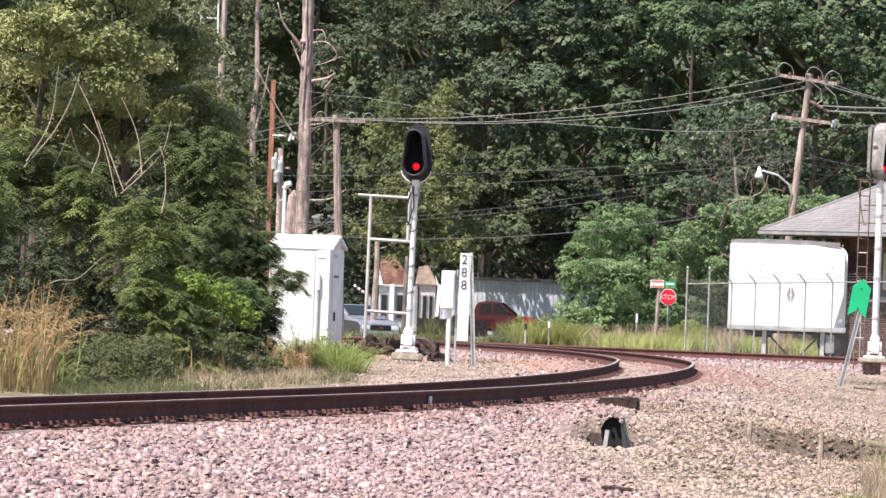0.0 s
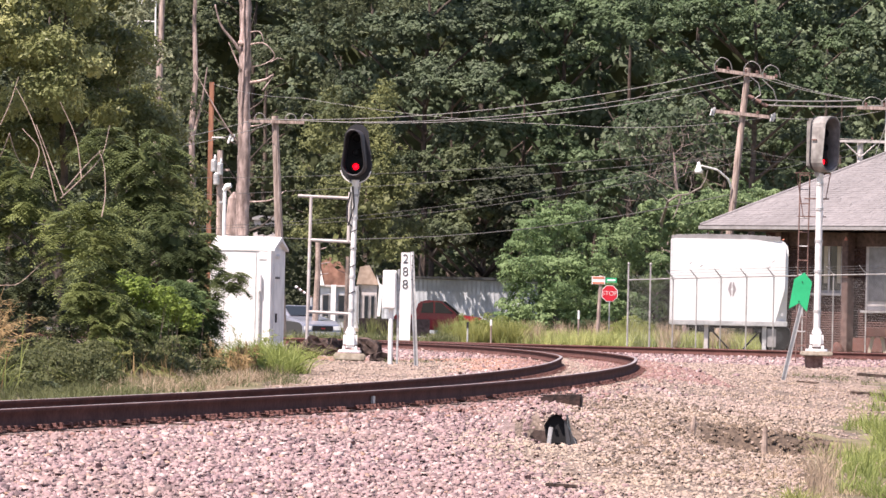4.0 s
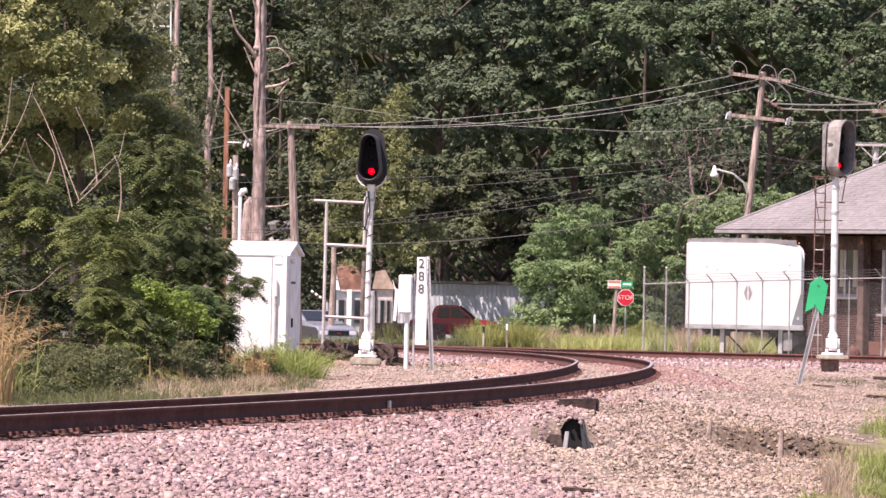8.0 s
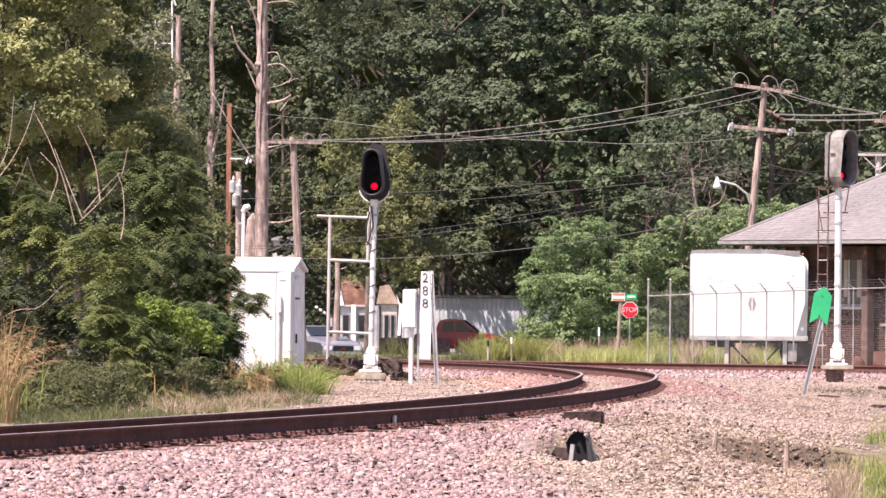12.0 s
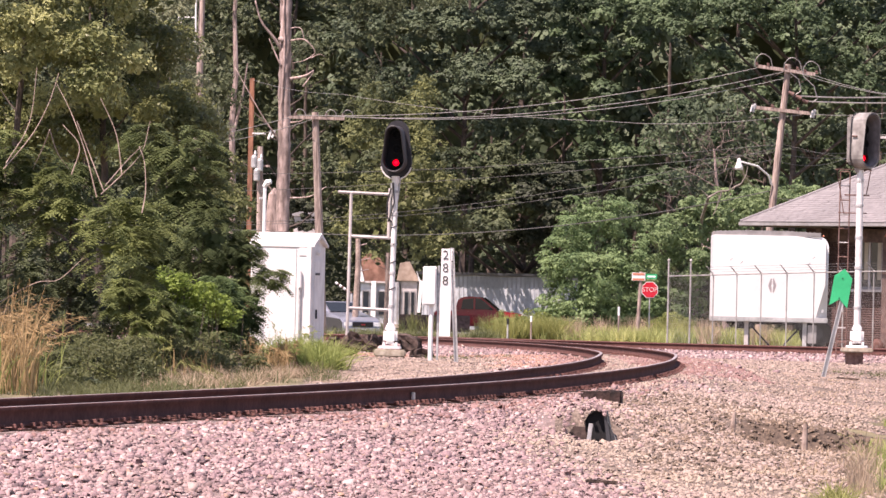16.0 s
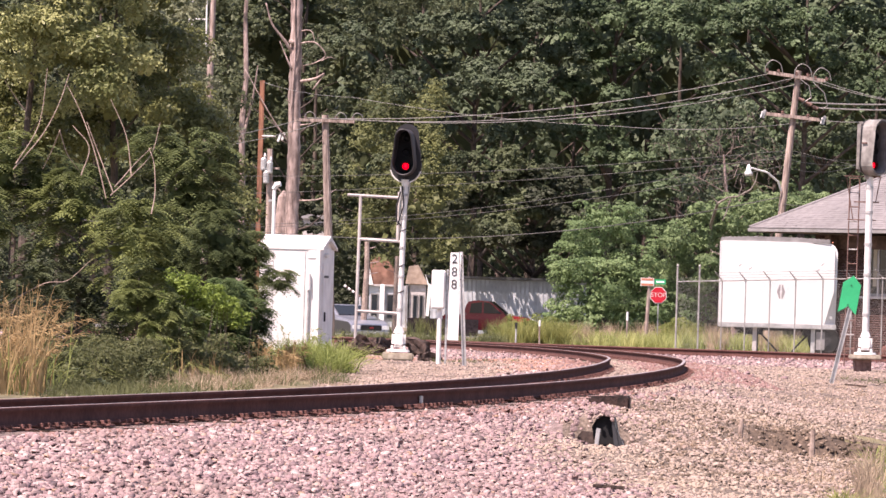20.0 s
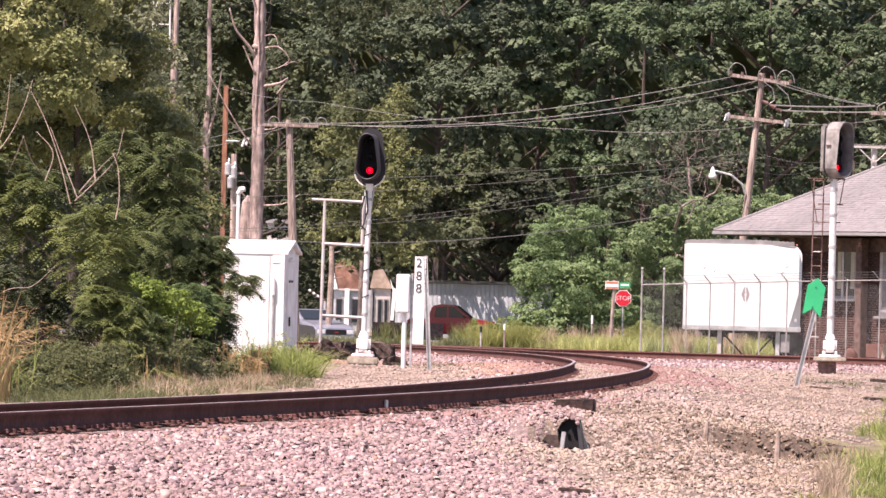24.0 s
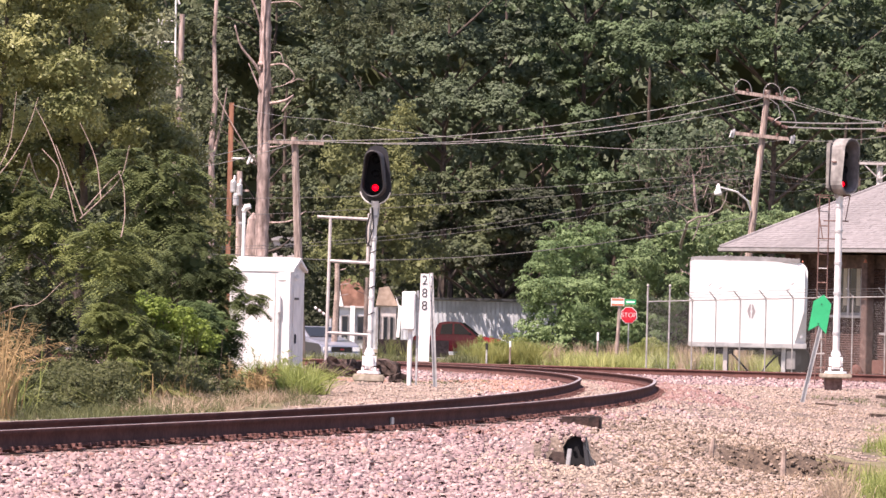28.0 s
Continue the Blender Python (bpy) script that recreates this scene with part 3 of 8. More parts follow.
def blades(pos, height, width, r, lean=0.35, curl=0.5, parts=3):
    """Grass blades: thin tapering strips that lean and curl over."""
    n = len(pos)
    a = r.uniform(0, 2 * math.pi, n)
    d = np.stack([np.cos(a), np.sin(a), np.zeros(n)], 1)
    s = np.stack([-np.sin(a), np.cos(a), np.zeros(n)], 1) + r.normal(0, 0.4, (n, 3)) * np.array([1, 1, 0])
    h = height * r.uniform(0.45, 1.25, n)
    ln = np.abs(r.normal(lean, lean * 0.6, n))
    vs = []
    for i in range(parts + 1):
        t = i / parts
        c = pos + d * (h * (ln * t + curl * ln * t * t))[:, None] + np.array([0, 0, 1.0]) * (h * (t - 0.35 * curl * ln * t * t))[:, None]
        w = (width * (1 - 0.85 * t) * 0.5)
        vs += [c - s * w, c + s * w]
    v = np.stack(vs, 1)
    base = np.arange(n)[:, None] * (2 * (parts + 1))
    fs = [base + np.array([[2 * i, 2 * i + 1, 2 * i + 3, 2 * i + 2]]) for i in range(parts)]
    return v.reshape(-1, 3), np.stack(fs, 1).reshape(-1, 4)

# ---------------- lie of the land ----------------
RAIL_PTS = [(-11.3, 24), (-8.9, 34), (-6.6, 43.8), (-4.22, 53.9), (-2.55, 61), (-0.72, 69.2), (0.85, 78), (2.30, 89), (3.16, 98), (3.66, 105.5),
            (4.05, 116), (4.12, 128), (3.80, 142), (3.05, 155.5), (1.70, 168), (-0.2, 179), (-2.6, 189), (-6.5, 201), (-12, 214)]


def smooth_line(pts, step):
    """A Catmull-Rom line through pts, cut into equal steps."""
    p = [Vector((*q, 0)) for q in pts]
    p = [p[0] * 2 - p[1]] + p + [p[-1] * 2 - p[-2]]
    fine = []
    for a, b, c, d in zip(p, p[1:], p[2:], p[3:]):
        for k in range(20):
            t = k / 20
            fine.append(0.5 * ((2 * b) + (c - a) * t + (2 * a - 5 * b + 4 * c - d) * t * t + (3 * b - a - 3 * c + d) * t ** 3))
    fine.append(p[-2])
    xy = np.array([(v.x, v.y) for v in fine])
    for _ in range(60):
        xy[1:-1] = 0.25 * xy[:-2] + 0.5 * xy[1:-1] + 0.25 * xy[2:]
    s = np.concatenate([[0], np.cumsum(np.hypot(*np.diff(xy, axis=0).T))])
    u = np.arange(0, s[-1], step)
    return np.stack([np.interp(u, s, xy[:, 0]), np.interp(u, s, xy[:, 1])], 1)


def rail_z(y):
    return -0.005 * np.maximum(0, np.asarray(y, dtype=float) - 112)


LINE_A = smooth_line(RAIL_PTS, 0.5)
TAN_A = unit(np.gradient(LINE_A, axis=0))
B_DIR = np.array([0.625, -0.781])
B_ORG = np.array([-16.0, 204.0])
LINE_B = B_ORG + np.arange(0, 74, 0.5)[:, None] * B_DIR


def offset_a(x, y):
    """How far a point lies to the right of the curve's outer rail, in metres."""
    hx = np.interp(y, LINE_A[:, 1], LINE_A[:, 0])
    tx = np.interp(y, LINE_A[:, 1], TAN_A[:, 0])
    return (x - hx) * np.sqrt(1 - tx ** 2)


def offset_b(x, y):
    """How far a point lies in front of the straight track's near rail."""
    return -((x - B_ORG[0]) * 0.781 + (y - B_ORG[1]) * 0.625)


def ease(a, b, v):
    t = np.clip((v - a) / (b - a), 0, 1)
    return t * t * (3 - 2 * t)


def ripple(x, y):
    return (np.sin(x * 1.7 + 0.6 * np.sin(y * 0.9)) * np.sin(y * 0.83 + 0.5 * np.sin(x * 1.1)) + 0.5 * np.sin(x * 4.1 + y * 1.3) * np.sin(y * 2.9 - x))


def ground_z(x, y):
    x, y = np.asarray(x, dtype=float), np.asarray(y, dtype=float)
    o = offset_a(x, y)
    bed = rail_z(y) - 0.225
    right = bed - 0.115 * np.clip(o - 0.75, 0, 4) - 0.045 * np.clip(o - 4.75, 0, 12)
    left = bed - 0.06 * np.clip(-2.3 - o, 0, 4)
    near = np.where(o > 0, right, left) + 0.028 * ripple(x, y) * np.clip((np.abs(o + 0.75) - 1.6) / 2, 0, 1)
    far = -0.27 - 0.0045 * (y - 112) + 0.03 * ripple(x * 0.3, y * 0.3)
    w = ease(104, 128, y)
    z = near * (1 - w) + far * w
    onbed = ease(3.6, 1.2, np.abs(o + 0.75)) * w
    z = z * (1 - onbed) + bed * onbed
    ob = ease(4.0, 1.4, np.abs(offset_b(x, y) + 0.75)) * (y > 130)
    z = z * (1 - ob) + bed * ob
    # a rise towards the place where the camera stands
    z = z + np.clip(-0.42 - z, 0, 1) * ease(40, 20, y)
    # washed-out hollow with a steep far bank, and the drain's scour
    z -= (0.50 + 0.08 * ripple(x * 3, y)) * np.exp(-((x - 4.5) / 1.05) ** 4) * ease(68.5, 73.5, y) * ease(76.4, 75.9, y)
    z += 0.24 * np.exp(-((x - 1.32) / 0.42) ** 4) * ease(65.9, 66.3, y) * ease(71.0, 67.5, y)
    z -= 0.08 * np.exp(-((x - 1.36) / 0.3) ** 2) * ease(63.5, 65.5, y) * ease(66.3, 66.0, y)
    # heap round the first signal
    z -= 0.06 * np.exp(-((x + 2.2) / 1.2) ** 2 - ((y - 127.5) / 3.0) ** 2)
    return z


def zone(x, y):
    """0 ballast, 1 dirt, 2 grassy soil, 3 asphalt."""
    o, b = offset_a(x, y), offset_b(x, y)
    wob = 0.5 * ripple(x * 1.3, y * 0.7)
    z = np.zeros(np.shape(x), dtype=int)
    z[(o > 1.75 + wob * 0.9 + np.maximum(0, (66 - y) * 0.3) - 0.9 * ease(68, 80, y)) & (y < 140)] = 1
    z[(o < -3.0 + 0.5 * wob) & (y < 132)] = 1
    z[(o < -2.5 + 0.4 * wob) & (x < -0.030 * y + 0.2 * wob) & (y < 132)] = 2
    z[(x < -4.7 + 0.3 * wob) & (y < 178) & (y > 60)] = 2
    z[(x > 3.75 + (y - 58) * 0.095 + wob) & (y < 128)] = 2
    # 4 is the bank face, its undercut shade put into the colour
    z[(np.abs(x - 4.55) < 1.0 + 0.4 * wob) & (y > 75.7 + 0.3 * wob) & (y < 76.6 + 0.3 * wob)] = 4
    z[(o > -1.7) & (o < 0.5 + 0.2 * wob) & (y > 86)] = 1
    z[(b < -4.3 + 0.4 * wob) & (y > 130)] = 2
    z[(y > 225) & (y < 233)] = 3
    z[(y > 308) & (y < 330)] = 3
    z[(y > 420) | (y < 26) | (np.abs(x) > 60)] = 2
    return z


def ground():
    xs = np.concatenate([np.geomspace(-2500, -15, 26), np.arange(-14.6, -7.2, 0.6), np.arange(-7, 10, 0.22), np.arange(10.2, 24, 0.5), np.geomspace(24.4, 2500, 26)])
    ys = np.concatenate([np.linspace(-800, 28, 14), np.arange(29, 84, 0.28), np.arange(84.5, 240, 0.8), np.geomspace(241, 3500, 50)])
    X, Y = np.meshgrid(xs, ys)
    Z = ground_z(np.clip(X, -40, 45), np.clip(Y, 20, 420))
    v = np.stack([X.ravel(), Y.ravel(), Z.ravel()], 1)
    nx, ny = len(xs), len(ys)
    i = (np.arange(ny - 1)[:, None] * nx + np.arange(nx - 1)[None, :]).ravel()
    f = np.stack([i, i + 1, i + nx + 1, i + nx], 1)
    me = arrays("ground", v, f, [M_BALLAST, M_DIRT, M_SOIL, M_ASPHALT, M_BANKSHADE], smooth=True)
    c = v[f].mean(1)
    me.polygons.foreach_set("material_index", zone(c[:, 0], c[:, 1]).astype(np.int32))
    tagged(new("ground", me), "rough ground of ballast, gravelly dirt and grassy soil", "ground", kind="structure")


ground()


def stones(name, label, y0, y1, count, lo, hi, seed, want=0, material=None, patch=None, thin=0.72):
    """Angular crushed stones lying at random on the bed."""
    r = rng_of(seed)
    y = y0 + (y1 - y0) * r.uniform(0, 1, count)
    x = r.uniform(*patch, count) if patch else r.uniform(-1, 1, count) * (0.098 * y + 0.6)
    keep = (zone(x + r.normal(0, 0.35, count), y + r.normal(0, 1.2, count)) == want) & ((zone(x, y) < 2) | (zone(x, y) == 4) & ((want == 4) | (r.uniform(0, 1, count) < 0.8))) & (np.abs(offset_a(x, y) - 0.05) > 0.18) & (np.abs(offset_a(x, y) + 1.505) > 0.12)
    keep &= (np.abs(offset_b(x, y)) > 0.13) & (np.abs(offset_b(x, y) + 1.505) > 0.13)
    if want == 1:
        # washed patches show the bare dirt
        keep &= r.uniform(0, 1, count) < 0.80 + 0.20 * (ripple(x * 0.9 + 3, y * 0.35) + 0.5 * ripple(x * 2.3, y * 0.9) > -0.15)
    x, y = x[keep], y[keep]
    n = len(x)
    size = lo + (hi - lo) * r.uniform(0, 1, n) ** 1.6 * np.where(r.uniform(0, 1, n) < 0.08, 1.5, 1.0)
    z = ground_z(x, y) + size * r.uniform(-0.15, 0.40, n)
    z -= 0.028 * ((y < 82) & (offset_a(x, y) > 0.1) & (offset_a(x, y) < 0.7 + 0.1 * ripple(x, y)))
    corner = np.array([(sx, sy, sz) for sz in (-1, 1) for sx, sy in ((-1, -1), (1, -1), (1, 1), (-1, 1))], dtype=float)
    loc = (corner[None] * 0.62 + r.uniform(-0.42, 0.42, (n, 8, 3))) * (size[:, None] * r.uniform(0.42, 0.80, (n, 3)) * np.array([1.1, 1.1, thin]))[:, None, :]
    a, b = r.uniform(0, 2 * np.pi, n), r.normal(0, 0.55, n)
    ca, sa, cb, sb = np.cos(a), np.sin(a), np.cos(b), np.sin(b)
    px, py, pz = loc[..., 0], loc[..., 1], loc[..., 2]
    py, pz = py * cb[:, None] - pz * sb[:, None], py * sb[:, None] + pz * cb[:, None]
    px, py = px * ca[:, None] - py * sa[:, None], px * sa[:, None] + py * ca[:, None]
    v = np.stack([px, py, pz], 2) + np.stack([x, y, z], 1)[:, None, :]
    q = np.array([(4, 5, 6, 7), (0, 1, 5, 4), (1, 2, 6, 5), (2, 3, 7, 6), (3, 0, 4, 7)])
    f = (np.arange(n)[:, None, None] * 8 + q[None]).reshape(-1, 4)
    me = arrays(name, v.reshape(-1, 3), f, [material or M_STONE, M_RUSTSTONE])
    if want == 0:
        # stones by the rails carry rust and brake dust
        o = offset_a(x, y)
        near = np.minimum(np.abs(o), np.abs(o + 1.505))
        dusty = r.uniform(0, 1, n) < np.clip(1.3 - near / np.where(y > 60, 1.1, 0.75), 0, 0.95)
        me.polygons.foreach_set("material_index", np.repeat(dusty.astype(np.int32), 5))
    tagged(new(name, me), label, "ballast", kind="stuff")


stones("ballast_stones", "loose pinkish crushed-stone ballast beside the near rail", 33, 82, 132000, 0.020, 0.062, 5, thin=0.62)
stones("ballast_stones", "weathered crushed stone between the tracks", 82, 190, 31000, 0.036, 0.088, 6)
stones("gravel", "dirty brown gravel spilled down the bank", 42, 90, 96000, 0.018, 0.052, 8, 1, M_GRAVEL, None, 0.58)
stones("gravel", "dirty brown gravel spread beyond the washed bank", 90, 140, 50000, 0.021, 0.052, 18, 1, M_GRAVEL, None, 0.5)
stones("stone_chips", "orange-brown stone chips round the signal's foot", 108, 136, 26000, 0.025, 0.06, 12, 0, M_CHIPS, (-4.2, 2.2))
stones("soil_clods", "brown clods scattered through the washed gravel", 58, 84, 7000, 0.02, 0.05, 15, 1, M_CLOD, (1.7, 5.6))
stones("rusty_gravel", "rust-dusted gravel along the outside of the curve", 100, 138, 9000, 0.022, 0.055, 13, 1, M_RUSTSTONE, (3.2, 5.3))
stones("soil_clods", "dark clods and roots on the washed-out bank", 75.0, 77.2, 4500, 0.02, 0.065, 9, 4, M_CLOD, (2.9, 5.4))


# ---------------- tracks ----------------
def rail_mesh(line, side_offset, drop):
    tan = unit(np.gradient(line, axis=0))
    right = np.stack([tan[:, 1], -tan[:, 0]], 1)
    prof = [(-0.075, -0.185), (0.075, -0.185), (0.075, -0.172), (0.012, -0.155), (0.010, -0.048), (0.036, -0.038), (0.037, -0.008), (0.028, 0.0),
            (-0.028, 0.0), (-0.037, -0.008), (-0.036, -0.038), (-0.010, -0.048), (-0.012, -0.155), (-0.075, -0.172)]
    n, k = len(line), len(prof)
    z = rail_z(line[:, 1]) - drop
    v = np.empty((n, k, 3))
    for j, (a, h) in enumerate(prof):
        v[:, j, :2] = line + right * (side_offset + a)
        v[:, j, 2] = z + h
    i = np.arange(n - 1)[:, None] * k
    fs = [np.stack([i[:, 0] + j, i[:, 0] + (j + 1) % k, i[:, 0] + k + (j + 1) % k, i[:, 0] + k + j], 1) for j in range(k)]
    f = np.stack(fs, 1).reshape(-1, 4)
    me = arrays("rail", v.reshape(-1, 3), f, [M_RAIL, M_RAILTOP])
    me.polygons.foreach_set("material_index", np.tile(np.array([0] * 7 + [1] + [0] * (k - 8), dtype=np.int32), n - 1))
    return me


def tie_mesh(seed):
    r = rng_of(seed)
    bm = boxm((0, 0, 0), (2.6, 0.23, 0.18), 0.012)
    for v in bm.verts:
        v.co += Vector(r.normal(0, 0.006, 3))
    return mesh_of("tie", bm, M_TIE)


def plate_mesh():
    bm = boxm((0, 0, -0.012), (0.34, 0.19, 0.018), 0.004)
    for sx in (-0.10, 0.10):
        for sy in (-0.11, 0.11):
            box(bm, (sx, sy * (1 if sx > 0 else -1), 0.015), (0.035, 0.03, 0.03))
            box(bm, (sx * 0.86, sy * (1 if sx > 0 else -1), 0.032), (0.055, 0.036, 0.012))
    return mesh_of("tie_plate", bm, M_PLATE)


def track(name, label, line, cant, skip=None):
    root = thing(name, label, "railway track", pose(0, 0, 0), kind="structure")
    for off, dz in ((0.0, 0.0), (-1.505, cant)):
        ob = new("rail", rail_mesh(line, off, dz))
        ob.parent = root
    tan = unit(np.gradient(line, axis=0))
    ties, plate = [tie_mesh(s) for s in range(4)], plate_mesh()
    for i in range(0, len(line)):
        x, y = line[i]
        if y < 40 or y > 196 or (skip and skip(x, y)):
            continue
        ang = math.atan2(-tan[i, 0], tan[i, 1])
        m = Matrix.Translation((x, y, float(rail_z(y)))) @ Matrix.Rotation(ang + random.gauss(0, 0.012), 4, "Z")
        tie = new("tie", ties[i % 4])
        tie.parent = root
        tie.matrix_basis = m @ pose(-0.75 + random.gauss(0, 0.03), 0, -0.30 - cant * 0.5 - (0.045 if y > 84 else 0))
        for off in (0.0, -1.505):
            if (off == 0.0 or y < 110) and random.random() < 0.92:
                pl = new("tie_plate", plate)
                pl.parent = root
                pl.matrix_basis = m @ pose(off + random.gauss(0, 0.015), random.gauss(0, 0.05), -0.192 - random.uniform(0, 0.008))
    return root


TRACK_A = track("railway_track", "curving main track of rust-brown rails on creosoted ties", LINE_A, 0.02)
tagged(TRACK_A, group="railway tracks")
tagged(track("railway_track", "straight rust-brown track crossing behind the signals", LINE_B, 0.0), group="railway tracks")
# clamp on the near rail's web
part("rail_joint_mark", boxm((0, 0, 0), (0.03, 0.10, 0.09), 0.006), M_GALV, TRACK_A, "pale rail bond clamp",
     pose(*(LINE_A[np.argmin(np.abs(LINE_A[:, 1] - 69.0))] + np.array([0.045, 0])), -0.11, 0, 0, -13))


# ---------------- signals ----------------
def hood_outline(rb, rt, zb, zt, scale=1.0, n=10):
    """Egg-like outline: a wide round bottom and a narrower round top."""
    cz = (zb + zt) / 2
    lean = math.asin((rb - rt) / (zt - zb))
    pts = []
    for k in range(n + 1):
        a = math.pi - lean + (math.pi + 2 * lean) * k / n
        pts.append((rb * math.cos(a), zb + rb * math.sin(a)))
    for k in range(n + 1):
        a = lean + (math.pi - 2 * lean) * k / n
        pts.append((rt * math.cos(a), zt + rt * math.sin(a)))
    return [(x * scale, cz + (z - cz) * scale) for x, z in pts]


def shell(outline, depth, t, cut=0.0):
    """An open hood: the outline pushed forwards, thin, its lower front cut back."""
    bm = bmesh.new()
    cz = sum(z for _, z in outline) / len(outline)
    rings = []
    zs = [z for _, z in outline]
    lo, hi = min(zs), max(zs)
    for s, y in ((1.0, 0.0), (1.0, -1.0), (1 - t, -1.0), (1 - t, -0.02)):
        rings.append([bm.verts.new((x * s, y * (depth - cut * (1 - (z - lo) / (hi - lo))) if y < -0.5 else y, cz + (z - cz) * s)) for x, z in outline])
    n = len(outline)
    for a, b in zip(rings, rings[1:]):
        for k in range(n):
            bm.faces.new((a[k], a[(k + 1) % n], b[(k + 1) % n], b[k]))
    bmesh.ops.recalc_face_normals(bm, faces=bm.faces)
    return bm


def signal_head(root, z, yaw, dark):
    """Three lenses stacked in one deep hood; only the lowest glows red."""
    base = pose(0, 0, z, 0, 0, yaw)
    head = part("signal_head", prism(hood_outline(0.36, 0.265, 0.38, 1.10) if dark else hood_outline(0.30, 0.27, 0.33, 1.10), -0.03, 0.03),
                M_BLACK, root, "black egg-shaped signal backboard" if dark else "weathered grey signal head", base)
    if dark:
        part("liner", prism(hood_outline(0.325, 0.235, 0.36, 1.12, 0.74), -0.045, -0.032), M_PITCH, head, "black face standing for the shade inside the hood")
        part("hood", shell(hood_outline(0.325, 0.235, 0.36, 1.12, 0.80), 0.62, 0.06, 0.22), M_HOOD, head, "deep black hood", smooth=True)
        rim = [(x, -0.035, zz) for x, zz in hood_outline(0.355, 0.265, 0.38, 1.10) if zz < 0.36]
        part("rim", tubem(rim, 0.017, 5), M_SILVER, head, "bright lower rim")
        part("housing", boxm((0, 0.16, 0.72), (0.34, 0.26, 1.1), 0.05), M_BLACK, head)
    else:
        part("hood", shell(hood_outline(0.30, 0.27, 0.33, 1.10), 0.46, 0.05, 0.08), M_GREYHOOD, head, "weathered grey hood with a worn edge")
        part("liner", shell(hood_outline(0.30, 0.27, 0.33, 1.10, 0.93), 0.44, 0.03, 0.08), M_LINER, head, "darker grey inner shell of the hood", smooth=True)
        part("housing", boxm((0, 0.14, 0.72), (0.40, 0.24, 1.2), 0.06), M_GREYHOOD, head)
        part("latch", boxm((-0.31, -0.14, 0.80), (0.03, 0.16, 0.03), 0.006), M_RUST, head)
    for k, zz in enumerate((0.40, 0.72, 1.04) if dark else (0.28, 0.62, 0.96)):
        # Rings and unlit lenses are blackened to sink into the hood's shade.
        ring = part("lens_ring", lathe([(0.088, 0), (0.108, 0), (0.108, 0.10), (0.09, 0.10), (0.088, 0.02)], 20), M_PITCH, head, at=pose(0, -0.03 if dark else -0.12, zz, 90))
        part("lens", lathe([(0.072, 0.02), (0.072, 0.03), (0.05, 0.05), (0.02, 0.058)] if dark else [(0.066, 0.02), (0.066, 0.03), (0.045, 0.05), (0.015, 0.058)], 20),
             M_RED if k == 0 else M_PITCH, head, "glowing red lens" if k == 0 else "", pose(0, -0.03 if dark else -0.12, zz, 90), True)
    part("bracket", tubem([(0, 0.0, -0.06), (0, 0, 0.10)], [0.075, 0.10], 12), M_SILVER if dark else M_GREYHOOD, head)
    return head


def signal_mast(root, h, r=0.062):
    part("mast", tube(bmesh.new(), [(0, 0, 0.44), (0, 0, h)], r, 16, False), M_SILVER, root, "silver-painted tubular mast", smooth=True)
    for z in (0.95, h * 0.45, h * 0.62, h * 0.8, h - 0.25):
        part("clamp", tubem([(0, 0, z - 0.03), (0, 0, z + 0.03)], r + 0.014, 14), M_GALV, root)
    bm = boxm((0, 0, 0.28), (0.32, 0.31, 0.36), 0.07)
    tube(bm, [(0, 0, 0.42), (0, 0, 0.50), (0, 0, 0.56)], [0.13, 0.10, 0.075], 12)
    for sx in (-0.14, 0.14):
        for sy in (-0.13, 0.13):
            tube(bm, [(sx, sy, 0.0), (sx, sy, 0.14)], 0.028, 8)
    cast = part("base_casting", bm, M_WHITE, root, "white cast mast base on bolts")
    part("access_door", boxm((0.0, -0.155, 0.28), (0.2, 0.016, 0.24), 0.006), M_WHITE, cast)
    part("base_ring", tubem([(0, 0, 0.0), (0, 0, 0.05)], [0.27, 0.25], 20), M_SILVER, root)


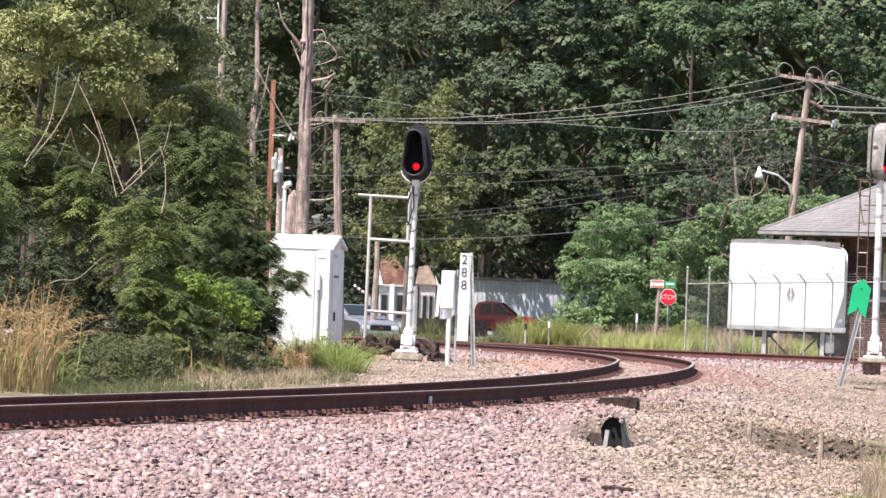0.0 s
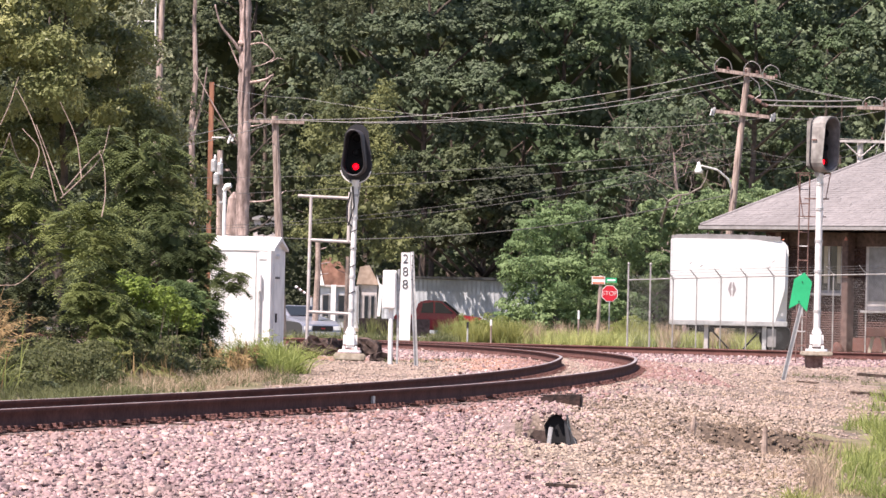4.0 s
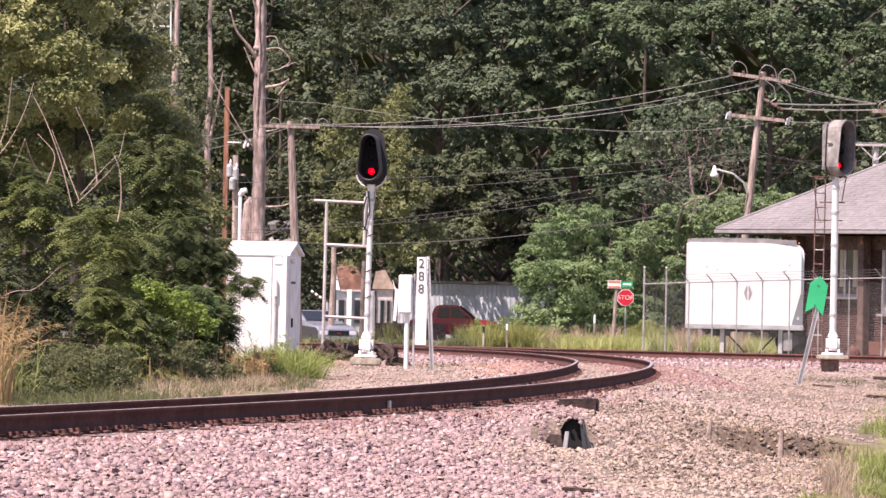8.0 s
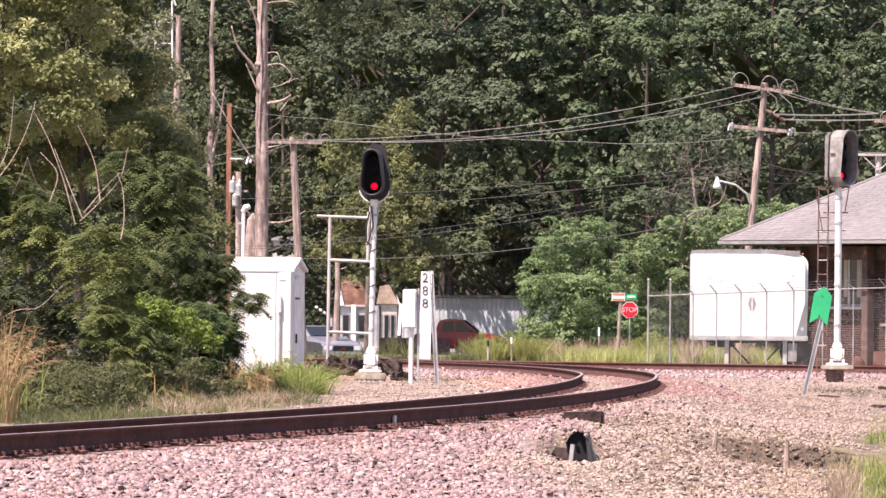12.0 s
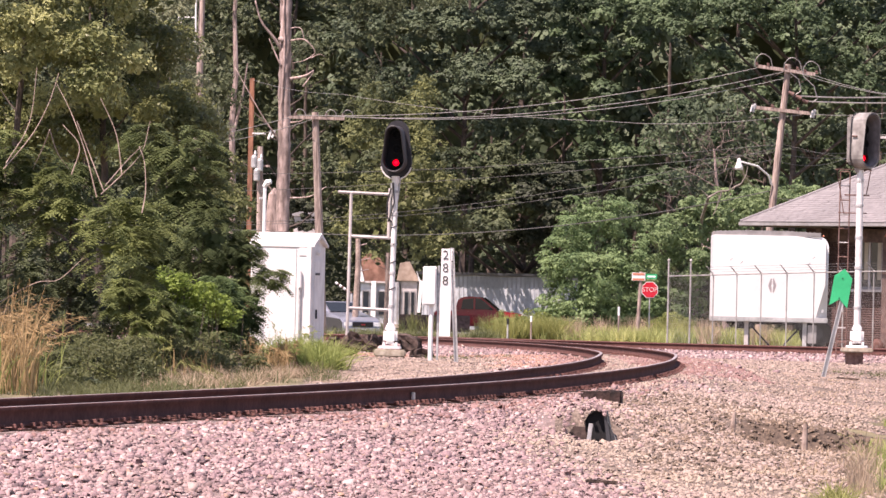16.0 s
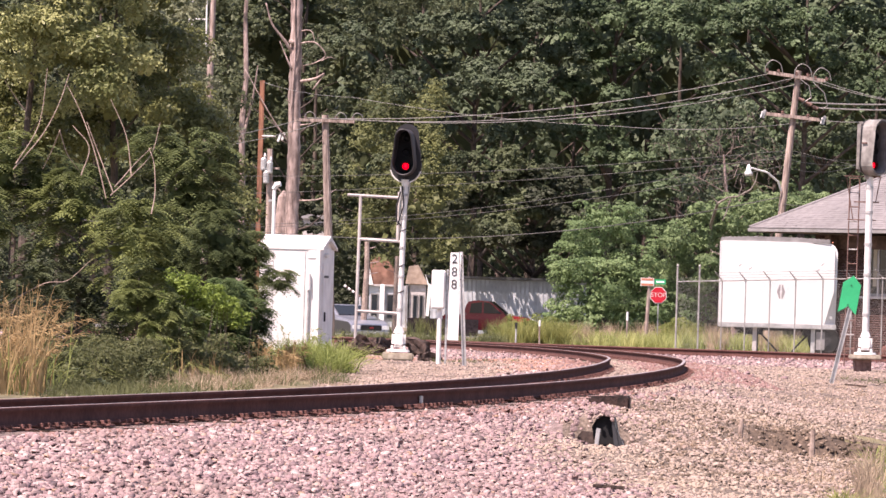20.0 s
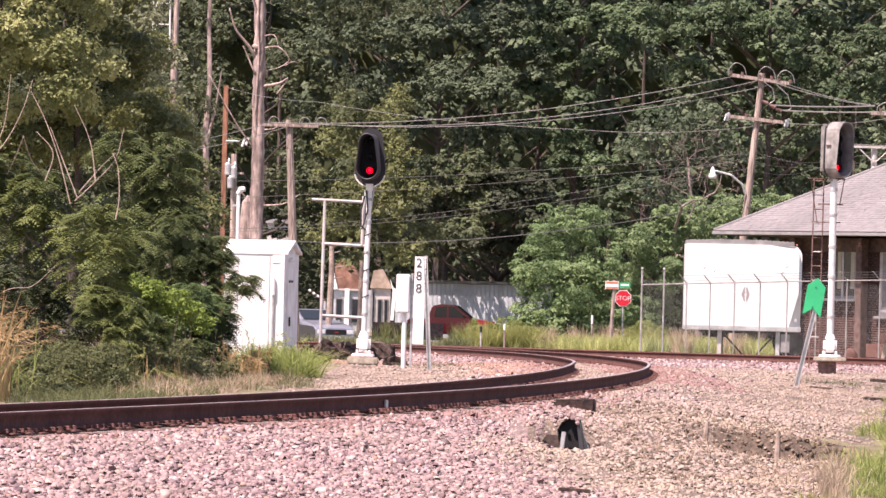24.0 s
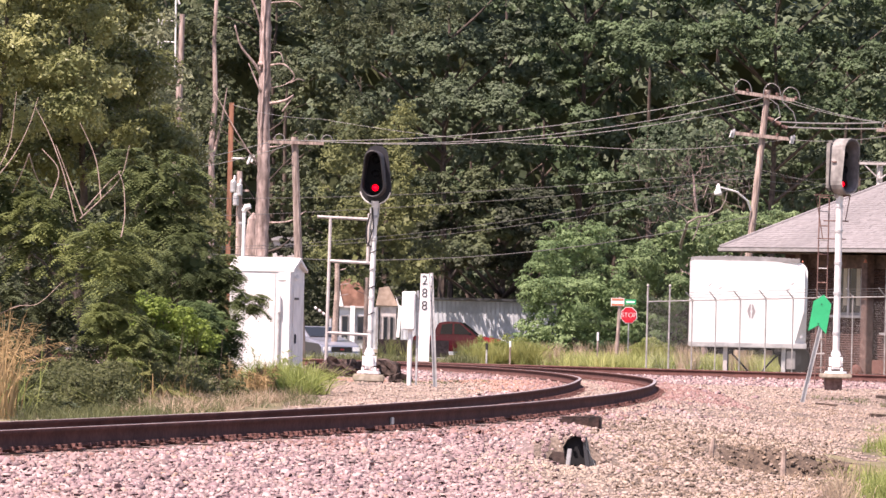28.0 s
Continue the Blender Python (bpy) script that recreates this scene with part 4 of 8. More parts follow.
def signal_one():
    root = thing("railway_signal", "black hooded railway signal showing red on a silver mast", "railway signal", pose(-1.995, 128, -0.16, 0, 0.75), "railway signals")
    signal_mast(root, 3.80)
    signal_head(root, 3.80, -9, True)
    bm = boxm((0, 0, -0.11), (0.72, 0.70, 0.17), 0.03)
    box(bm, (0, 0, -0.26), (0.5, 0.5, 0.2), 0.02)
    part("concrete_foundation", bm, M_CONC, root, "stained concrete foundation slab")
    # pipe frame beside the mast
    part("frame_post", tubem([(-0.98, 0.1, -0.45), (-1.0, 0.1, 3.50)], 0.036, 8), M_FASCIA, root)
    part("frame_post", tubem([(-0.12, 0.1, 2.5), (-0.12, 0.1, 3.62)], 0.040, 8), M_FASCIA, root)
    for z, x0, x1 in ((3.50, -1.30, -0.02), (2.51, -1.0, -0.02), (0.88, -1.0, 0.02)):
        part("frame_bar", tubem([(x0, 0.1, z), (x1, 0.1, z - 0.02)], 0.035, 8), M_FASCIA, root)
    part("conduit", tubem([(-0.09, 0.02, 3.75), (-0.10, 0.02, 3.2), (-0.085, 0, 2.9), (-0.02, 0, 2.78)], 0.022, 8), M_GALV, root)
    part("cable", tubem([(-0.10, -0.05, 3.62), (-0.17, -0.06, 3.3), (-0.16, -0.06, 2.95), (-0.05, -0.07, 2.85)], 0.02, 6), M_BLACK, root, "slack black cable")
    part("cable", tubem([(-0.06, -0.08, 3.75), (-0.02, -0.09, 3.3), (-0.10, -0.08, 2.98), (-0.14, -0.07, 2.86)], 0.018, 6), M_BLACK, root, "slack black cable")
    for z in (1.35, 1.95, 2.35, 2.75):
        part("strap", tubem([(-0.07, -0.02, z - 0.03), (0, -0.075, z), (0.07, -0.02, z + 0.03)], 0.012, 5), M_BLACK, root)
    part("conduit", tubem([(0.10, 0.02, 3.85), (0.06, 0.03, 3.4), (-0.05, 0.03, 2.95)], 0.02, 8), M_GALV, root)


def signal_two():
    root = thing("railway_signal", "weathered grey hooded signal showing red on a silver mast", "railway signal", pose(9.04, 135, 0.03), "railway signals")
    signal_mast(root, 4.24, 0.082)
    signal_head(root, 4.24, 44, False).location.x -= 0.05
    part("concrete_foundation", boxm((0, 0, -0.06), (0.74, 0.7, 0.11), 0.025), M_CONC, root, "tan concrete cap")
    part("pier", boxm((-0.05, 0, -0.30), (0.40, 0.4, 0.38), 0.02), M_RUST, root, "brown stained pier")
    # ladder and standing brackets behind the mast
    for x in (-0.47, -0.24):
        part("ladder_rail", tubem([(x, 0.35, -0.3), (x + 0.02, 0.35, 4.2)], 0.016, 6), M_RUST, root)
    for k in range(13):
        z = 0.12 + 0.34 * k
        part("ladder_rung", tubem([(-0.47, 0.35, z), (-0.24, 0.35, z)], 0.014, 6), M_GALV if k % 2 else M_RUST, root)
    for z, x0, x1 in ((4.25, -0.60, 0.28), (3.64, -0.36, 0.24), (3.21, -0.50, 0.18)):
        part("standing_bracket", boxm(((x0 + x1) / 2, 0.15, z), (x1 - x0, 0.12, 0.028), 0.006), M_RUST, root)
    part("brace", tubem([(-0.55, 0.2, 4.25), (-0.36, 0.3, 3.2)], 0.012, 6), M_RUST, root)
    part("brace", tubem([(0.26, 0.15, 4.25), (0.16, 0.15, 3.65)], 0.012, 6), M_RUST, root)


signal_one()
signal_two()


def old_ties():
    """Blackened tie stubs heaped round the first signal's foot."""
    r = rng_of(11)
    for x, y, z, sx, sz, rz, ry in ((-2.62, 128.3, -0.10, 0.62, 0.22, 25, 12), (-1.52, 128.2, -0.06, 0.42, 0.34, -20, 4), (-1.28, 127.6, -0.28, 0.5, 0.2, 10, 0),
                                    (-2.95, 127.8, -0.22, 0.8, 0.2, -30, -18), (-2.4, 128.8, 0.02, 0.5, 0.2, 60, 6), (-1.75, 128.9, 0.05, 0.5, 0.2, 5, 0), (-2.75, 127.5, -0.02, 0.5, 0.3, 15, 20), (-3.15, 128.4, -0.08, 0.5, 0.22, -12, 8)):
        bm = boxm((0, 0, 0), (sx, 0.26, sz))
        bmesh.ops.subdivide_edges(bm, edges=list(bm.edges), cuts=3, use_grid_fill=True)
        for v in bm.verts:
            v.co = Vector((v.co.x * (1 - 0.5 * abs(v.co.z / sz) ** 2), v.co.y, v.co.z * (1 - 0.6 * (v.co.x / sx) ** 2))) + Vector(r.normal(0, 0.022, 3))
        tagged(part("tie_stub", bm, M_CHAR, None, "", pose(x, y, z, 0, ry, rz)), "blackened broken tie stub by the signal foot", "timber", "tie stubs")


old_ties()


# ---------------- trackside boxes and signs ----------------
def bungalow():
    root = thing("signal_bungalow", "white sheet-steel signal bungalow with a gabled roof", "equipment shed", pose(-4.17, 122.95, -0.55, 0, 0, -8))
    w, d, h = 1.33, 1.8, 2.62
    part("body", boxm((0, 0, h / 2), (w, d, h), 0.012), M_CHALK, root)
    out = [(-d / 2 - 0.02, h - 0.02), (-d / 2 - 0.02, h + 0.03), (0, h + 0.29), (d / 2 + 0.02, h + 0.03), (d / 2 + 0.02, h - 0.02), (0, h + 0.20)]
    bm = prism(out, -w / 2 - 0.05, w / 2 + 0.07)
    part("roof", bm, M_CHALK, root, "white folded steel roof", pose(0, 0, 0, 0, 0, -90))
    part("gable", prism([(-d / 2, h), (0, h + 0.2), (d / 2, h)], -w / 2 + 0.01, w / 2 - 0.03), M_CHALK, root, at=pose(0, 0, 0, 0, 0, -90))
    part("corner_post", boxm((0.62, -0.91, 1.3), (0.09, 0.03, 2.58), 0.006), M_CHALK, root)
    part("conduit", tubem([(0.43, -0.945, 0.1), (0.43, -0.945, 1.85)], 0.024, 8), M_GALV, root)
    part("conduit_cap", tubem([(0.43, -0.95, 1.72), (0.43, -0.95, 2.08)], [0.05, 0.04], 8), M_CHALK, root)
    part("panel", boxm((0.48, -0.905, 2.5), (0.17, 0.02, 0.18), 0.004), M_CHALK, root)
    part("panel_seam", boxm((0.335, -0.904, 1.3), (0.016, 0.012, 2.5)), M_GALV, root)
    part("panel_seam", boxm((-0.36, -0.904, 1.3), (0.012, 0.012, 2.5)), M_GALV, root)
    door = part("door", boxm((0.672, 0.05, 1.22), (0.022, 1.25, 2.2), 0.006), M_CHALK, root, "shaded grey-white steel door")
    part("vent", boxm((0.69, -0.2, 2.02), (0.02, 0.5, 0.05), 0.004), M_BLACK, door)
    part("handle", boxm((0.70, -0.35, 1.15), (0.04, 0.05, 0.2), 0.008), M_BLACK, door)
    part("lamp", lathe([(0.05, 0), (0.06, 0.05), (0.03, 0.09)], 10), M_LAMPWHITE, root, "small round door lamp", pose(0.68, -0.35, 2.48, 0, 90))
    post = thing("lamp_post", "slim white pipe post with a small lamp", "lamp post", pose(-4.83, 126, -0.58))
    part("pole", tubem([(0, 0, 0), (0, 0, 4.0)], 0.04, 8), M_WHITE, post)
    part("lamp_head", tubem([(-0.02, 0, 3.98), (0.05, -0.02, 4.08), (0.14, -0.04, 4.10)], [0.05, 0.07, 0.055], 8), M_LAMPWHITE, post)
    part("clamp", boxm((-0.06, 0, 3.72), (0.14, 0.05, 0.05), 0.01), M_GALV, post)


def relay_box():
    root = thing("equipment_cabinet", "white steel equipment cabinet on a round post", "electrical box", pose(-1.07, 122, -0.45))
    part("cabinet", boxm((0, 0, 1.72), (0.30, 0.26, 0.84), 0.018), M_WHITE, root)
    part("cabinet_door", boxm((-0.01, -0.138, 1.72), (0.26, 0.012, 0.78), 0.004), M_WHITE, root)
    part("post", tubem([(0.04, 0, 0), (0.04, 0, 1.32)], 0.052, 12), M_WHITE, root)
    part("side_post", boxm((0.19, 0.05, 1.06), (0.045, 0.05, 2.2), 0.006), M_GALV, root, "galvanised side post")


def milepost():
    root = thing("milepost", "tall white milepost board lettered 288 on a leaning steel post", "milepost", pose(-0.72, 119, -0.47))
    part("board", boxm((0, 0, 1.60), (0.235, 0.012, 1.85), 0.004), M_WHITE, root, at=pose(0, 0, 0, 0, 0.6))
    bm = bmesh.new()
    for dx, dy, sx in ((0, 0, 0.05), (-0.035, -0.02, 0.02), (0.035, -0.02, 0.02)):
        box(bm, (dx, dy, 1.27), (sx, 0.014 if sx > 0.03 else 0.05, 2.56))
    part("post", bm, M_GALV, root, "galvanised channel post", pose(0.275, 0.03, 0, 0, -3.4))
    for ch, z in (("2", 2.385), ("8", 2.115), ("8", 1.85)):
        lettering("numeral", ch, 0.275, M_BLACK, root, pose(0.0, -0.013, z, 90, 0, 0))
    for z in (2.46, 2.26, 1.96):
        part("bolt", lathe([(0.014, 0), (0.014, 0.012)], 8), M_BLACK, root, at=pose(0.14, -0.025, z, 90))


def arrow_sign():
    root = thing("green_marker_sign", "green arrow-shaped marker board on a leaning steel post", "railway sign", pose(7.0, 115, -0.40))
    tilt = pose(0, 0, 0, 0, 10)
    out = [(-0.185, -0.36), (0.0, -0.21), (0.185, -0.36), (0.185, 0.25), (0.0, 0.42), (-0.185, 0.25)]
    part("board", prism(out, -0.006, 0.006), M_GREEN, root, at=pose(0.36, -0.03, 1.78, 0, 9))
    bm = bmesh.new()
    box(bm, (0, 0, 0.90), (0.05, 0.012, 1.9))
    box(bm, (-0.035, -0.015, 0.90), (0.018, 0.045, 1.9))
    box(bm, (0.035, -0.015, 0.90), (0.018, 0.045, 1.9))
    part("post", bm, M_GALV, root, at=pose(0.02, 0.01, -0.08, 0, 12.5))
    for z in (1.60, 2.0):
        part("bolt", lathe([(0.014, 0), (0.014, 0.012)], 8), M_BLACK, root, at=pose(0.32 + (z - 1.6) * 0.16, -0.04, z, 90))


bungalow()
relay_box()
milepost()
arrow_sign()


def stop_sign():
    root = thing("stop_sign", "red octagonal stop sign on a thin steel post", "stop sign", pose(7.18, 238, -0.86))
    out = [(0.37 * math.cos(math.radians(22.5 + 45 * k)), 0.37 * math.sin(math.radians(22.5 + 45 * k))) for k in range(8)]
    part("border", prism([(x * 1.0, z * 1.0) for x, z in out], -0.004, 0.004), M_WHITE, root, "white border", pose(0, 0, 2.24))
    part("face", prism([(x * 0.93, z * 0.93) for x, z in out], -0.012, -0.005), M_STOPRED, root, "red reflective face", pose(0, 0, 2.24))
    lettering("lettering", "STOP", 0.27, M_WHITE, root, pose(0, -0.018, 2.24, 90, 0, 0))
    part("post", boxm((0, 0.03, 1.1), (0.05, 0.04, 2.4), 0.006), M_GALV, root)
    other = thing("street_sign_post", "wooden post with a green street-name blade and a red-and-white board", "street sign", pose(6.66, 237.5, -0.86))
    part("post", tubem([(0, 0, 0), (0.13, 0, 3.0)], 0.075, 8), M_WOOD, other)
    board = part("board", boxm((0.02, -0.10, 2.78), (0.56, 0.012, 0.34), 0.004), M_WHITE, other, "white board with red bars")
    for z in (2.89, 2.67):
        part("bar", boxm((0.02, -0.112, z), (0.5, 0.006, 0.09)), M_ORANGE, board)
    blade = part("street_blade", boxm((0.56, -0.08, 2.80), (0.46, 0.012, 0.2), 0.004), M_GREEN, other, "green street-name blade")
    part("bar", boxm((0.56, -0.092, 2.80), (0.34, 0.006, 0.07)), M_WHITE, blade)


stop_sign()
for x, y, h, c in ((5.75, 232, 1.4, M_WHITE), (2.2, 236, 0.95, M_WHITE), (1.15, 222, 0.85, M_GALV)):
    z = float(ground_z(x, y))
    post = thing("marker_post", "short white marker post standing in the grass", "marker post", pose(x, y, z), "marker posts")
    part("post", tubem([(0, 0, 0), (0, 0, h)], 0.035, 8), M_WOOD if c is M_WHITE else c, post)
    part("cap", tubem([(0, 0, h * 0.78), (0, 0, h + 0.05)], 0.045, 8), c if c is M_WHITE else M_BLACK, post)


def culvert():
    root = thing("culvert", "black drain opening with bent steel plates in the ballast", "culvert", pose(1.39, 65.72, -0.60, 0, 0, -8))
    root.scale = (1.25, 1, 1.2)
    mouth = [(0.06, -0.07), (0.165, -0.08), (0.125, 0.16), (0.085, 0.345), (0.01, 0.365), (-0.07, 0.315), (-0.11, 0.24), (-0.06, 0.05)]
    part("pipe", shell(mouth, 0.30, 0.02), M_BLACK, root, "crushed black drain end", pose(0, 0.28, 0))
    # Black plate close behind the mouth paints the unlit drain.
    part("back", prism([(x * 0.94, z) for x, z in mouth], 0.03, 0.06), M_PITCH, root, "black plate just inside the mouth, standing for the drain's dark")
    part("plate", prism([(0.125, -0.07), (0.078, 0.32), (0.105, 0.33), (0.175, -0.07)], -0.07, -0.055), M_CARDARK, root, "bent blue-grey plate")
    part("plate", prism([(0.165, -0.08), (0.118, 0.25), (0.285, -0.10)], -0.05, -0.035), M_CARDARK, root, "bent blue-grey plate")
    part("plate", prism([(0.255, -0.09), (0.18, 0.12), (0.275, -0.095)], -0.07, -0.06), M_GALV, root, "pale bent plate edge")
    part("plate", boxm((-0.05, -0.06, 0.13), (0.04, 0.02, 0.20), 0.004, Euler((0, radians(6), 0)).to_matrix()), M_GALV, root, "pale upright strip")
    # Dark plate put where only the stones' overhang casts shade.
    part("lining", prism([(-0.25, 0.13), (-0.2, 0.20), (-0.10, 0.19), (-0.08, 0.07), (-0.17, 0.08)], -0.02, 0.05), M_CHAR, root, "dark plate standing for the shaded hollow beside the drain")
    for k in range(26):
        a = math.pi * (0.25 + 0.75 * k / 25)
        part("stone", boxm((0, 0, 0), (0.045, 0.04, 0.035), 0.010), M_STONE, root, "",
             pose(0.16 * math.cos(a) - 0.03 + random.uniform(-0.03, 0.02) - 0.08 * (k > 16), -0.05 + random.uniform(-0.04, 0.04), 0.13 + 0.27 * math.sin(a) + random.uniform(-0.02, 0.03), random.uniform(0, 90), random.uniform(0, 90), random.uniform(0, 90)))

culvert()
for x, y, h, w, lean in ((3.42, 75.5, 0.30, 0.04, 2), (4.33, 74.6, 0.62, 0.05, 1)):
    bm = tubem([(0, 0, -0.1), (lean * 0.004, 0, h * 0.5), (lean * 0.012, 0, h)], [w, w * 0.9, w * 0.6], 7)
    tagged(part("wooden_stake", bm, M_STEM, None, "", pose(x, y, float(ground_z(x, y)))), "short weathered wooden stake in the gravel", "stake", "stakes")
tagged(part("tie_end", boxm((0.0, 0, 0), (0.16, 0.5, 0.56), 0.02), M_ROT, None, "", pose(1.88, 76.3, -0.40, 0, 0, -4)), "rotten brown tie end sticking out of the ballast", "timber")
tagged(part("timber_baulk", boxm((0.0, 0, 0), (0.44, 0.3, 0.34), 0.03), M_ROT, None, "", pose(1.64, 76.42, -0.30, 0, -2, -6)), "dark rotten timber baulk under the rail", "timber")
for x, y, ln, rz in ((1.22, 54.5, 0.32, 14), (7.4, 113, 0.45, -15), (8.3, 109, 0.7, 20), (9.3, 120, 0.8, 8)):
    bm = boxm((0, 0, 0), (ln, 0.16 * ln, 0.035 + 0.03 * (ln > 0.5)), 0.008)
    tagged(part("wood_scrap", bm, M_TIE, None, "", pose(x, y, float(ground_z(x, y)) + 0.05, 0, 3, rz)), "dark scrap of wood lying on the gravel", "wood scrap", "wood scraps")


# ---------------- fence, trailer and depot ----------------
def fence():
    a, b = np.array([6.22, 186.0]), np.array([15.4, 172.5])
    us = [0.0, 0.075, 0.152, 0.23, 0.31, 0.393, 0.48, 0.572, 0.667, 0.768, 0.875, 0.99]
    root = thing("chain_link_fence", "galvanised chain-link fence with slanted barbed-wire arms", "fence", pose(0, 0, 0))
    dirv = (b - a) / np.linalg.norm(b - a)
    tops = []
    for i, u in enumerate(us):
        x, y = a + (b - a) * u
        z0 = float(ground_z(x, y)) - 0.1
        ztop = 1.8 + 0.36 * (i / 11) if i > 1 else 2.33
        part("post", tubem([(x, y, z0), (x, y, ztop)], 0.021 if i > 1 else 0.03, 8), M_FENCE, root)
        part("post_cap", tubem([(x, y, ztop - 0.01), (x, y, ztop + 0.05)], [0.05, 0.02], 8), M_FENCE, root)
        if i > 1:
            part("barb_arm", tubem([(x, y, ztop), (x - 0.24, y - 0.2, ztop + 0.27)], [0.024, 0.016], 6), M_FENCE, root)
        tops.append((x, y, 1.8 + 0.36 * (i / 11)))
    part("top_rail", tubem(tops, 0.020, 8), M_FENCE, root)
    for k, (dx, dz) in enumerate(((-0.08, 0.09), (-0.15, 0.17), (-0.22, 0.25))):
        part("barbed_wire", tubem([(x + dx, y + dx * 0.8, z + dz) for x, y, z in tops[2:]], 0.006, 4), M_WIREDARK, root)
    bm = bmesh.new()
    n, h = 150, 2.45
    for k in range(-int(h / 0.085), n):
        for sg in (0, 1):
            s0, s1 = k * 0.11, k * 0.11 + h
            z0, z1 = (0.0, h) if sg == 0 else (h, 0.0)
            lo, hi = max(s0, 0), min(s1, 16.3)
            if hi <= lo:
                continue
            f0, f1 = (lo - s0) / h, (hi - s0) / h
            p, q = a + dirv * lo, a + dirv * hi
            tube(bm, [(p[0], p[1], -0.5 + z0 + (z1 - z0) * f0), (q[0], q[1], -0.5 + z0 + (z1 - z0) * f1)], 0.0015, 3, False)
    part("chain_link_mesh", bm, M_FENCE, root, "thin wire mesh")["kind"] = "stuff"


fence()


def trailer():
    root = thing("box_trailer", "white box trailer with a grey roof tarpaulin on dark legs", "trailer", pose(9.89, 193.2, -0.50))
    w, h, d = 3.92, 2.80, 2.3
    z0, z1, rc = 0.98, 0.98 + h, 0.36
    out = [(-w / 2, z0), (w / 2, z0)] + [(w / 2 - rc + rc * math.cos(a), z1 - rc + rc * math.sin(a)) for a in (math.pi / 2 * k / 6 for k in range(7))] + [(-w / 2 + 0.03, z1), (-w / 2, z1 - 0.03)]
    bm = prism(out, -d / 2, d / 2)
    nose = [e for e in bm.edges if all(v.co.y < 0 and v.co.x > w / 2 - rc - 0.01 and v.co.z > z0 - 0.01 for v in e.verts) and max(v.co.z for v in e.verts) > z0 + 0.1]
    bmesh.ops.bevel(bm, geom=nose, offset=0.10, segments=3, affect="EDGES", clamp_overlap=True)
    # the lower nose corner is cut back
    cut = bmesh.ops.bisect_plane(bm, geom=list(bm.verts) + list(bm.edges) + list(bm.faces), plane_co=(w / 2 - 0.42, -d / 2, z0), plane_no=Vector((0.42, 0, 1.5)).cross(Vector((0.42, 0.5, 0))) * -1, clear_outer=True)
    bmesh.ops.holes_fill(bm, edges=[e for e in bm.edges if e.is_boundary])
    bmesh.ops.recalc_face_normals(bm, faces=list(bm.faces))
    part("box", bm, M_TRAILER, root, "white smooth trailer box")
    part("floor_rail", boxm((0, 0, 0.93), (w + 0.02, d + 0.02, 0.18), 0.02), M_GALV, root, "grey riveted floor rail")
    r = rng_of(4)
    n = 48
    top = [(-w / 2 + 0.02 + k * (w - 0.3) / n, 0.98 + h + 0.11 + 0.05 * math.sin(k / n * math.pi) + 0.014 * (k % 2) + r.normal(0, 0.006)) for k in range(n + 1)]
    bm = prism([(top[0][0], 0.98 + h - 0.02), (top[-1][0], 0.98 + h - 0.02)] + top[::-1], -d / 2 + 0.03, d / 2 - 0.03)
    part("roof_tarpaulin", bm, M_TRIM, root, "weathered grey tarpaulin over the roof")
    for x in (-0.78, 1.2):
        part("leg", boxm((x, -0.9, 0.42), (0.14, 0.14, 0.88), 0.01), M_FASCIA if x < 0 else M_GALV, root, "pale landing leg")
        part("leg_bracket", boxm((x - 0.03, -0.7, 0.74), (0.62, 0.5, 0.26), 0.02), M_BLACK, root)
        part("leg", boxm((x + 0.12, 0.85, 0.42), (0.16, 0.16, 0.88), 0.01), M_CARDARK, root)
    part("brace", tubem([(-0.67, -0.85, 0.76), (0.0, -0.85, 0.05)], 0.032, 6), M_BLACK, root)
    part("brace", tubem([(1.12, -0.85, 0.76), (0.49, -0.85, 0.05)], 0.032, 6), M_BLACK, root)
    part("brace", tubem([(-0.8, -0.85, 0.84), (1.0, -0.85, 0.84)], 0.025, 6), M_BLACK, root)
    for y in (-0.75, 0.8):
        wheel = part("wheel", lathe([(0.2, -0.13), (0.46, -0.13), (0.50, -0.08), (0.50, 0.08), (0.46, 0.13), (0.2, 0.13)], 20), M_TYRE, root, "black tyre", pose(1.62, y, 0.48, 90))
        part("rim", lathe([(0.22, -0.136), (0.22, 0.136)], 16), M_CARDARK, wheel)
    part("underframe", boxm((0.2, 0, 0.82), (3.2, 1.6, 0.14), 0.02), M_BLACK, root)
    part("mudguard", boxm((1.45, -1.0, 0.45), (0.30, 0.03, 0.62), 0.01), M_TRIM, root, "grey mud flap")
    part("emblem", prism([(-0.14, 0), (-0.055, -0.24), (-0.02, -0.24), (-0.02, -0.05), (-0.045, 0.0), (-0.02, 0.05), (-0.02, 0.24), (-0.055, 0.24)], -0.004, 0.0), M_LOGO, root, at=pose(0.06, -d / 2 - 0.003, 2.08))
    part("emblem", prism([(0.14, 0), (0.055, 0.24), (0.02, 0.24), (0.02, 0.05), (0.045, 0.0), (0.02, -0.05), (0.02, -0.24), (0.055, -0.24)], -0.004, 0.0), M_LOGO, root, at=pose(0.06, -d / 2 - 0.003, 2.08))
    part("seam", boxm((-0.72, -d / 2 - 0.002, 2.4), (0.012, 0.008, h - 0.05)), M_CHALK, root)
    part("seam", boxm((0.75, -d / 2 - 0.002, 2.4), (0.012, 0.008, h - 0.05)), M_CHALK, root)
    part("marker_lamp", lathe([(0.03, 0), (0.035, 0.03), (0.015, 0.05)], 8), M_ORANGE, root, "small amber marker lamp", pose(w / 2 - 0.18, -d / 2 + 0.2, 0.98 + h))
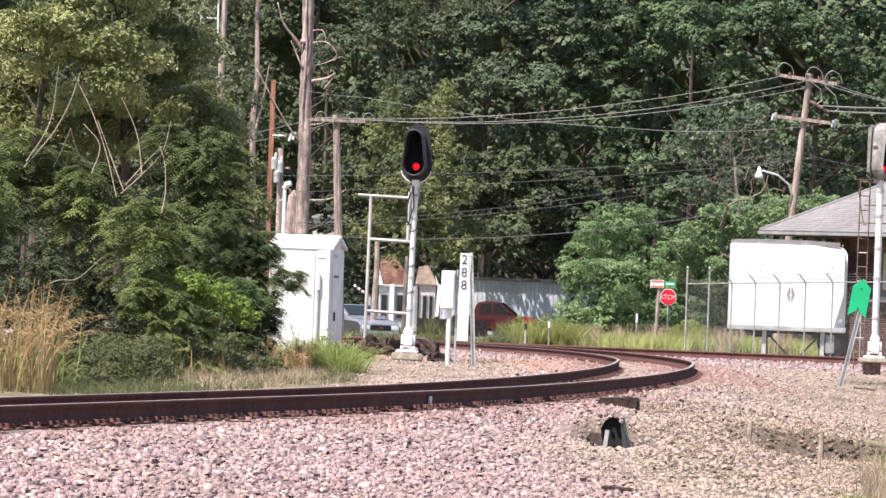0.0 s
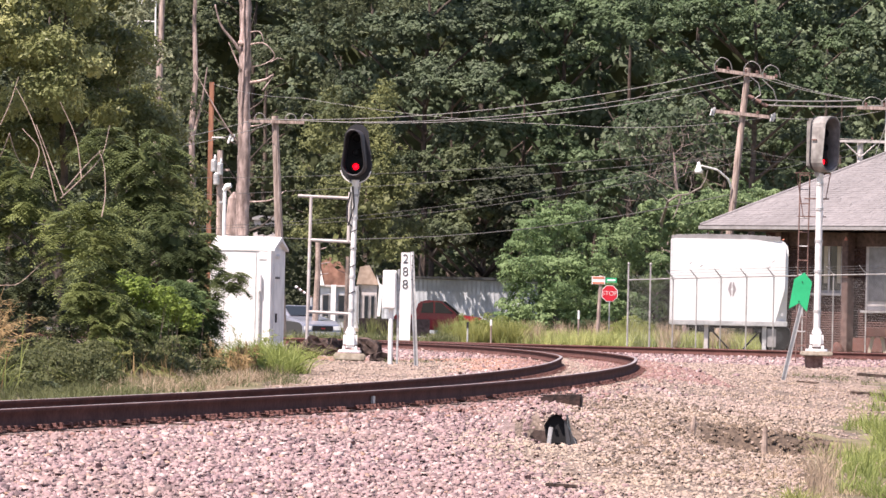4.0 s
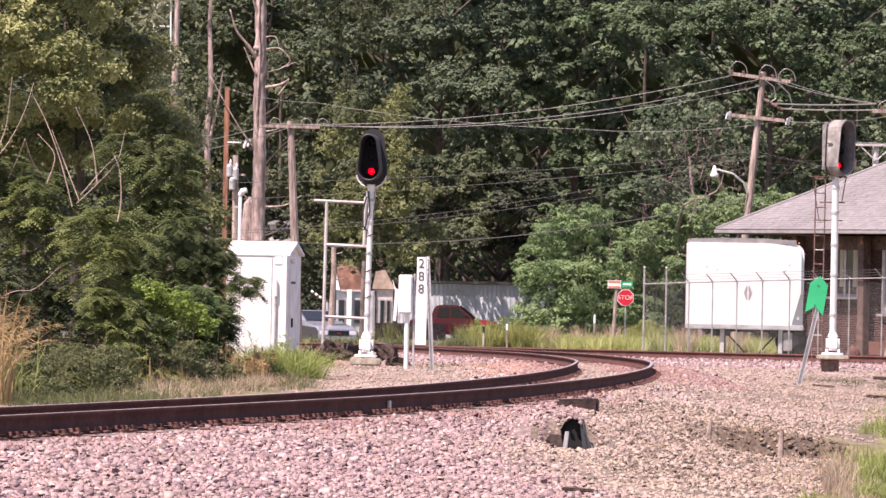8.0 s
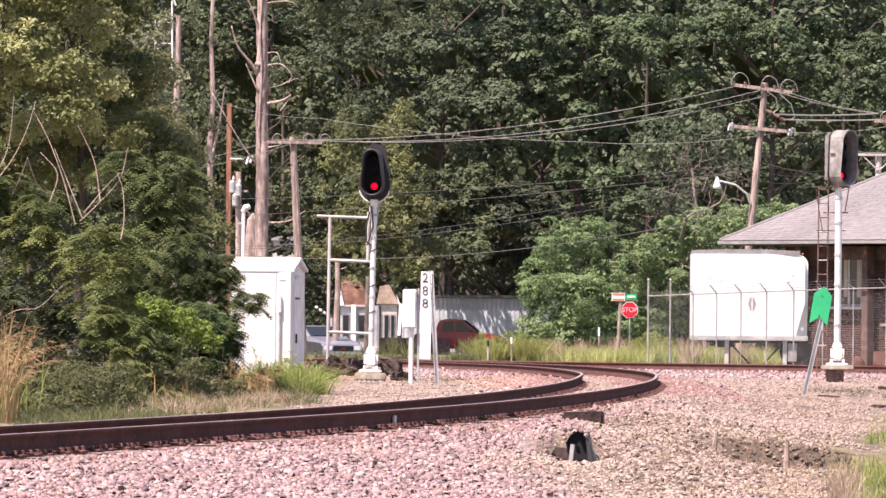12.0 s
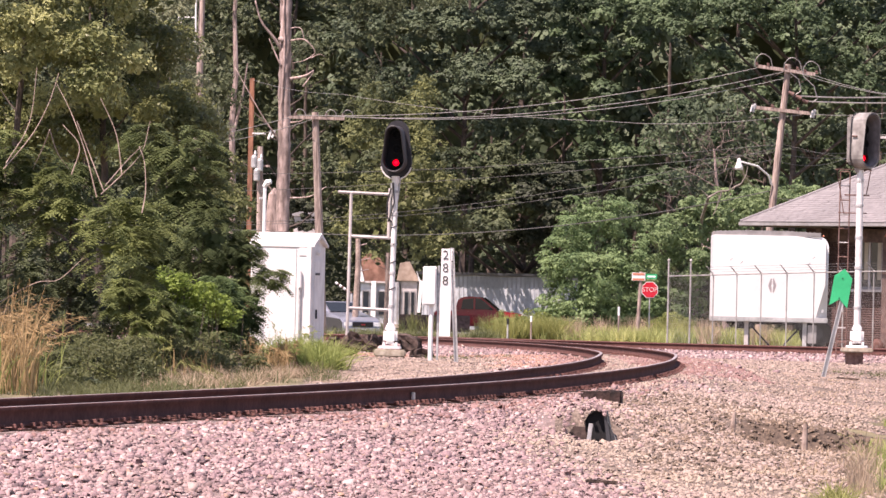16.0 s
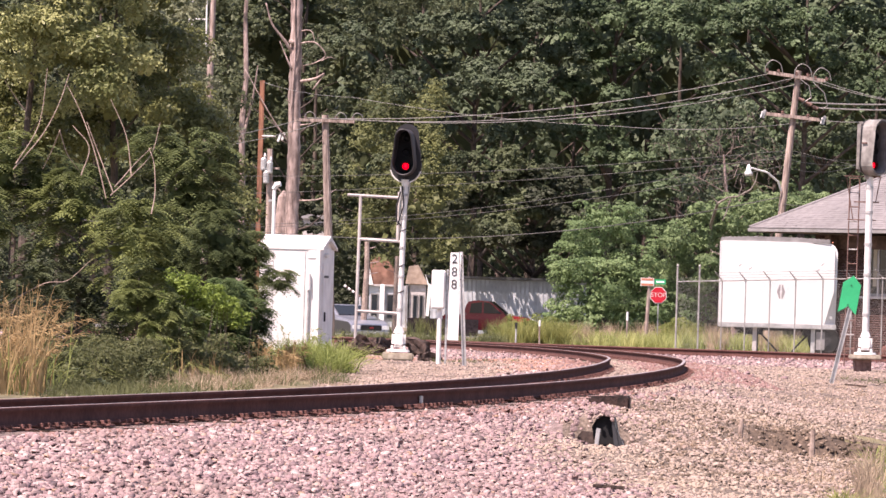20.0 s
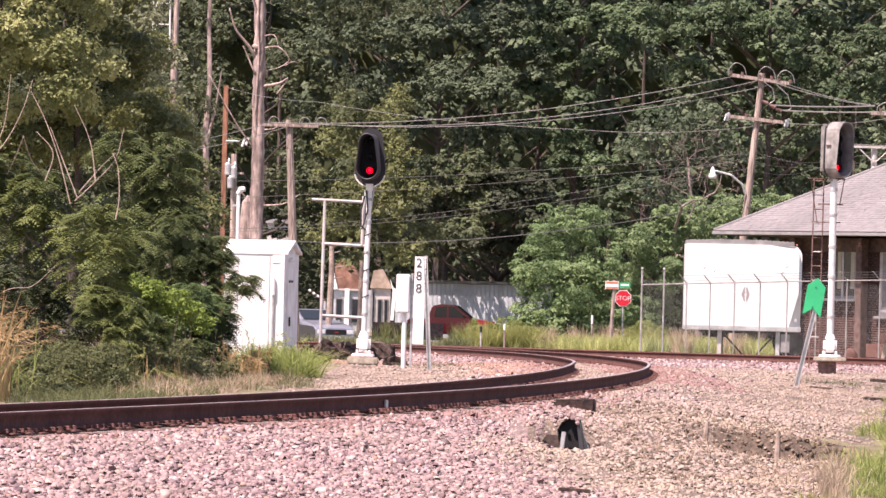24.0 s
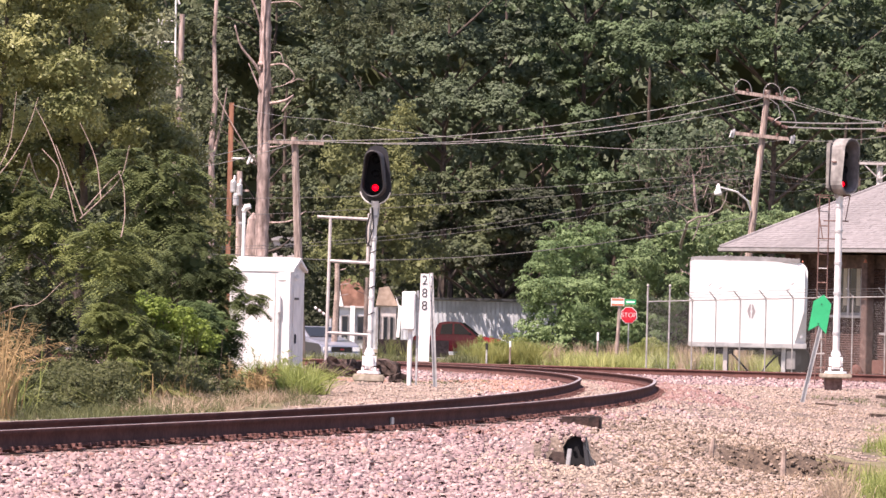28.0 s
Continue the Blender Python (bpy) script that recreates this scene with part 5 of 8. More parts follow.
    for x, z in ((-1.35, 2.95), (1.45, 3.05), (1.3, 2.85), (-1.0, 2.85)):
        part("scuff", boxm((x, -d / 2 - 0.003, z), (0.12, 0.006, 0.02), 0, Euler((0, radians(-40), 0)).to_matrix()), M_LOGO, root)
    part("access_cover", boxm((1.78, -d / 2 - 0.003, 1.25), (0.08, 0.01, 0.1)), M_GALV, root)


trailer()


def depot():
    root = thing("depot_building", "low brown-brick depot with a broad grey shingled hip roof", "building", pose(0, 0, 0))
    x0, x1, y0, y1, z0, ze = 9.6, 33.0, 209.0, 224.0, -0.75, 3.95
    # the long side runs parallel to the straight track
    root.matrix_basis = Matrix.Translation((x0, y0, 0)) @ Matrix.Rotation(math.atan2(-0.781, 0.625), 4, "Z") @ Matrix.Translation((-x0, -y0, 0))
    ov = 1.6
    rise, run = 4.2, 7.0
    e = [(x0, y0), (x1, y0), (x1, y1), (x0, y1)]
    ra, rb = (x0 + run, (y0 + y1) / 2), (x1 - run, (y0 + y1) / 2)
    bm = bmesh.new()
    lo = [bm.verts.new((x, y, ze)) for x, y in e]
    up = [bm.verts.new((*ra, ze + rise)), bm.verts.new((*rb, ze + rise))]
    for f in ((lo[0], lo[1], up[1], up[0]), (lo[1], lo[2], up[1]), (lo[2], lo[3], up[0], up[1]), (lo[3], lo[0], up[0]), (lo[3], lo[2], lo[1], lo[0])):
        bm.faces.new(f)
    roof = part("roof", bm, M_SHINGLE, root, "grey shingled hip roof")
    # shingle courses on the two slopes in view
    r = rng_of(21)
    P, Fq = [], []
    slope = Vector((0, (y1 - y0) / 2, rise))
    nrm = Vector((0, -rise, (y1 - y0) / 2)).normalized()
    rows = 52
    for i in range(rows):
        a, b = i / rows, (i + 1.25) / rows
        xa, xb = x0 + run * a, min(x1 - run * a, 25.0)
        x = xa - r.uniform(0, 0.3)
        while x < xb:
            w = r.uniform(0.24, 0.36)
            s, t = max(x, xa), min(x + w, xb)
            x += w
            if t - s < 0.03:
                continue
            up0 = r.uniform(0.012, 0.03)
            q = []
            for u, k, h in ((s, a, up0), (t - 0.008, a, up0), (t - 0.008, b, 0.006), (s, b, 0.006), (s, a, 0.0), (t - 0.008, a, 0.0)):
                p = Vector((u, y0, ze)) + slope * k + nrm * h
                q.append(tuple(p))
            m = len(P)
            P += q
            Fq += [(m, m + 1, m + 2, m + 3), (m + 4, m + 5, m + 1, m)]
    sh = new("shingles", arrays("shingles", np.array(P), np.array(Fq), M_SHINGLE))
    sh.parent = roof
    sh["kind"] = "stuff"
    part("ridge_cap", tubem([(x0, y0, ze + 0.02), (*ra, ze + rise + 0.03)], 0.06, 6), M_SHINGLE, roof)
    part("fascia", boxm(((x0 + x1) / 2, y0 - 0.03, ze - 0.08), (x1 - x0 + 0.1, 0.05, 0.12), 0.01), M_TRIM, root, "pale fascia board")
    part("fascia", boxm((x0 - 0.03, (y0 + y1) / 2, ze - 0.08), (0.05, y1 - y0, 0.17), 0.01), M_TRIM, root)
    # Shade under the eave is put into the soffit's dark board colour.
    part("soffit", boxm(((x0 + x1) / 2, (y0 + y1) / 2, ze - 0.11), (x1 - x0 - 0.2, y1 - y0 - 0.2, 0.06)), M_DARKWALL, root, "boarded soffit, coloured dark for the eave's shade")
    wx, wy = x0 + 1.8, y0 + ov
    wall = part("wall", boxm(((wx + x1) / 2, (wy + y1 - 1) / 2 + 0.06, (z0 + ze - 0.2) / 2), (x1 - wx, y1 - 1 - wy, ze - 0.2 - z0)), M_MORTAR, root, "brown brick wall")
    P, Fq = [], []
    q6 = np.array([(0, 1, 3, 2), (4, 6, 7, 5), (0, 4, 5, 1), (2, 3, 7, 6), (0, 2, 6, 4), (1, 5, 7, 3)])
    holes = ((14.3, 15.7, 1.55, 3.45), (16.85, 18.35, 0.95, 3.35))
    nrow = int((ze - 0.25 - z0) / 0.085)
    for i in range(nrow):
        for k in range(int((22.0 - wx) / 0.235) + 1):
            cx, cz = wx + 0.115 + 0.235 * k + (0.117 if i % 2 else 0), z0 + 0.045 + 0.085 * i
            if any(h[0] - 0.1 < cx < h[1] + 0.1 and h[2] - 0.03 < cz < h[3] + 0.03 for h in holes):
                continue
            j = r.uniform(-0.006, 0.006)
            m = len(P)
            P += [(cx + sx * 0.111, wy + 0.055 + sy * 0.05 + j, cz + sz * 0.036) for sx in (-1, 1) for sy in (-1, 1) for sz in (-1, 1)]
            Fq += [tuple(m + q) for q in q6]
    br = new("bricks", arrays("bricks", np.array(P), np.array(Fq), mat("brick_faces", (0.072, 0.037, 0.033), (0.105, 0.055, 0.048), 9, 0.9, 0, 0.2, 0.2, 0.6, island=0.12)))
    br.parent = wall
    br["kind"] = "stuff"
    # porch posts, window, door and a lighter frieze
    for x in (12.8, 16.4):
        part("porch_post", boxm((x, wy - 0.42, (z0 + ze) / 2 - 0.1), (0.34, 0.34, ze - z0 - 0.2), 0.02), M_DARKWALL, root, "dark brown square porch post")
    # The frieze is darkened likewise for shade under the eave.
    part("frieze", boxm((16.6, wy - 0.06, 3.5), (9.0, 0.1, 0.5), 0.01), M_DARKWALL, root)
    win = part("window", boxm((15.0, wy + 0.02, 2.5), (1.42, 0.08, 1.9), 0.01), M_TRIM, root, "tall sash window with pale frame")
    for x in (14.65, 15.35):
        part("pane", boxm((x, wy - 0.03, 2.5), (0.58, 0.02, 1.7)), M_GLASS, win)
        part("curtain", boxm((x + 0.16, wy - 0.043, 2.6), (0.2, 0.006, 1.4)), M_BEIGE, win, "pale curtain behind the pane")
    for x in (14.3, 15.0, 15.7):
        part("frame", boxm((x, wy - 0.045, 2.5), (0.1, 0.05, 1.95), 0.008), M_FASCIA, win)
    part("sill", boxm((15.0, wy - 0.1, 1.5), (1.7, 0.2, 0.09), 0.01), M_FASCIA, win)
    door = part("door", boxm((17.6, wy + 0.02, 2.15), (1.35, 0.1, 2.4), 0.01), M_FASCIA, root, "pale grey framed door panel")
    part("pane", boxm((17.6, wy - 0.035, 2.25), (1.0, 0.02, 1.95)), M_TRIM, door)
    part("sill", boxm((17.6, wy - 0.08, 0.9), (1.6, 0.2, 0.09), 0.01), M_TRIM, door)
    for x in (13.4, 17.0):
        part("porch_lamp", lathe([(0.08, 0), (0.04, 0.07), (0.02, 0.13)], 12), M_ORANGE, root, "small amber hanging porch lamp", pose(x, y0 + 0.5, ze - 0.5))
    part("step", boxm((18.4, wy - 1.0, -0.3), (1.6, 0.5, 0.5), 0.02), M_BRICK, root)
    bench = thing("sawhorse", "rough timber sawhorse standing at the depot wall", "sawhorse", pose(15.45, 198.5, -0.72))
    for dx, ln in ((-0.25, 12), (0.2, -12)):
        part("leg", boxm((dx, 0, 0.42), (0.12, 0.08, 0.95), 0.01, Euler((0, radians(ln), 0)).to_matrix()), M_BEIGE, bench)
    part("top", boxm((0.1, 0, 0.9), (1.1, 0.5, 0.3), 0.02), M_BRICK, bench, "dark red-brown crate top")
    # Made-up lump in place of a sunlit patch low on the wall.
    patch_lump = bmesh.new()
    bmesh.ops.create_icosphere(patch_lump, subdivisions=3, radius=0.24)
    for v in patch_lump.verts:
        v.co = Vector((v.co.x * 1.1, v.co.y * 0.8, max(v.co.z, -0.2) * 1.2 + 0.2)) * (1 + 0.08 * math.sin(v.co.x * 13 + v.co.z * 9))
    tagged(part("boulder", patch_lump, M_BRICK, None, "", pose(14.2, 201.0, -0.72), True), "reddish-brown lump standing in for a sunlit patch at the depot wall", "boulder")


depot()


# ---------------- far side of the road ----------------
def house():
    root = thing("house", "small white house with a rusty brown tin roof", "house", pose(-5.4, 362, -1.5))
    part("wall", boxm((-0.9, 2.0, 1.55), (2.6, 5.0, 3.1), 0.02), M_SIDING, root, "pale weathered board wall")
    part("wall", boxm((0.85, 1.0, 1.6), (1.15, 3.0, 3.2), 0.02), M_FASCIA, root, "cream board wall of the porch wing")
    part("roof", prism([(-2.05, 3.12), (-2.2, 4.55), (-1.75, 4.95), (-0.95, 4.62), (-0.1, 3.12)], -0.6, 4.6), M_ROOFRED, root, "rusty brown tin roof")
    part("gable", prism([(-2.48, 3.1), (-2.27, 4.45), (-1.95, 3.1)], -0.75, -0.62), M_WHITE, root, "white gable end")
    part("porch_roof", prism([(0.1, 3.22), (0.3, 4.35), (0.9, 4.45), (1.55, 3.22)], -0.7, 2.4), M_TANROOF, root, "faded tan porch roof")
    part("brace", prism([(1.35, 3.9), (1.6, 3.3), (1.8, 3.2), (1.65, 1.2), (1.45, 1.2), (1.55, 3.1)], -0.8, -0.7), M_WHITE, root, "white slanting porch screen")
    part("porch_post", boxm((-1.35, -0.7, 1.6), (0.3, 0.16, 3.1), 0.01), M_WHITE, root)
    part("porch_post", boxm((0.2, -0.7, 1.6), (0.12, 0.14, 3.1), 0.01), M_TRIM, root)
    part("eave", boxm((-1.1, -0.62, 3.08), (2.0, 0.1, 0.12), 0.01), M_FASCIA, root)
    for x, wd in ((-0.75, 0.5), (-1.85, 0.35), (0.75, 0.22), (1.15, 0.18)):
        win = part("window", boxm((x, -0.54, 1.75), (wd + 0.12, 0.06, 1.6), 0.01), M_TRIM, root)
        part("pane", boxm((x, -0.58, 1.75), (wd, 0.03, 1.46)), M_GLASS, win)
    part("porch_floor", boxm((0, -0.9, 0.3), (4.4, 1.2, 0.25), 0.02), M_CONC, root)


def shed_wall():
    root = thing("metal_shed", "long pale corrugated metal shed under the trees", "shed", pose(1.0, 382, -1.8))
    wall = part("wall", boxm((0.4, 3, 2.0), (10.5, 5.9, 4.0)), M_SIDING, root, "pale blue-grey metal wall")
    rib = mesh_of("rib", boxm((0, 0.01, 2.0), (0.12, 0.05, 3.95), 0.02), M_SIDING)
    for k in range(35):
        o = new("rib", rib)
        o.parent = wall
        o.matrix_basis = pose(-4.8 + 0.3 * k, 0.03, 0)
    part("roof", prism([(-5.2, 4.02), (-5.2, 4.2), (6.1, 4.2), (6.1, 4.02)], -0.3, 6.2), M_CARDARK, root, "dull dark grey shed roof")


def wheel_mesh(r, w):
    return lathe([(r * 0.55, -w / 2), (r * 0.92, -w / 2), (r, -w * 0.3), (r, w * 0.3), (r * 0.92, w / 2), (r * 0.55, w / 2)], 20)


def add_wheels(root, xs, half, r):
    for x in xs:
        for s in (-1, 1):
            wh = part("wheel", wheel_mesh(r, 0.26), M_TYRE, root, at=pose(x, s * (half - 0.11), r, 90))
            part("rim", lathe([(r * 0.2, -0.135), (r * 0.56, -0.12), (r * 0.56, 0.12), (r * 0.2, 0.135)], 14), M_CHROME, wh)


def car_shape(outline, half, bevel):
    bm = prism(outline, -half, half)
    bmesh.ops.bevel(bm, geom=list(bm.edges), offset=bevel, segments=2, affect="EDGES", clamp_overlap=True)
    return bm


def pickup():
    root = thing("pickup_truck", "silver pickup truck parked on the road facing the tracks", "pickup truck", pose(-7.75, 312, -1.82, 0, 0, -63))
    root.scale = (1.15, 1.18, 1.22)
    body = [(-2.75, 0.5), (-2.75, 1.2), (0.35, 1.2), (0.6, 1.37), (2.2, 1.14), (2.66, 0.98), (2.75, 0.5)]
    part("body", car_shape(body, 0.98, 0.06), M_CARSILVER, root, "silver painted body")
    cab = [(-1.3, 1.15), (-1.15, 1.74), (-0.8, 1.84), (-0.05, 1.82), (0.72, 1.33)]
    cabp = part("cab", car_shape(cab, 0.86, 0.06), M_CARSILVER, root)
    part("windscreen", prism([(0.04, 1.79), (0.70, 1.38), (0.74, 1.39), (0.08, 1.80)], -0.74, 0.74), M_GLASS, cabp, "dark windscreen")
    for s in (-1, 1):
        for xs in ((-0.95, -0.35), (-0.25, 0.45)):
            part("side_window", prism([(xs[0], 1.2), (xs[0] + 0.06, 1.70), (min(xs[1], 0.16), 1.70), (xs[1] + 0.08, 1.2)], s * 0.872 - 0.01, s * 0.872 + 0.01), M_GLASS, cabp)
        part("mirror", boxm((0.72, s * 1.06, 1.28), (0.1, 0.2, 0.2), 0.03), M_CHROME, root)
        part("headlight", boxm((2.72, s * 0.76, 0.84), (0.06, 0.4, 0.18), 0.02), M_LAMPWHITE, root)
        # Black panels put shadow on the truck's sides as colour.
        part("side_shadow", prism([(-2.7, 0.48), (-2.7, 1.16), (0.4, 1.16), (2.3, 1.06), (2.55, 0.9), (2.55, 0.48)], s * 0.985 - 0.01, s * 0.985 + 0.01), M_SIDESHADOW, root, "black panel standing for the truck's shadowed side")
    part("grille", boxm((2.735, 0, 0.82), (0.05, 1.05, 0.24), 0.02), M_PITCH, root)
    part("emblem", boxm((2.77, 0, 0.82), (0.03, 0.22, 0.07), 0.02), M_CARRED, root, "red grille emblem")
    for x, z, w in ((-0.2, 0.98, 0.5), (0.45, 0.98, 0.3), (0.1, 0.74, 0.8)):
        part("lettering_bar", boxm((x, -1.0, z), (w, 0.008, 0.09)), M_WHITE, root)
    part("bumper", boxm((2.80, 0, 0.56), (0.16, 1.94, 0.22), 0.04), M_CHROME, root)
    part("air_dam", boxm((2.70, 0, 0.42), (0.1, 1.7, 0.16), 0.02), M_CARDARK, root)
    part("number_plate", boxm((2.89, 0, 0.58), (0.02, 0.3, 0.14)), M_WHITE, root)
    add_wheels(root, (1.75, -1.75), 0.98, 0.39)


def red_car():
    root = thing("red_car", "red pickup parked before the metal shed among weeds", "car", pose(0.15, 330, -1.2, 0, 0, -6))
    root.scale = (1.1, 1.05, 1.1)
    body = [(-2.4, 0.25), (-2.45, 1.05), (-0.6, 1.12), (0.85, 1.12), (1.9, 1.02), (2.3, 0.86), (2.35, 0.3)]
    part("body", car_shape(body, 0.9, 0.07), M_CARRED, root, "bright red body")
    cab = [(-1.35, 1.1), (-1.15, 1.75), (-0.7, 1.86), (0.05, 1.82), (0.95, 1.12)]
    cabp = part("cab", car_shape(cab, 0.8, 0.07), M_CARRED, root)
    for s in (-1, 1):
        part("side_window", prism([(-1.0, 1.18), (-0.92, 1.68), (-0.35, 1.76), (-0.35, 1.18)], s * 0.806 - 0.01, s * 0.806 + 0.01), M_GLASS, cabp)
        part("side_window", prism([(-0.25, 1.18), (-0.25, 1.76), (0.05, 1.74), (0.72, 1.18)], s * 0.806 - 0.01, s * 0.806 + 0.01), M_GLASS, cabp)
        part("mirror", boxm((0.62, s * 0.98, 1.22), (0.1, 0.16, 0.14), 0.03), M_BLACK, root)
        part("headlight", boxm((2.25, s * 0.7, 0.85), (0.1, 0.3, 0.14), 0.02), M_LAMPWHITE, root)
    part("windscreen", prism([(0.12, 1.80), (0.93, 1.16), (0.96, 1.17), (0.15, 1.81)], -0.7, 0.7), M_GLASS, cabp)
    add_wheels(root, (1.45, -1.5), 0.9, 0.34)


def add_sky_gap():
    """A pale made-up block that stands in for sky light low between the trunks."""
    root = thing("distant_building", "pale block standing in for sky light between the trunks", "building", pose(-10.6, 343, -1.8))
    part("wall", boxm((0, 1, 3.65), (1.5, 2, 7.3), 0.02), M_FASCIA, root, "pale face giving the brightness of the sky gap")
    part("roof", prism([(-0.85, 7.28), (-0.85, 7.4), (0, 7.7), (0.85, 7.4), (0.85, 7.28)], -0.2, 2.2), M_TRIM, root)
    part("door", boxm((0.1, -0.03, 1.0), (0.8, 0.06, 2.0), 0.01), M_FASCIA, root)


add_sky_gap()
house()
shed_wall()
pickup()
red_car()
tagged(part("low_wall", boxm((0, 0, 0.5), (4.1, 0.25, 1.25), 0.02), M_DARKWALL, None, "", pose(-2.55, 326, -1.4)), "low dark brown board wall before the house", "wall")


# ---------------- poles and wires ----------------
def insulator(root, x, y, z, up=True):
    part("insulator", lathe([(0.03, 0), (0.07, 0.03), (0.045, 0.06), (0.07, 0.09), (0.045, 0.12), (0.055, 0.16)], 8), M_RUST, root, at=pose(x, y, z))


def loop_wire(root, x, y, z, w, h):
    pts = bend([(x - w / 2, y, z), (x - w * 0.46, y, z + h * 0.55), (x - w * 0.1, y, z + h), (x + w * 0.38, y, z + h * 0.72), (x + w * 0.55, y, z + h * 0.05)], 6)
    part("jumper_loop", tubem(pts, 0.017, 5), M_WIRE, root)


GATE = ((-8.16, 0, 1.48), (-7.23, 0, 0.86))
POST = (-4.93, -4.89, 3.09)


def poles():
    p = thing("utility_pole", "leaning grey wooden utility pole with two crossarms and insulators", "utility pole", pose(0, 222, 0), "utility poles")
    part("pole", tubem([(10.98, 0, -1.0), (11.42, 0, 4.6), (11.95, 0, 10.35)], [0.17, 0.15, 0.12], 10), M_WOOD, p)
    part("crossarm", boxm((11.85, -0.18, 10.10), (2.3, 0.12, 0.14), 0.01, Euler((0, radians(7), 0)).to_matrix()), M_WOOD, p)
    part("crossarm", boxm((11.76, -0.18, 8.52), (2.15, 0.12, 0.14), 0.01, Euler((0, radians(5), 0)).to_matrix()), M_WOOD, p)
    for x, z in ((10.95, 10.25), (12.1, 10.13), (12.85, 10.0)):
        loop_wire(p, x, -0.25, z - 0.05, 0.66, 0.52)
        insulator(p, x - 0.25, -0.2, z)
        insulator(p, x + 0.2, -0.2, z - 0.03)
    for x, z in ((10.62, 8.6), (12.98, 8.42)):
        part("insulator", boxm((x, -0.2, z), (0.12, 0.1, 0.36), 0.03, Euler((0, radians(14), 0)).to_matrix()), M_GALV, p)
        part("insulator", boxm((x - 0.1, -0.28, z - 0.02), (0.06, 0.06, 0.3), 0.02, Euler((0, radians(14), 0)).to_matrix()), M_CHALK, p)
    for x in (11.35, 12.35):
        insulator(p, x, -0.2, 8.6 - (x - 11.35) * 0.09)
    part("jumper_loop", tubem([(12.0, -0.3, 10.0), (12.35, -0.3, 9.75), (12.45, -0.3, 9.3), (12.1, -0.3, 9.05)], 0.022, 5), M_WIRE, p)
    part("jumper_loop", tubem([(12.5, -0.3, 9.9), (12.95, -0.3, 9.5), (13.1, -0.3, 9.0), (12.9, -0.3, 8.85)], 0.022, 5), M_WIRE, p)
    for x, z in ((11.95, 9.25), (12.25, 9.1), (12.5, 8.95)):
        part("insulator", tubem([(x, -0.3, z), (x + 0.22, -0.3, z - 0.1)], [0.06, 0.08], 8), M_RUST, p)
    lamp = part("lamp_arm", tubem([(11.38, -0.15, 5.6), (11.25, -0.3, 5.95), (10.8, -0.6, 6.3), (10.15, -0.9, 6.45)], 0.04, 8), M_LAMPWHITE, p, "white curved lamp arm")
    part("lamp_head", lathe([(0.15, -0.22), (0.16, -0.1), (0.10, 0.0), (0.07, 0.16), (0.03, 0.24)], 12), M_LAMPWHITE, lamp, "white street-lamp head", pose(10.05, -0.92, 6.36), True)
    q = thing("utility_pole", "weathered wooden utility pole with one short crossarm", "utility pole", pose(0, 238, 0), "utility poles")
    part("pole", tubem([(-6.55, 0, -1.2), (-6.85, 0, 4.5), (-7.08, 0, 8.55)], [0.2, 0.17, 0.14], 10), M_WOOD, q)
    part("crossarm", boxm((-7.0, -0.2, 8.30), (2.35, 0.12, 0.13), 0.01, Euler((0, radians(0.5), 0)).to_matrix()), M_WOOD, q)
    for x in (-8.0, -6.7, -6.0):
        loop_wire(q, x + 0.3, -0.25, 8.36, 0.44, 0.3)
        insulator(q, x + 0.1, -0.2, 8.36)
    s = thing("utility_pole", "square brown wooden pole with a side insulator", "utility pole", pose(0.08, 270, 0), "utility poles")
    part("pole", boxm((-11.15, 0, 4.8), (0.24, 0.24, 12.6), 0.02), M_REDWOOD, s)
    part("arm", tubem([(-11.1, -0.1, 8.45), (-10.45, -0.1, 8.45)], 0.04, 6), M_CHALK, s)
    part("insulator", boxm((-10.25, -0.1, 8.42), (0.12, 0.1, 0.5), 0.03, Euler((0, radians(18), 0)).to_matrix()), M_CHALK, s)
    part("insulator", boxm((-10.08, -0.1, 8.45), (0.12, 0.1, 0.4), 0.03, Euler((0, radians(18), 0)).to_matrix()), M_CHALK, s)
    t = thing("transformer_pole", "wooden pole carrying grey transformers", "utility pole", pose(0, 260, 0), "utility poles")
    part("pole", tubem([(-10.12, 0, -1.4), (-10.22, 0, 7.6)], [0.17, 0.13], 8), M_WOOD, t)
    for x, z in ((-10.48, 6.9), (-10.2, 6.75), (-10.35, 6.3)):
        can = part("transformer", lathe([(0.12, 0), (0.14, 0.05), (0.14, 0.5), (0.09, 0.57), (0.04, 0.6)], 12), M_GALV, t, "grey transformer can", pose(x, -0.3, z - 0.3))
        part("bushing", lathe([(0.04, 0), (0.06, 0.08), (0.03, 0.22)], 8), M_CHALK, can, at=pose(0.05, 0, 0.58))
    part("arm", boxm((-10.2, -0.1, 6.7), (0.9, 0.1, 0.1), 0.01), M_WOOD, t)
    u = thing("antenna_pole", "grey wooden pole with a white conduit and two side brackets", "utility pole", pose(0, 232, 0), "utility poles")
    part("pole", tubem([(-11.80, 0, -1.2), (-11.68, 0, 9.7), (-11.64, 0, 13.3)], [0.17, 0.14, 0.12], 10), M_WOOD, u)
    part("conduit", tubem([(-11.86, -0.2, 11.0), (-11.90, -0.2, 13.86), (-11.82, -0.2, 13.92), (-11.74, -0.2, 13.7)], 0.04, 6), M_CHALK, u, "white conduit with a bent top")
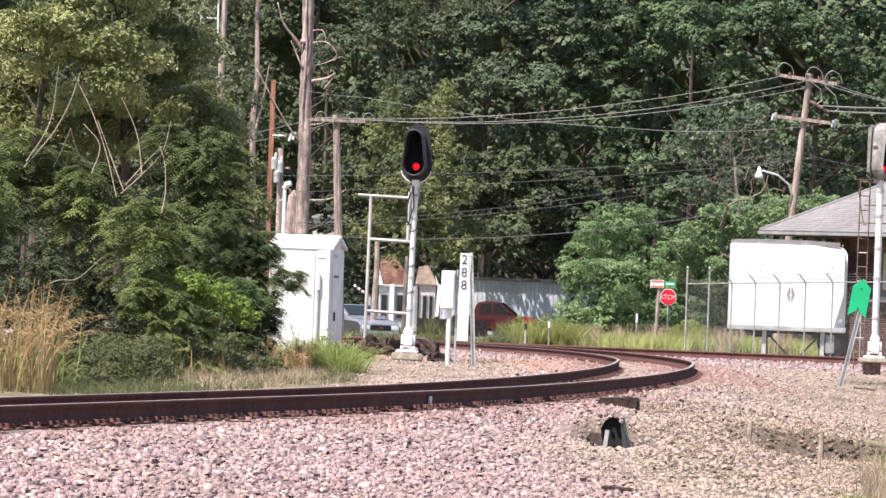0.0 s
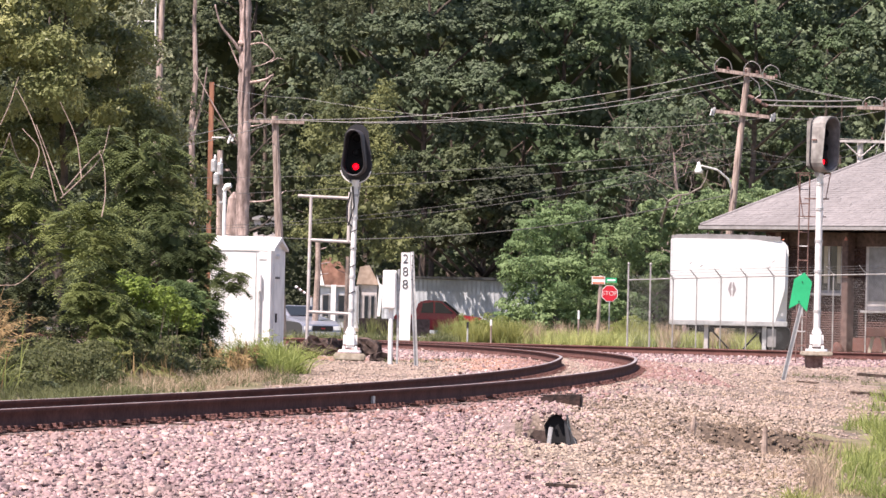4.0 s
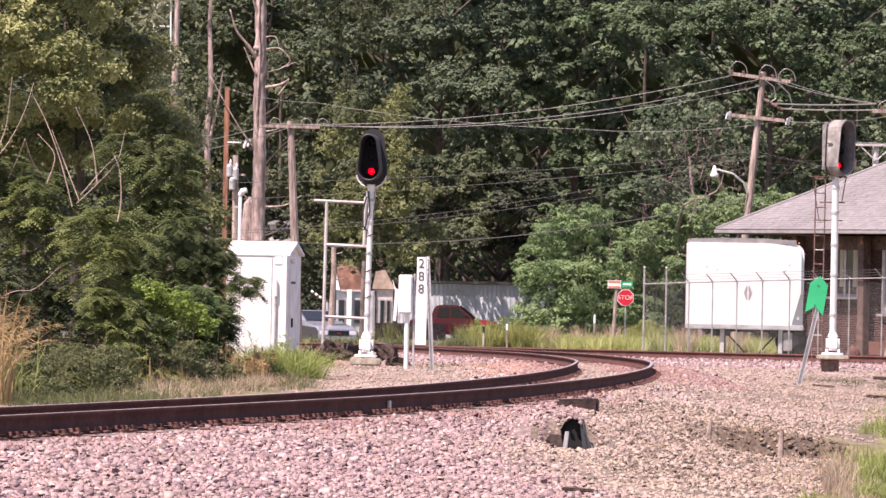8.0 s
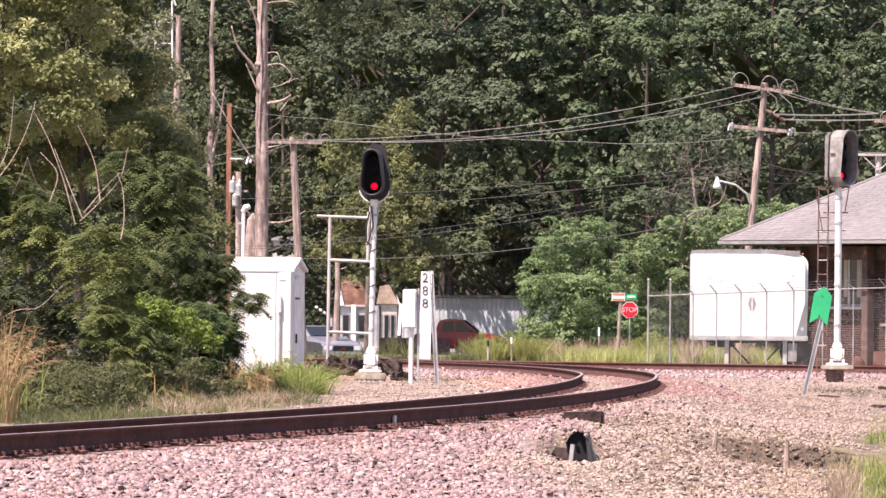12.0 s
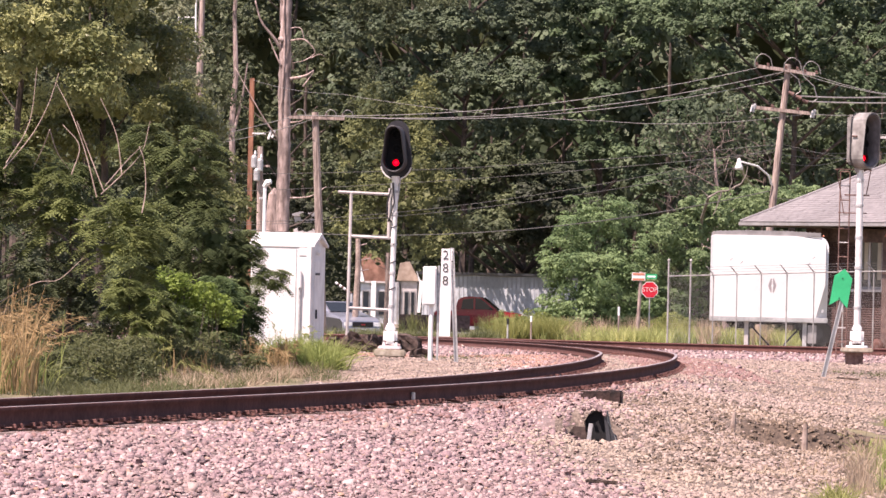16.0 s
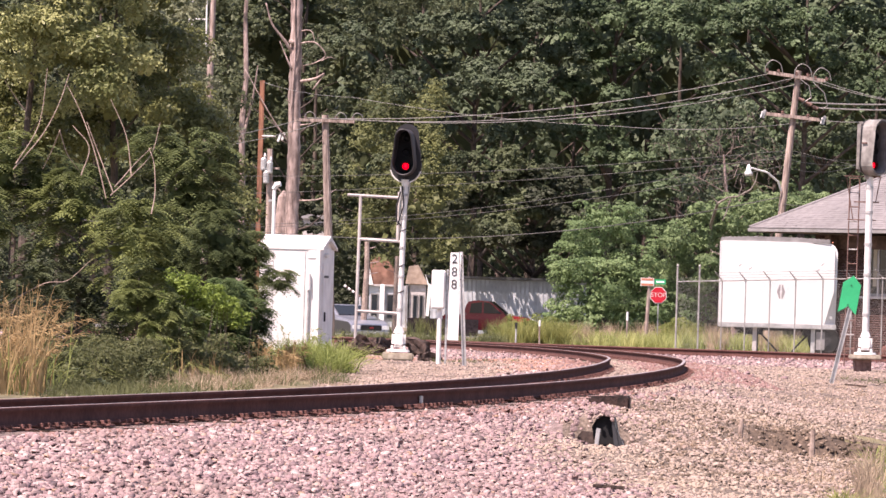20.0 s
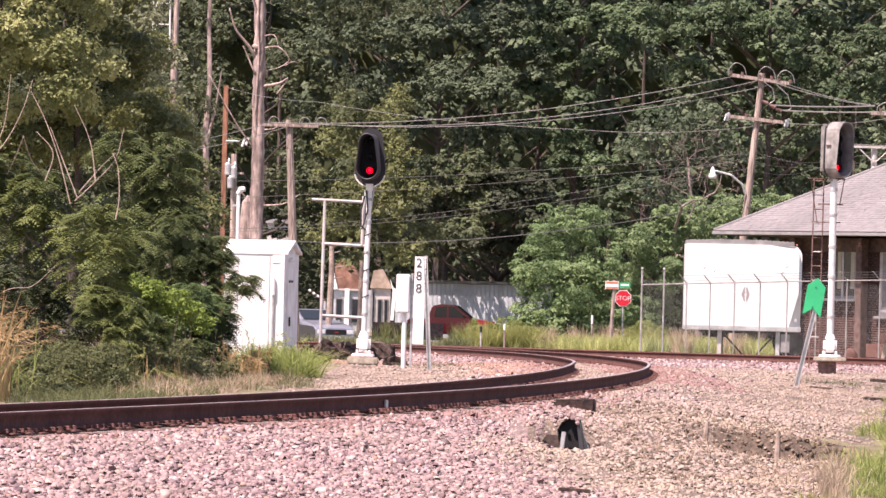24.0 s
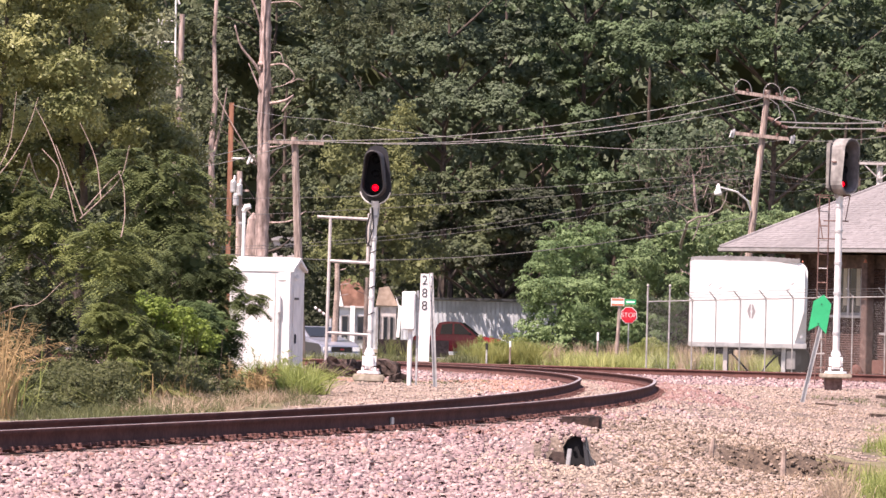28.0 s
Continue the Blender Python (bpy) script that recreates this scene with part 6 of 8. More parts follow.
    for z in (12.13, 12.99):
        part("bracket", tubem([(-11.9, -0.2, z), (-12.42, -0.2, z + 0.02), (-12.5, -0.2, z - 0.28), (-12.58, -0.2, z - 0.28), (-12.58, -0.2, z + 0.26), (-12.5, -0.2, z + 0.28)], 0.026, 6), M_CHALK, u, "white hooked bracket")
    w = thing("utility_pole", "short wooden pole with one crossarm behind the depot", "utility pole", pose(1.62, 270, 2.3), "utility poles")
    part("pole", tubem([(18.3, 0, -3.3), (18.35, 0, 6.6)], 0.15, 8), M_FASCIA, w)
    part("crossarm", boxm((18.5, -0.2, 6.62), (3.2, 0.12, 0.12), 0.01), M_FASCIA, w)
    for s2 in (-1, 1):
        part("brace", tubem([(18.35 + 0.05 * s2, -0.2, 5.9), (18.35 + 0.75 * s2, -0.2, 6.55)], 0.035, 6), M_FASCIA, w)
    for x in (17.3, 18.9, 19.8):
        insulator(w, x, -0.2, 6.68)
    e = thing("utility_pole", "pale wooden utility pole with a crossarm beyond the depot", "utility pole", pose(0, 216, 0), "utility poles")
    part("pole", tubem([(17.0, 0, -0.8), (17.05, 0, 9.1)], [0.17, 0.13], 10), M_FASCIA, e)
    part("crossarm", boxm((17.0, -0.2, 8.66), (2.4, 0.12, 0.13), 0.01), M_WOOD, e)
    for x in (16.15, 16.85, 17.8):
        loop_wire(e, x + 0.25, -0.25, 8.72, 0.75, 0.36)
        insulator(e, x, -0.2, 8.72)
    part("guy_wire", tubem([(17.0, 0, 8.2), (16.1, 0, 5.5)], 0.014, 5), M_WIRE, e)
    v = thing("old_pole_stub", "weathered leaning pole stub before the house", "pole", pose(0, 310, 0))
    part("pole", tubem([(-6.81, 0, -1.4), (-6.73, 0, 0.6), (-6.67, 0, 2.4), (-6.71, 0, 3.9)], [0.18, 0.17, 0.15, 0.13], 8), M_STEM, v)
    for z, dx in ((2.1, 0.55), (2.7, 0.6), (3.5, 0.4)):
        part("peg", tubem([(-6.68, 0, z), (-6.63 + dx, 0, z + 0.12)], 0.03, 5), M_BARK, v)

    g = thing("barrier_arm", "red-and-white striped crossing barrier arm sloping to the ground", "crossing barrier", pose(0, 320, 0))
    p0, p1 = Vector(GATE[0]), Vector(GATE[1])
    for k in range(8):
        part("stripe", tubem([p0.lerp(p1, k / 8), p0.lerp(p1, (k + 1) / 8)], 0.07, 6), M_DARKWALL if k % 2 else M_WHITE, g)
    part("stand", tubem([p1, (p1.x + 0.05, 0, -1.5)], 0.07, 8), M_GALV, g)
    post = thing("wooden_post", "weathered pinkish wooden post by the house", "post", pose(0, 300, 0))
    part("post", tubem([(POST[0], 0, -1.3), (POST[1], 0, POST[2])], [0.12, 0.10], 8), M_STEM, post)


poles()


def wire(a, b, sag, r=0.016, m=None, n=14):
    a, b = Vector(a), Vector(b)
    pts = [a.lerp(b, t) - Vector((0, 0, sag * 4 * t * (1 - t))) for t in np.linspace(0, 1, n)]
    ob = part("overhead_wire", tubem(pts, r, 5), m or M_WIRE, None)
    tagged(ob, "overhead wire strung between the poles", "wire", "overhead wires")


for a, b, sag, r in (((-7.9, 237.8, 8.40), (10.85, 221.8, 10.2), 0.60, 0.018), ((-6.7, 237.8, 8.40), (12.0, 221.8, 10.1), 0.72, 0.018),
                     ((-5.9, 237.8, 8.38), (12.1, 221.8, 9.85), 0.66, 0.018), ((-11.0, 269.8, 11.0), (-6.0, 240, 9.4), 0.15, 0.011), ((-6.0, 240, 9.4), (5.0, 230, 8.2), 0.2, 0.011),
                     ((-8.0, 237.8, 8.35), (-16.0, 262, 7.6), 0.2, 0.018), ((-7.0, 237.8, 8.30), (-15.0, 262, 7.4), 0.25, 0.018),
                     ((5.0, 230, 8.2), (12.9, 221.8, 8.45), 0.25, 0.014), ((12.98, 221.8, 8.4), (16.75, 215.8, 8.56), 0.15, 0.016),
                     ((12.9, 221.8, 9.95), (15.95, 215.8, 8.97), 0.1, 0.013), ((12.2, 221.8, 10.05), (15.98, 215.8, 8.94), 0.12, 0.013), ((12.4, 221.8, 9.1), (15.95, 215.8, 8.95), 0.05, 0.034),
                     ((12.7, 221.8, 8.9), (16.85, 215.8, 8.76), 0.05, 0.036), ((11.65, 222, 7.2), (-14, 262, 6.3), 0.35, 0.013),
                     ((11.6, 222, 6.9), (-14, 262, 5.4), 0.25, 0.013), ((11.6, 222, 7.05), (-14, 262, 4.0), 0.75, 0.013),
                     ((11.5, 222, 6.6), (-14, 262, 3.9), 0.68, 0.013), ((11.3, 222, 5.35), (-9.5, 240, 3.55), 0.80, 0.020), ((-9.5, 240, 3.55), (-20, 250, 4.2), 0.2, 0.026),
                     ((11.75, 222, 7.2), (25, 216, 5.6), 0.4, 0.009), ((11.75, 222, 7.1), (20.5, 270, 9.0), 0.5, 0.012), ((11.75, 222, 6.8), (21, 270, 8.7), 0.4, 0.012),
                     ((11.75, 222, 6.5), (19, 270, 8.95), 0.6, 0.012), ((11.35, 222, 5.1), (18, 214, 4.9), 0.15, 0.012), ((18.9, 270, 9.05), (31, 262, 9.2), 0.2, 0.012)):
    wire(a, b, sag, r * 0.8, M_CABLE if a[2] < 7.3 else M_WIRE)


# ---------------- trees and scrub ----------------
def forest_tree(kind, seed, h, w, n, leaf):
    """A broadleaf tree with a lumpy crown of many small leaf clumps."""
    r = rng_of(seed)
    root = new("forest_tree")
    bm = limbs(bmesh.new(), r, (0, 0, -0.3), (0, 0, h * 0.7), 0.24, 0.05, 9, w * 0.5, 0.25, 0.7)
    part("trunk", bm, M_DARKBARK, root)
    # great boughs, each carrying smaller ones on its upper side and towards the camera
    lobes = []
    for k in range(13):
        t = (k + r.uniform(0.2, 0.8)) / 13
        env = w * 0.5 * (0.42 + 0.62 * math.sin(math.pi * (0.08 + 0.80 * t)))
        ang, R = k * 2.4 + r.uniform(-0.4, 0.4), w * r.uniform(0.18, 0.29) * (1.1 - 0.35 * t)
        c = np.array((env * 0.75 * math.cos(ang), env * 0.75 * math.sin(ang), h * (0.20 + 0.72 * t)))
        for d in unit(r.normal(0, 1, (9, 3)) + np.array([0, -0.55, 0.45])):
            q = c + d * np.array([1, 1, 0.72]) * R * r.uniform(0.6, 0.9)
            lobes.append((*q, R * r.uniform(0.28, 0.46)))
    tufted_crown("crown", lobes, n, leaf, 0.24, 9, kind, seed + 1, root, 0.75, 0.75, 0.22, 6)
    return root


FOREST = "tall dense green broadleaf tree at the wood's edge"
protos = [forest_tree(L_OAK if k % 2 else L_FOREST, 40 + k, 21 + 1.5 * (k % 3), 10 + (k % 2), 7500, 0.29) for k in range(5)]
pine_protos = [forest_tree(L_PINE, 70 + k, 24, 9, 9000, 0.24) for k in range(2)]
plain_protos = [forest_tree(L_FOREST, 60 + k, 24, 11, 4500, 0.42) for k in range(3)]
r = rng_of(77)
used = set()


def plant(src, m, s, sz, label):
    """The first planting takes the tree itself, the later ones copies of it."""
    if src in used:
        ob = copy_thing(src, m)
    else:
        used.add(src)
        src.matrix_basis = m
        ob = src
    ob.scale = (s, s, sz)
    tagged(ob, label, "tree", "forest trees")


for row, (y, z) in enumerate(((396, -1.8), (408, -1.5))):
    for k in range(11 if row == 0 else 9):
        x = -34 + (6.8 if row == 0 else 8.2) * k + 3.3 * (row % 2) + r.uniform(-1.3, 1.3)
        s = 1.08 + 0.25 * row + r.uniform(-0.1, 0.15)
        m = Matrix.Translation((x, y + r.uniform(-4, 4), z)) @ Matrix.Rotation(r.uniform(-0.6, 0.6), 4, "Z")
        plant(pine_protos[k % 2] if x < -6 else protos[k % 5] if row == 0 else plain_protos[k % 3], m, s, s * r.uniform(1.05, 1.25), FOREST)
for i, (x, y, s) in enumerate(((-13, 366, 0.85), (-20, 360, 0.9))):
    m = Matrix.Translation((x, y, -1.6)) @ Matrix.Rotation(0.7 * math.sin(2.3 * i), 4, "Z")
    plant(pine_protos[i], m, s, s * 1.08, "dark pine standing out from the wood's edge")


def great_tree(label, boughs, n, leaf, material, seed, back=2.5):
    """A large tree of the wood's edge: great boughs, each carrying smaller leafy ones on its upper side and towards the
    camera.
    """
    r = rng_of(seed)
    root = thing("forest_tree", label, "tree", pose(0, 0, 0), "forest trees")
    b = np.array(boughs)
    x, y, top = b[:, 0].mean(), b[:, 1].mean() + back, b[:, 2].max()
    bm = limbs(bmesh.new(), r, (x, y, -2), (x, y, top), 0.32, 0.07, 4, 3.0, 0.3, 0.7)
    for cx, cy, cz, R in boughs:
        low = Vector((x, y, max(cz - abs(cx - x) * 0.7 - 1.0, 1.0)))
        tube(bm, [low, low.lerp(Vector((cx, cy, cz - R * 0.3)), 0.55) + Vector((0, 0, 0.3)), (cx, cy, cz)], [0.13, 0.09, 0.04], 5)
    part("trunk", bm, M_DARKBARK, root)
    lobes = []
    for cx, cy, cz, R in boughs:
        for d in unit(r.normal(0, 1, (12, 3)) + np.array([0, -0.35, 0.5])):
            q = np.array((cx, cy, cz)) + d * np.array([1, 1, 0.75]) * R * r.uniform(0.55, 0.95)
            lobes.append((*q, R * r.uniform(0.26, 0.46)))
    tufted_crown("crown", lobes, n, leaf, 0.22, 9, material, seed + 1, root, 0.75, 0.75, 0.24, 6)


MID_WOOD = [(-6.0, 382.7, 18.3, 2.3), (-3.0, 384.2, 18.9, 2.69), (0.1, 383.3, 18.5, 2.49), (3.2, 384.5, 19.4, 2.69), (-4.4, 384.6, 15.4, 2.31), (-0.9, 381.8, 15.0, 2.67), (2.1, 381.6, 15.4, 2.29), (4.8, 385.7, 16.8, 2.12), (-6.7, 382.8, 14.5, 1.72), (0.3, 382.7, 12.0, 1.3), (-2.8, 386.5, 12.0, 1.93), (3.4, 383.9, 12.5, 1.73), (-9.1, 383.9, 17.9, 1.73), (-1.5, 382.3, 23.0, 2.48), (2.3, 384.7, 23.3, 2.5)]
NEXT_WOOD = [(6.3, 387.8, 20.1, 2.33), (9.0, 386.1, 20.1, 2.32), (7.5, 387.2, 17.4, 1.94), (5.3, 386.9, 15.0, 1.55), (7.9, 383.8, 14.5, 1.73), (10.6, 387.3, 17.8, 1.55), (8.4, 386.5, 11.9, 1.93), (7.3, 385.0, 10.3, 1.35), (10.0, 383.7, 10.0, 1.73), (12.0, 387.8, 9.0, 1.36), (5.7, 385.9, 12.2, 1.23), (6.2, 387.1, 23.5, 2.52), (10.1, 387.9, 23.7, 2.52)]
ROUND_WOOD = [(13.3, 363.1, 12.5, 2.0), (12.0, 364.1, 10.7, 1.82), (14.4, 361.5, 11.1, 1.63), (12.7, 363.5, 8.5, 1.45), (10.7, 361.7, 7.7, 1.27), (9.9, 364.2, 6.1, 1.27)]
EAST_WOOD = [(12.3, 381.9, 20.0, 2.29), (14.8, 378.0, 19.5, 2.46), (17.9, 378.2, 19.9, 2.27), (20.9, 378.6, 19.3, 2.46), (24.2, 382.3, 19.6, 2.29), (15.7, 379.7, 16.5, 1.71), (23.0, 380.6, 16.8, 2.28), (25.2, 379.0, 15.3, 1.9), (21.5, 380.0, 14.4, 1.52), (27.1, 379.4, 18.4, 2.09), (13.6, 379.3, 23.1, 2.47), (17.5, 380.4, 23.5, 2.47), (21.3, 380.4, 23.4, 2.47), (25.2, 382.0, 23.6, 2.48), (29.0, 380.9, 21.9, 2.48), (28.5, 382.1, 15.5, 2.1)]
LOW_WOOD = [(1.5, 375.8, 9.6, 1.88), (-0.3, 376.5, 7.6, 1.88), (2.3, 374.9, 6.9, 1.69), (0.5, 372.3, 5.4, 1.68), (-1.9, 375.8, 9.5, 1.5), (3.8, 376.3, 8.5, 1.32), (-4.1, 376.0, 8.3, 1.69), (-6.4, 374.3, 9.3, 1.68)]
POLE_WOOD = [(22.1, 389.1, 12.0, 1.75), (24.3, 386.6, 12.4, 1.74), (19.0, 389.7, 14.3, 1.75), (19.8, 388.4, 10.8, 1.55), (26.6, 386.9, 12.1, 1.93), (22.8, 385.8, 8.9, 1.54), (26.1, 389.8, 9.1, 1.56)]
great_tree("broad green tree filling the middle of the wood's edge", MID_WOOD, 58000, 0.185, L_FOREST, 901)
great_tree("green broadleaf tree with layered boughs", NEXT_WOOD, 38000, 0.185, L_OAK, 903)
great_tree("round-headed green tree standing out before the wood", ROUND_WOOD, 18000, 0.18, L_OAK, 905)
great_tree("tall bright green tree above the depot roof", EAST_WOOD, 52000, 0.185, L_OAK, 907)
# Needle colour on this tree stands for the shaded void above the shed.
great_tree("low tree over the metal shed, coloured dark for shade", LOW_WOOD, 20000, 0.18, L_PINE, 909, 15)
# Tree added between sun and shed; its leaf colour holds shade too.
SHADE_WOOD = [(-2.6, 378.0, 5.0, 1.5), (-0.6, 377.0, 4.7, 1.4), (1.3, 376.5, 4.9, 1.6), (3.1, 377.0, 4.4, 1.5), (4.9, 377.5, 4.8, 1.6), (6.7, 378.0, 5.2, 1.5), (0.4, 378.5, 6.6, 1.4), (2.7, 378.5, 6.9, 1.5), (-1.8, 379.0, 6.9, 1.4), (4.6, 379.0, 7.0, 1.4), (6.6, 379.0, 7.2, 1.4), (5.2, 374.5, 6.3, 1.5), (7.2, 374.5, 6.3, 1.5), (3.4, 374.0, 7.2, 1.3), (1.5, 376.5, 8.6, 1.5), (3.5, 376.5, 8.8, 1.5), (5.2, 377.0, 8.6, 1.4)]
great_tree("tree added over the metal shed to shade it, leaves darkened", SHADE_WOOD, 32000, 0.2, L_SHADE, 913, 12)
great_tree("dark green tree in the shade behind the leaning pole", POLE_WOOD, 14000, 0.2, L_FOREST, 911)

wall_bm = boxm((0, 0, 15), (160, 0.5, 36))
tagged(part("backdrop", wall_bm, L_PINE, None, "", pose(0, 436, -2)), "dark depth of the wood behind the trees", "woods", kind="structure")
# Leaf sheet added high behind the trees to block sun from the backdrop.
rr = rng_of(19)
p = np.stack([rr.uniform(-60, 62, 15000), rr.uniform(411, 442, 15000), rr.uniform(21.5, 27, 15000)], 1)
v, f = leaf_quads(p, np.tile((0, -0.2, 0.9), (15000, 1)), 1.3, rr, 0.8)
tagged(new("canopy", arrays("canopy", v, f, L_FOREST)), "leaf sheet added behind the trees to keep sun off the backdrop", "woods", kind="stuff")
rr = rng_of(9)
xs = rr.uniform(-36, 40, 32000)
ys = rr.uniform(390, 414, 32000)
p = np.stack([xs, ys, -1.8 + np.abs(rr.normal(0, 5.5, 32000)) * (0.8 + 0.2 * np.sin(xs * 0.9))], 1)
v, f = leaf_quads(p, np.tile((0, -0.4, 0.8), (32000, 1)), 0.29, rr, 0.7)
tagged(new("undergrowth", arrays("undergrowth", v, f, L_SHADE)), "undergrowth along the foot of the wood, leaves darkened for shade", "undergrowth", kind="stuff")


def placed_tree(name, label, blobs, n, size, material, seed, trunk=None, fern=False, aspect=0.6, lumps=26, lump=0.34, bark=None, category="tree", core=0.12, core_size=1.3, flat=0.64, hang=0.0, spread=0.34, tuft=None):
    root = thing(name, label, category, pose(0, 0, 0))
    if trunk:
        (x, y), z0, top, r0, n_l, reach = trunk
        bm = limbs(bmesh.new(), rng_of(seed + 3), (x, y, z0), top, r0, r0 * 0.25, n_l, reach, 0.2, 0.7)
        part("trunk", bm, bark or M_DARKBARK, root)
    else:
        # low growth rises on a few thin stems from each mass's foot
        r, bm = rng_of(seed + 3), bmesh.new()
        for x, y, z, R in blobs:
            foot = Vector((x, y, float(ground_z(np.array([x]), np.array([y]))[0]) - 0.03))
            for k in range(3):
                tip = Vector((x, y, z)) + Vector(r.normal(0, 0.45, 3)) * R
                tube(bm, [foot + Vector((r.normal(0, 0.1), 0, 0)), foot.lerp(tip, 0.5) + Vector(r.normal(0, 0.05, 3)), tip], [0.008, 0.006, 0.003], 4)
        part("stems", bm, M_DARKBARK, root)["kind"] = "stuff"
    if fern:
        spray_crown("crown", blobs, n, size, material, seed, root)
    elif tuft:
        tufted_crown("crown", knuckles(blobs, rng_of(seed + 5), *tuft[2:]), n, size, tuft[0], tuft[1], material, seed, root, aspect, flat, spread, 8)
    else:
        crown("crown", blobs, n, size, material, seed, aspect, root, lumps, lump, core, core_size, flat, hang, spread)
    return root


CEDAR = [(-6.1, 324.0, 9.67, 1.94), (-4.5, 325.1, 10.68, 1.62), (-3.16, 324.0, 8.77, 1.62), (-6.69, 324.0, 7.07, 1.94), (-4.09, 322.9, 6.81, 2.27), (-2.16, 324.0, 7.17, 1.3), (-6.48, 324.0, 11.94, 1.13), (-3.38, 324.0, 4.22, 1.94), (-6.3, 324.0, 4.16, 1.94), (-3.61, 328.3, 12.14, 1.3), (-1.5, 327.0, 4.9, 1.1)]
placed_tree("cedar_tree", "bushy yellow-green cedar standing before the dark wood", CEDAR, 30000, 0.17, L_CEDAR, 101, ((-5.2, 325), -1.5, (-4.6, 325, 11.6), 0.09, 8, 2.1), bark=M_BARK, aspect=0.4, flat=1.1, spread=0.4, tuft=(0.26, 12, 15, 0.38))
BUSH_A = [(4.34, 247.0, 3.66, 1.48), (3.5, 247.0, 2.16, 1.12), (4.87, 245.9, 1.69, 1.72), (6.33, 247.0, 2.47, 1.36), (5.81, 247.5, 4.19, 1.11), (3.66, 247.0, 0.43, 1.11), (6.13, 247.0, 0.54, 1.23), (4.68, 247.0, 4.78, 0.61), (2.9, 247.0, 2.51, 0.45), (3.2, 246, 0.0, 0.85), (4.6, 245.5, 0.2, 1.0), (6.0, 246, 0.1, 0.9), (7.2, 246.5, 0.4, 0.9), (7.0, 247, 1.4, 0.8)]
BUSH = placed_tree("roadside_bush", "pale green leafy bush beside the road", BUSH_A, 34000, 0.13, L_SUMAC, 111, ((4.8, 248), -0.9, (4.8, 248, 4.0), 0.1, 9, 1.7), aspect=0.45, lumps=44, lump=0.24, category="bush")
BUSH_B = [(8.35, 248.8, 3.52, 1.24), (9.84, 250.0, 4.05, 1.24), (9.32, 248.8, 5.04, 0.62), (7.89, 250.0, 2.02, 1.24), (9.62, 248.8, 2.31, 1.24), (11.07, 251.2, 4.58, 1.12), (12.05, 252.3, 5.1, 0.99), (10.3, 250.0, 5.3, 0.62), (8.53, 249.4, 0.51, 1.38), (13.36, 260.4, 5.46, 1.04), (14.98, 263.8, 5.69, 0.92)]
placed_tree("roadside_bush", "pale green thicket behind the trailer and depot", BUSH_B, 20000, 0.155, L_BUSH, 121, ((9.5, 251), -0.9, (9.7, 251, 4.4), 0.1, 9, 2.0), aspect=0.45, lumps=30, lump=0.3, category="bush")


HIGH = [(-9.5, 330, 15.5, 1.8), (-6.8, 331, 16.8, 2.2), (-4.5, 332, 17.5, 2.0), (-8.0, 331, 18.6, 2.2), (-5.2, 332, 20, 2.4), (-10.5, 331, 18.5, 2.0), (-2.5, 334, 19.5, 2.2), (-7.2, 331, 13.6, 1.4), (-8.6, 330, 11.6, 1.4)]
placed_tree("pine_tree", "dark pine with clumped needles at the wood's edge", knuckles(HIGH, rng_of(88), 6, 0.42), 13000, 0.2, L_PINE, 187, ((-11.7, 333), -1.6, (-11.6, 333, 20), 0.28, 14, 4.0), aspect=0.3, lumps=8, lump=0.5, core=0.06, core_size=2.0)
WEEDS = [(2.1, 240, -0.35, 0.5), (2.75, 240, -0.2, 0.55), (2.4, 240.5, 0.1, 0.4), (3.3, 240.5, -0.4, 0.45), (8.2, 241, 0.0, 0.55), (7.7, 241, -0.3, 0.5), (8.7, 241, -0.3, 0.5), (0.65, 239, -0.4, 0.36), (1.0, 239, -0.05, 0.36), (1.3, 239, -0.3, 0.4), (1.6, 239, 0.0, 0.38), (1.8, 239, -0.35, 0.4)]
for k, (lo, hi) in enumerate(((0, 4), (4, 7), (7, 12))):
    placed_tree("weed_clump", "bright green leafy weeds on the road verge", WEEDS[lo:hi], 4200, 0.075, L_LUSH, 126 + k, aspect=0.45, lumps=16, lump=0.36, category="weeds")


# Leaves added so that the pale block behind shows only as light specks.
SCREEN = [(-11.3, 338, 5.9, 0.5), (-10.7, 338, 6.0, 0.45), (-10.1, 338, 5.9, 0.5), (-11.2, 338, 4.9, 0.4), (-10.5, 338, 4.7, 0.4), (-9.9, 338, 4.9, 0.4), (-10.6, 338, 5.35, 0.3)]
placed_tree("young_tree", "dark leaves added to break the pale sky-gap block into specks", SCREEN, 3200, 0.2, L_SHADE, 128, ((-10.6, 338.6), -1.8, (-10.6, 338.6, 5.8), 0.07, 8, 0.8), aspect=0.6, lumps=12, lump=0.5)


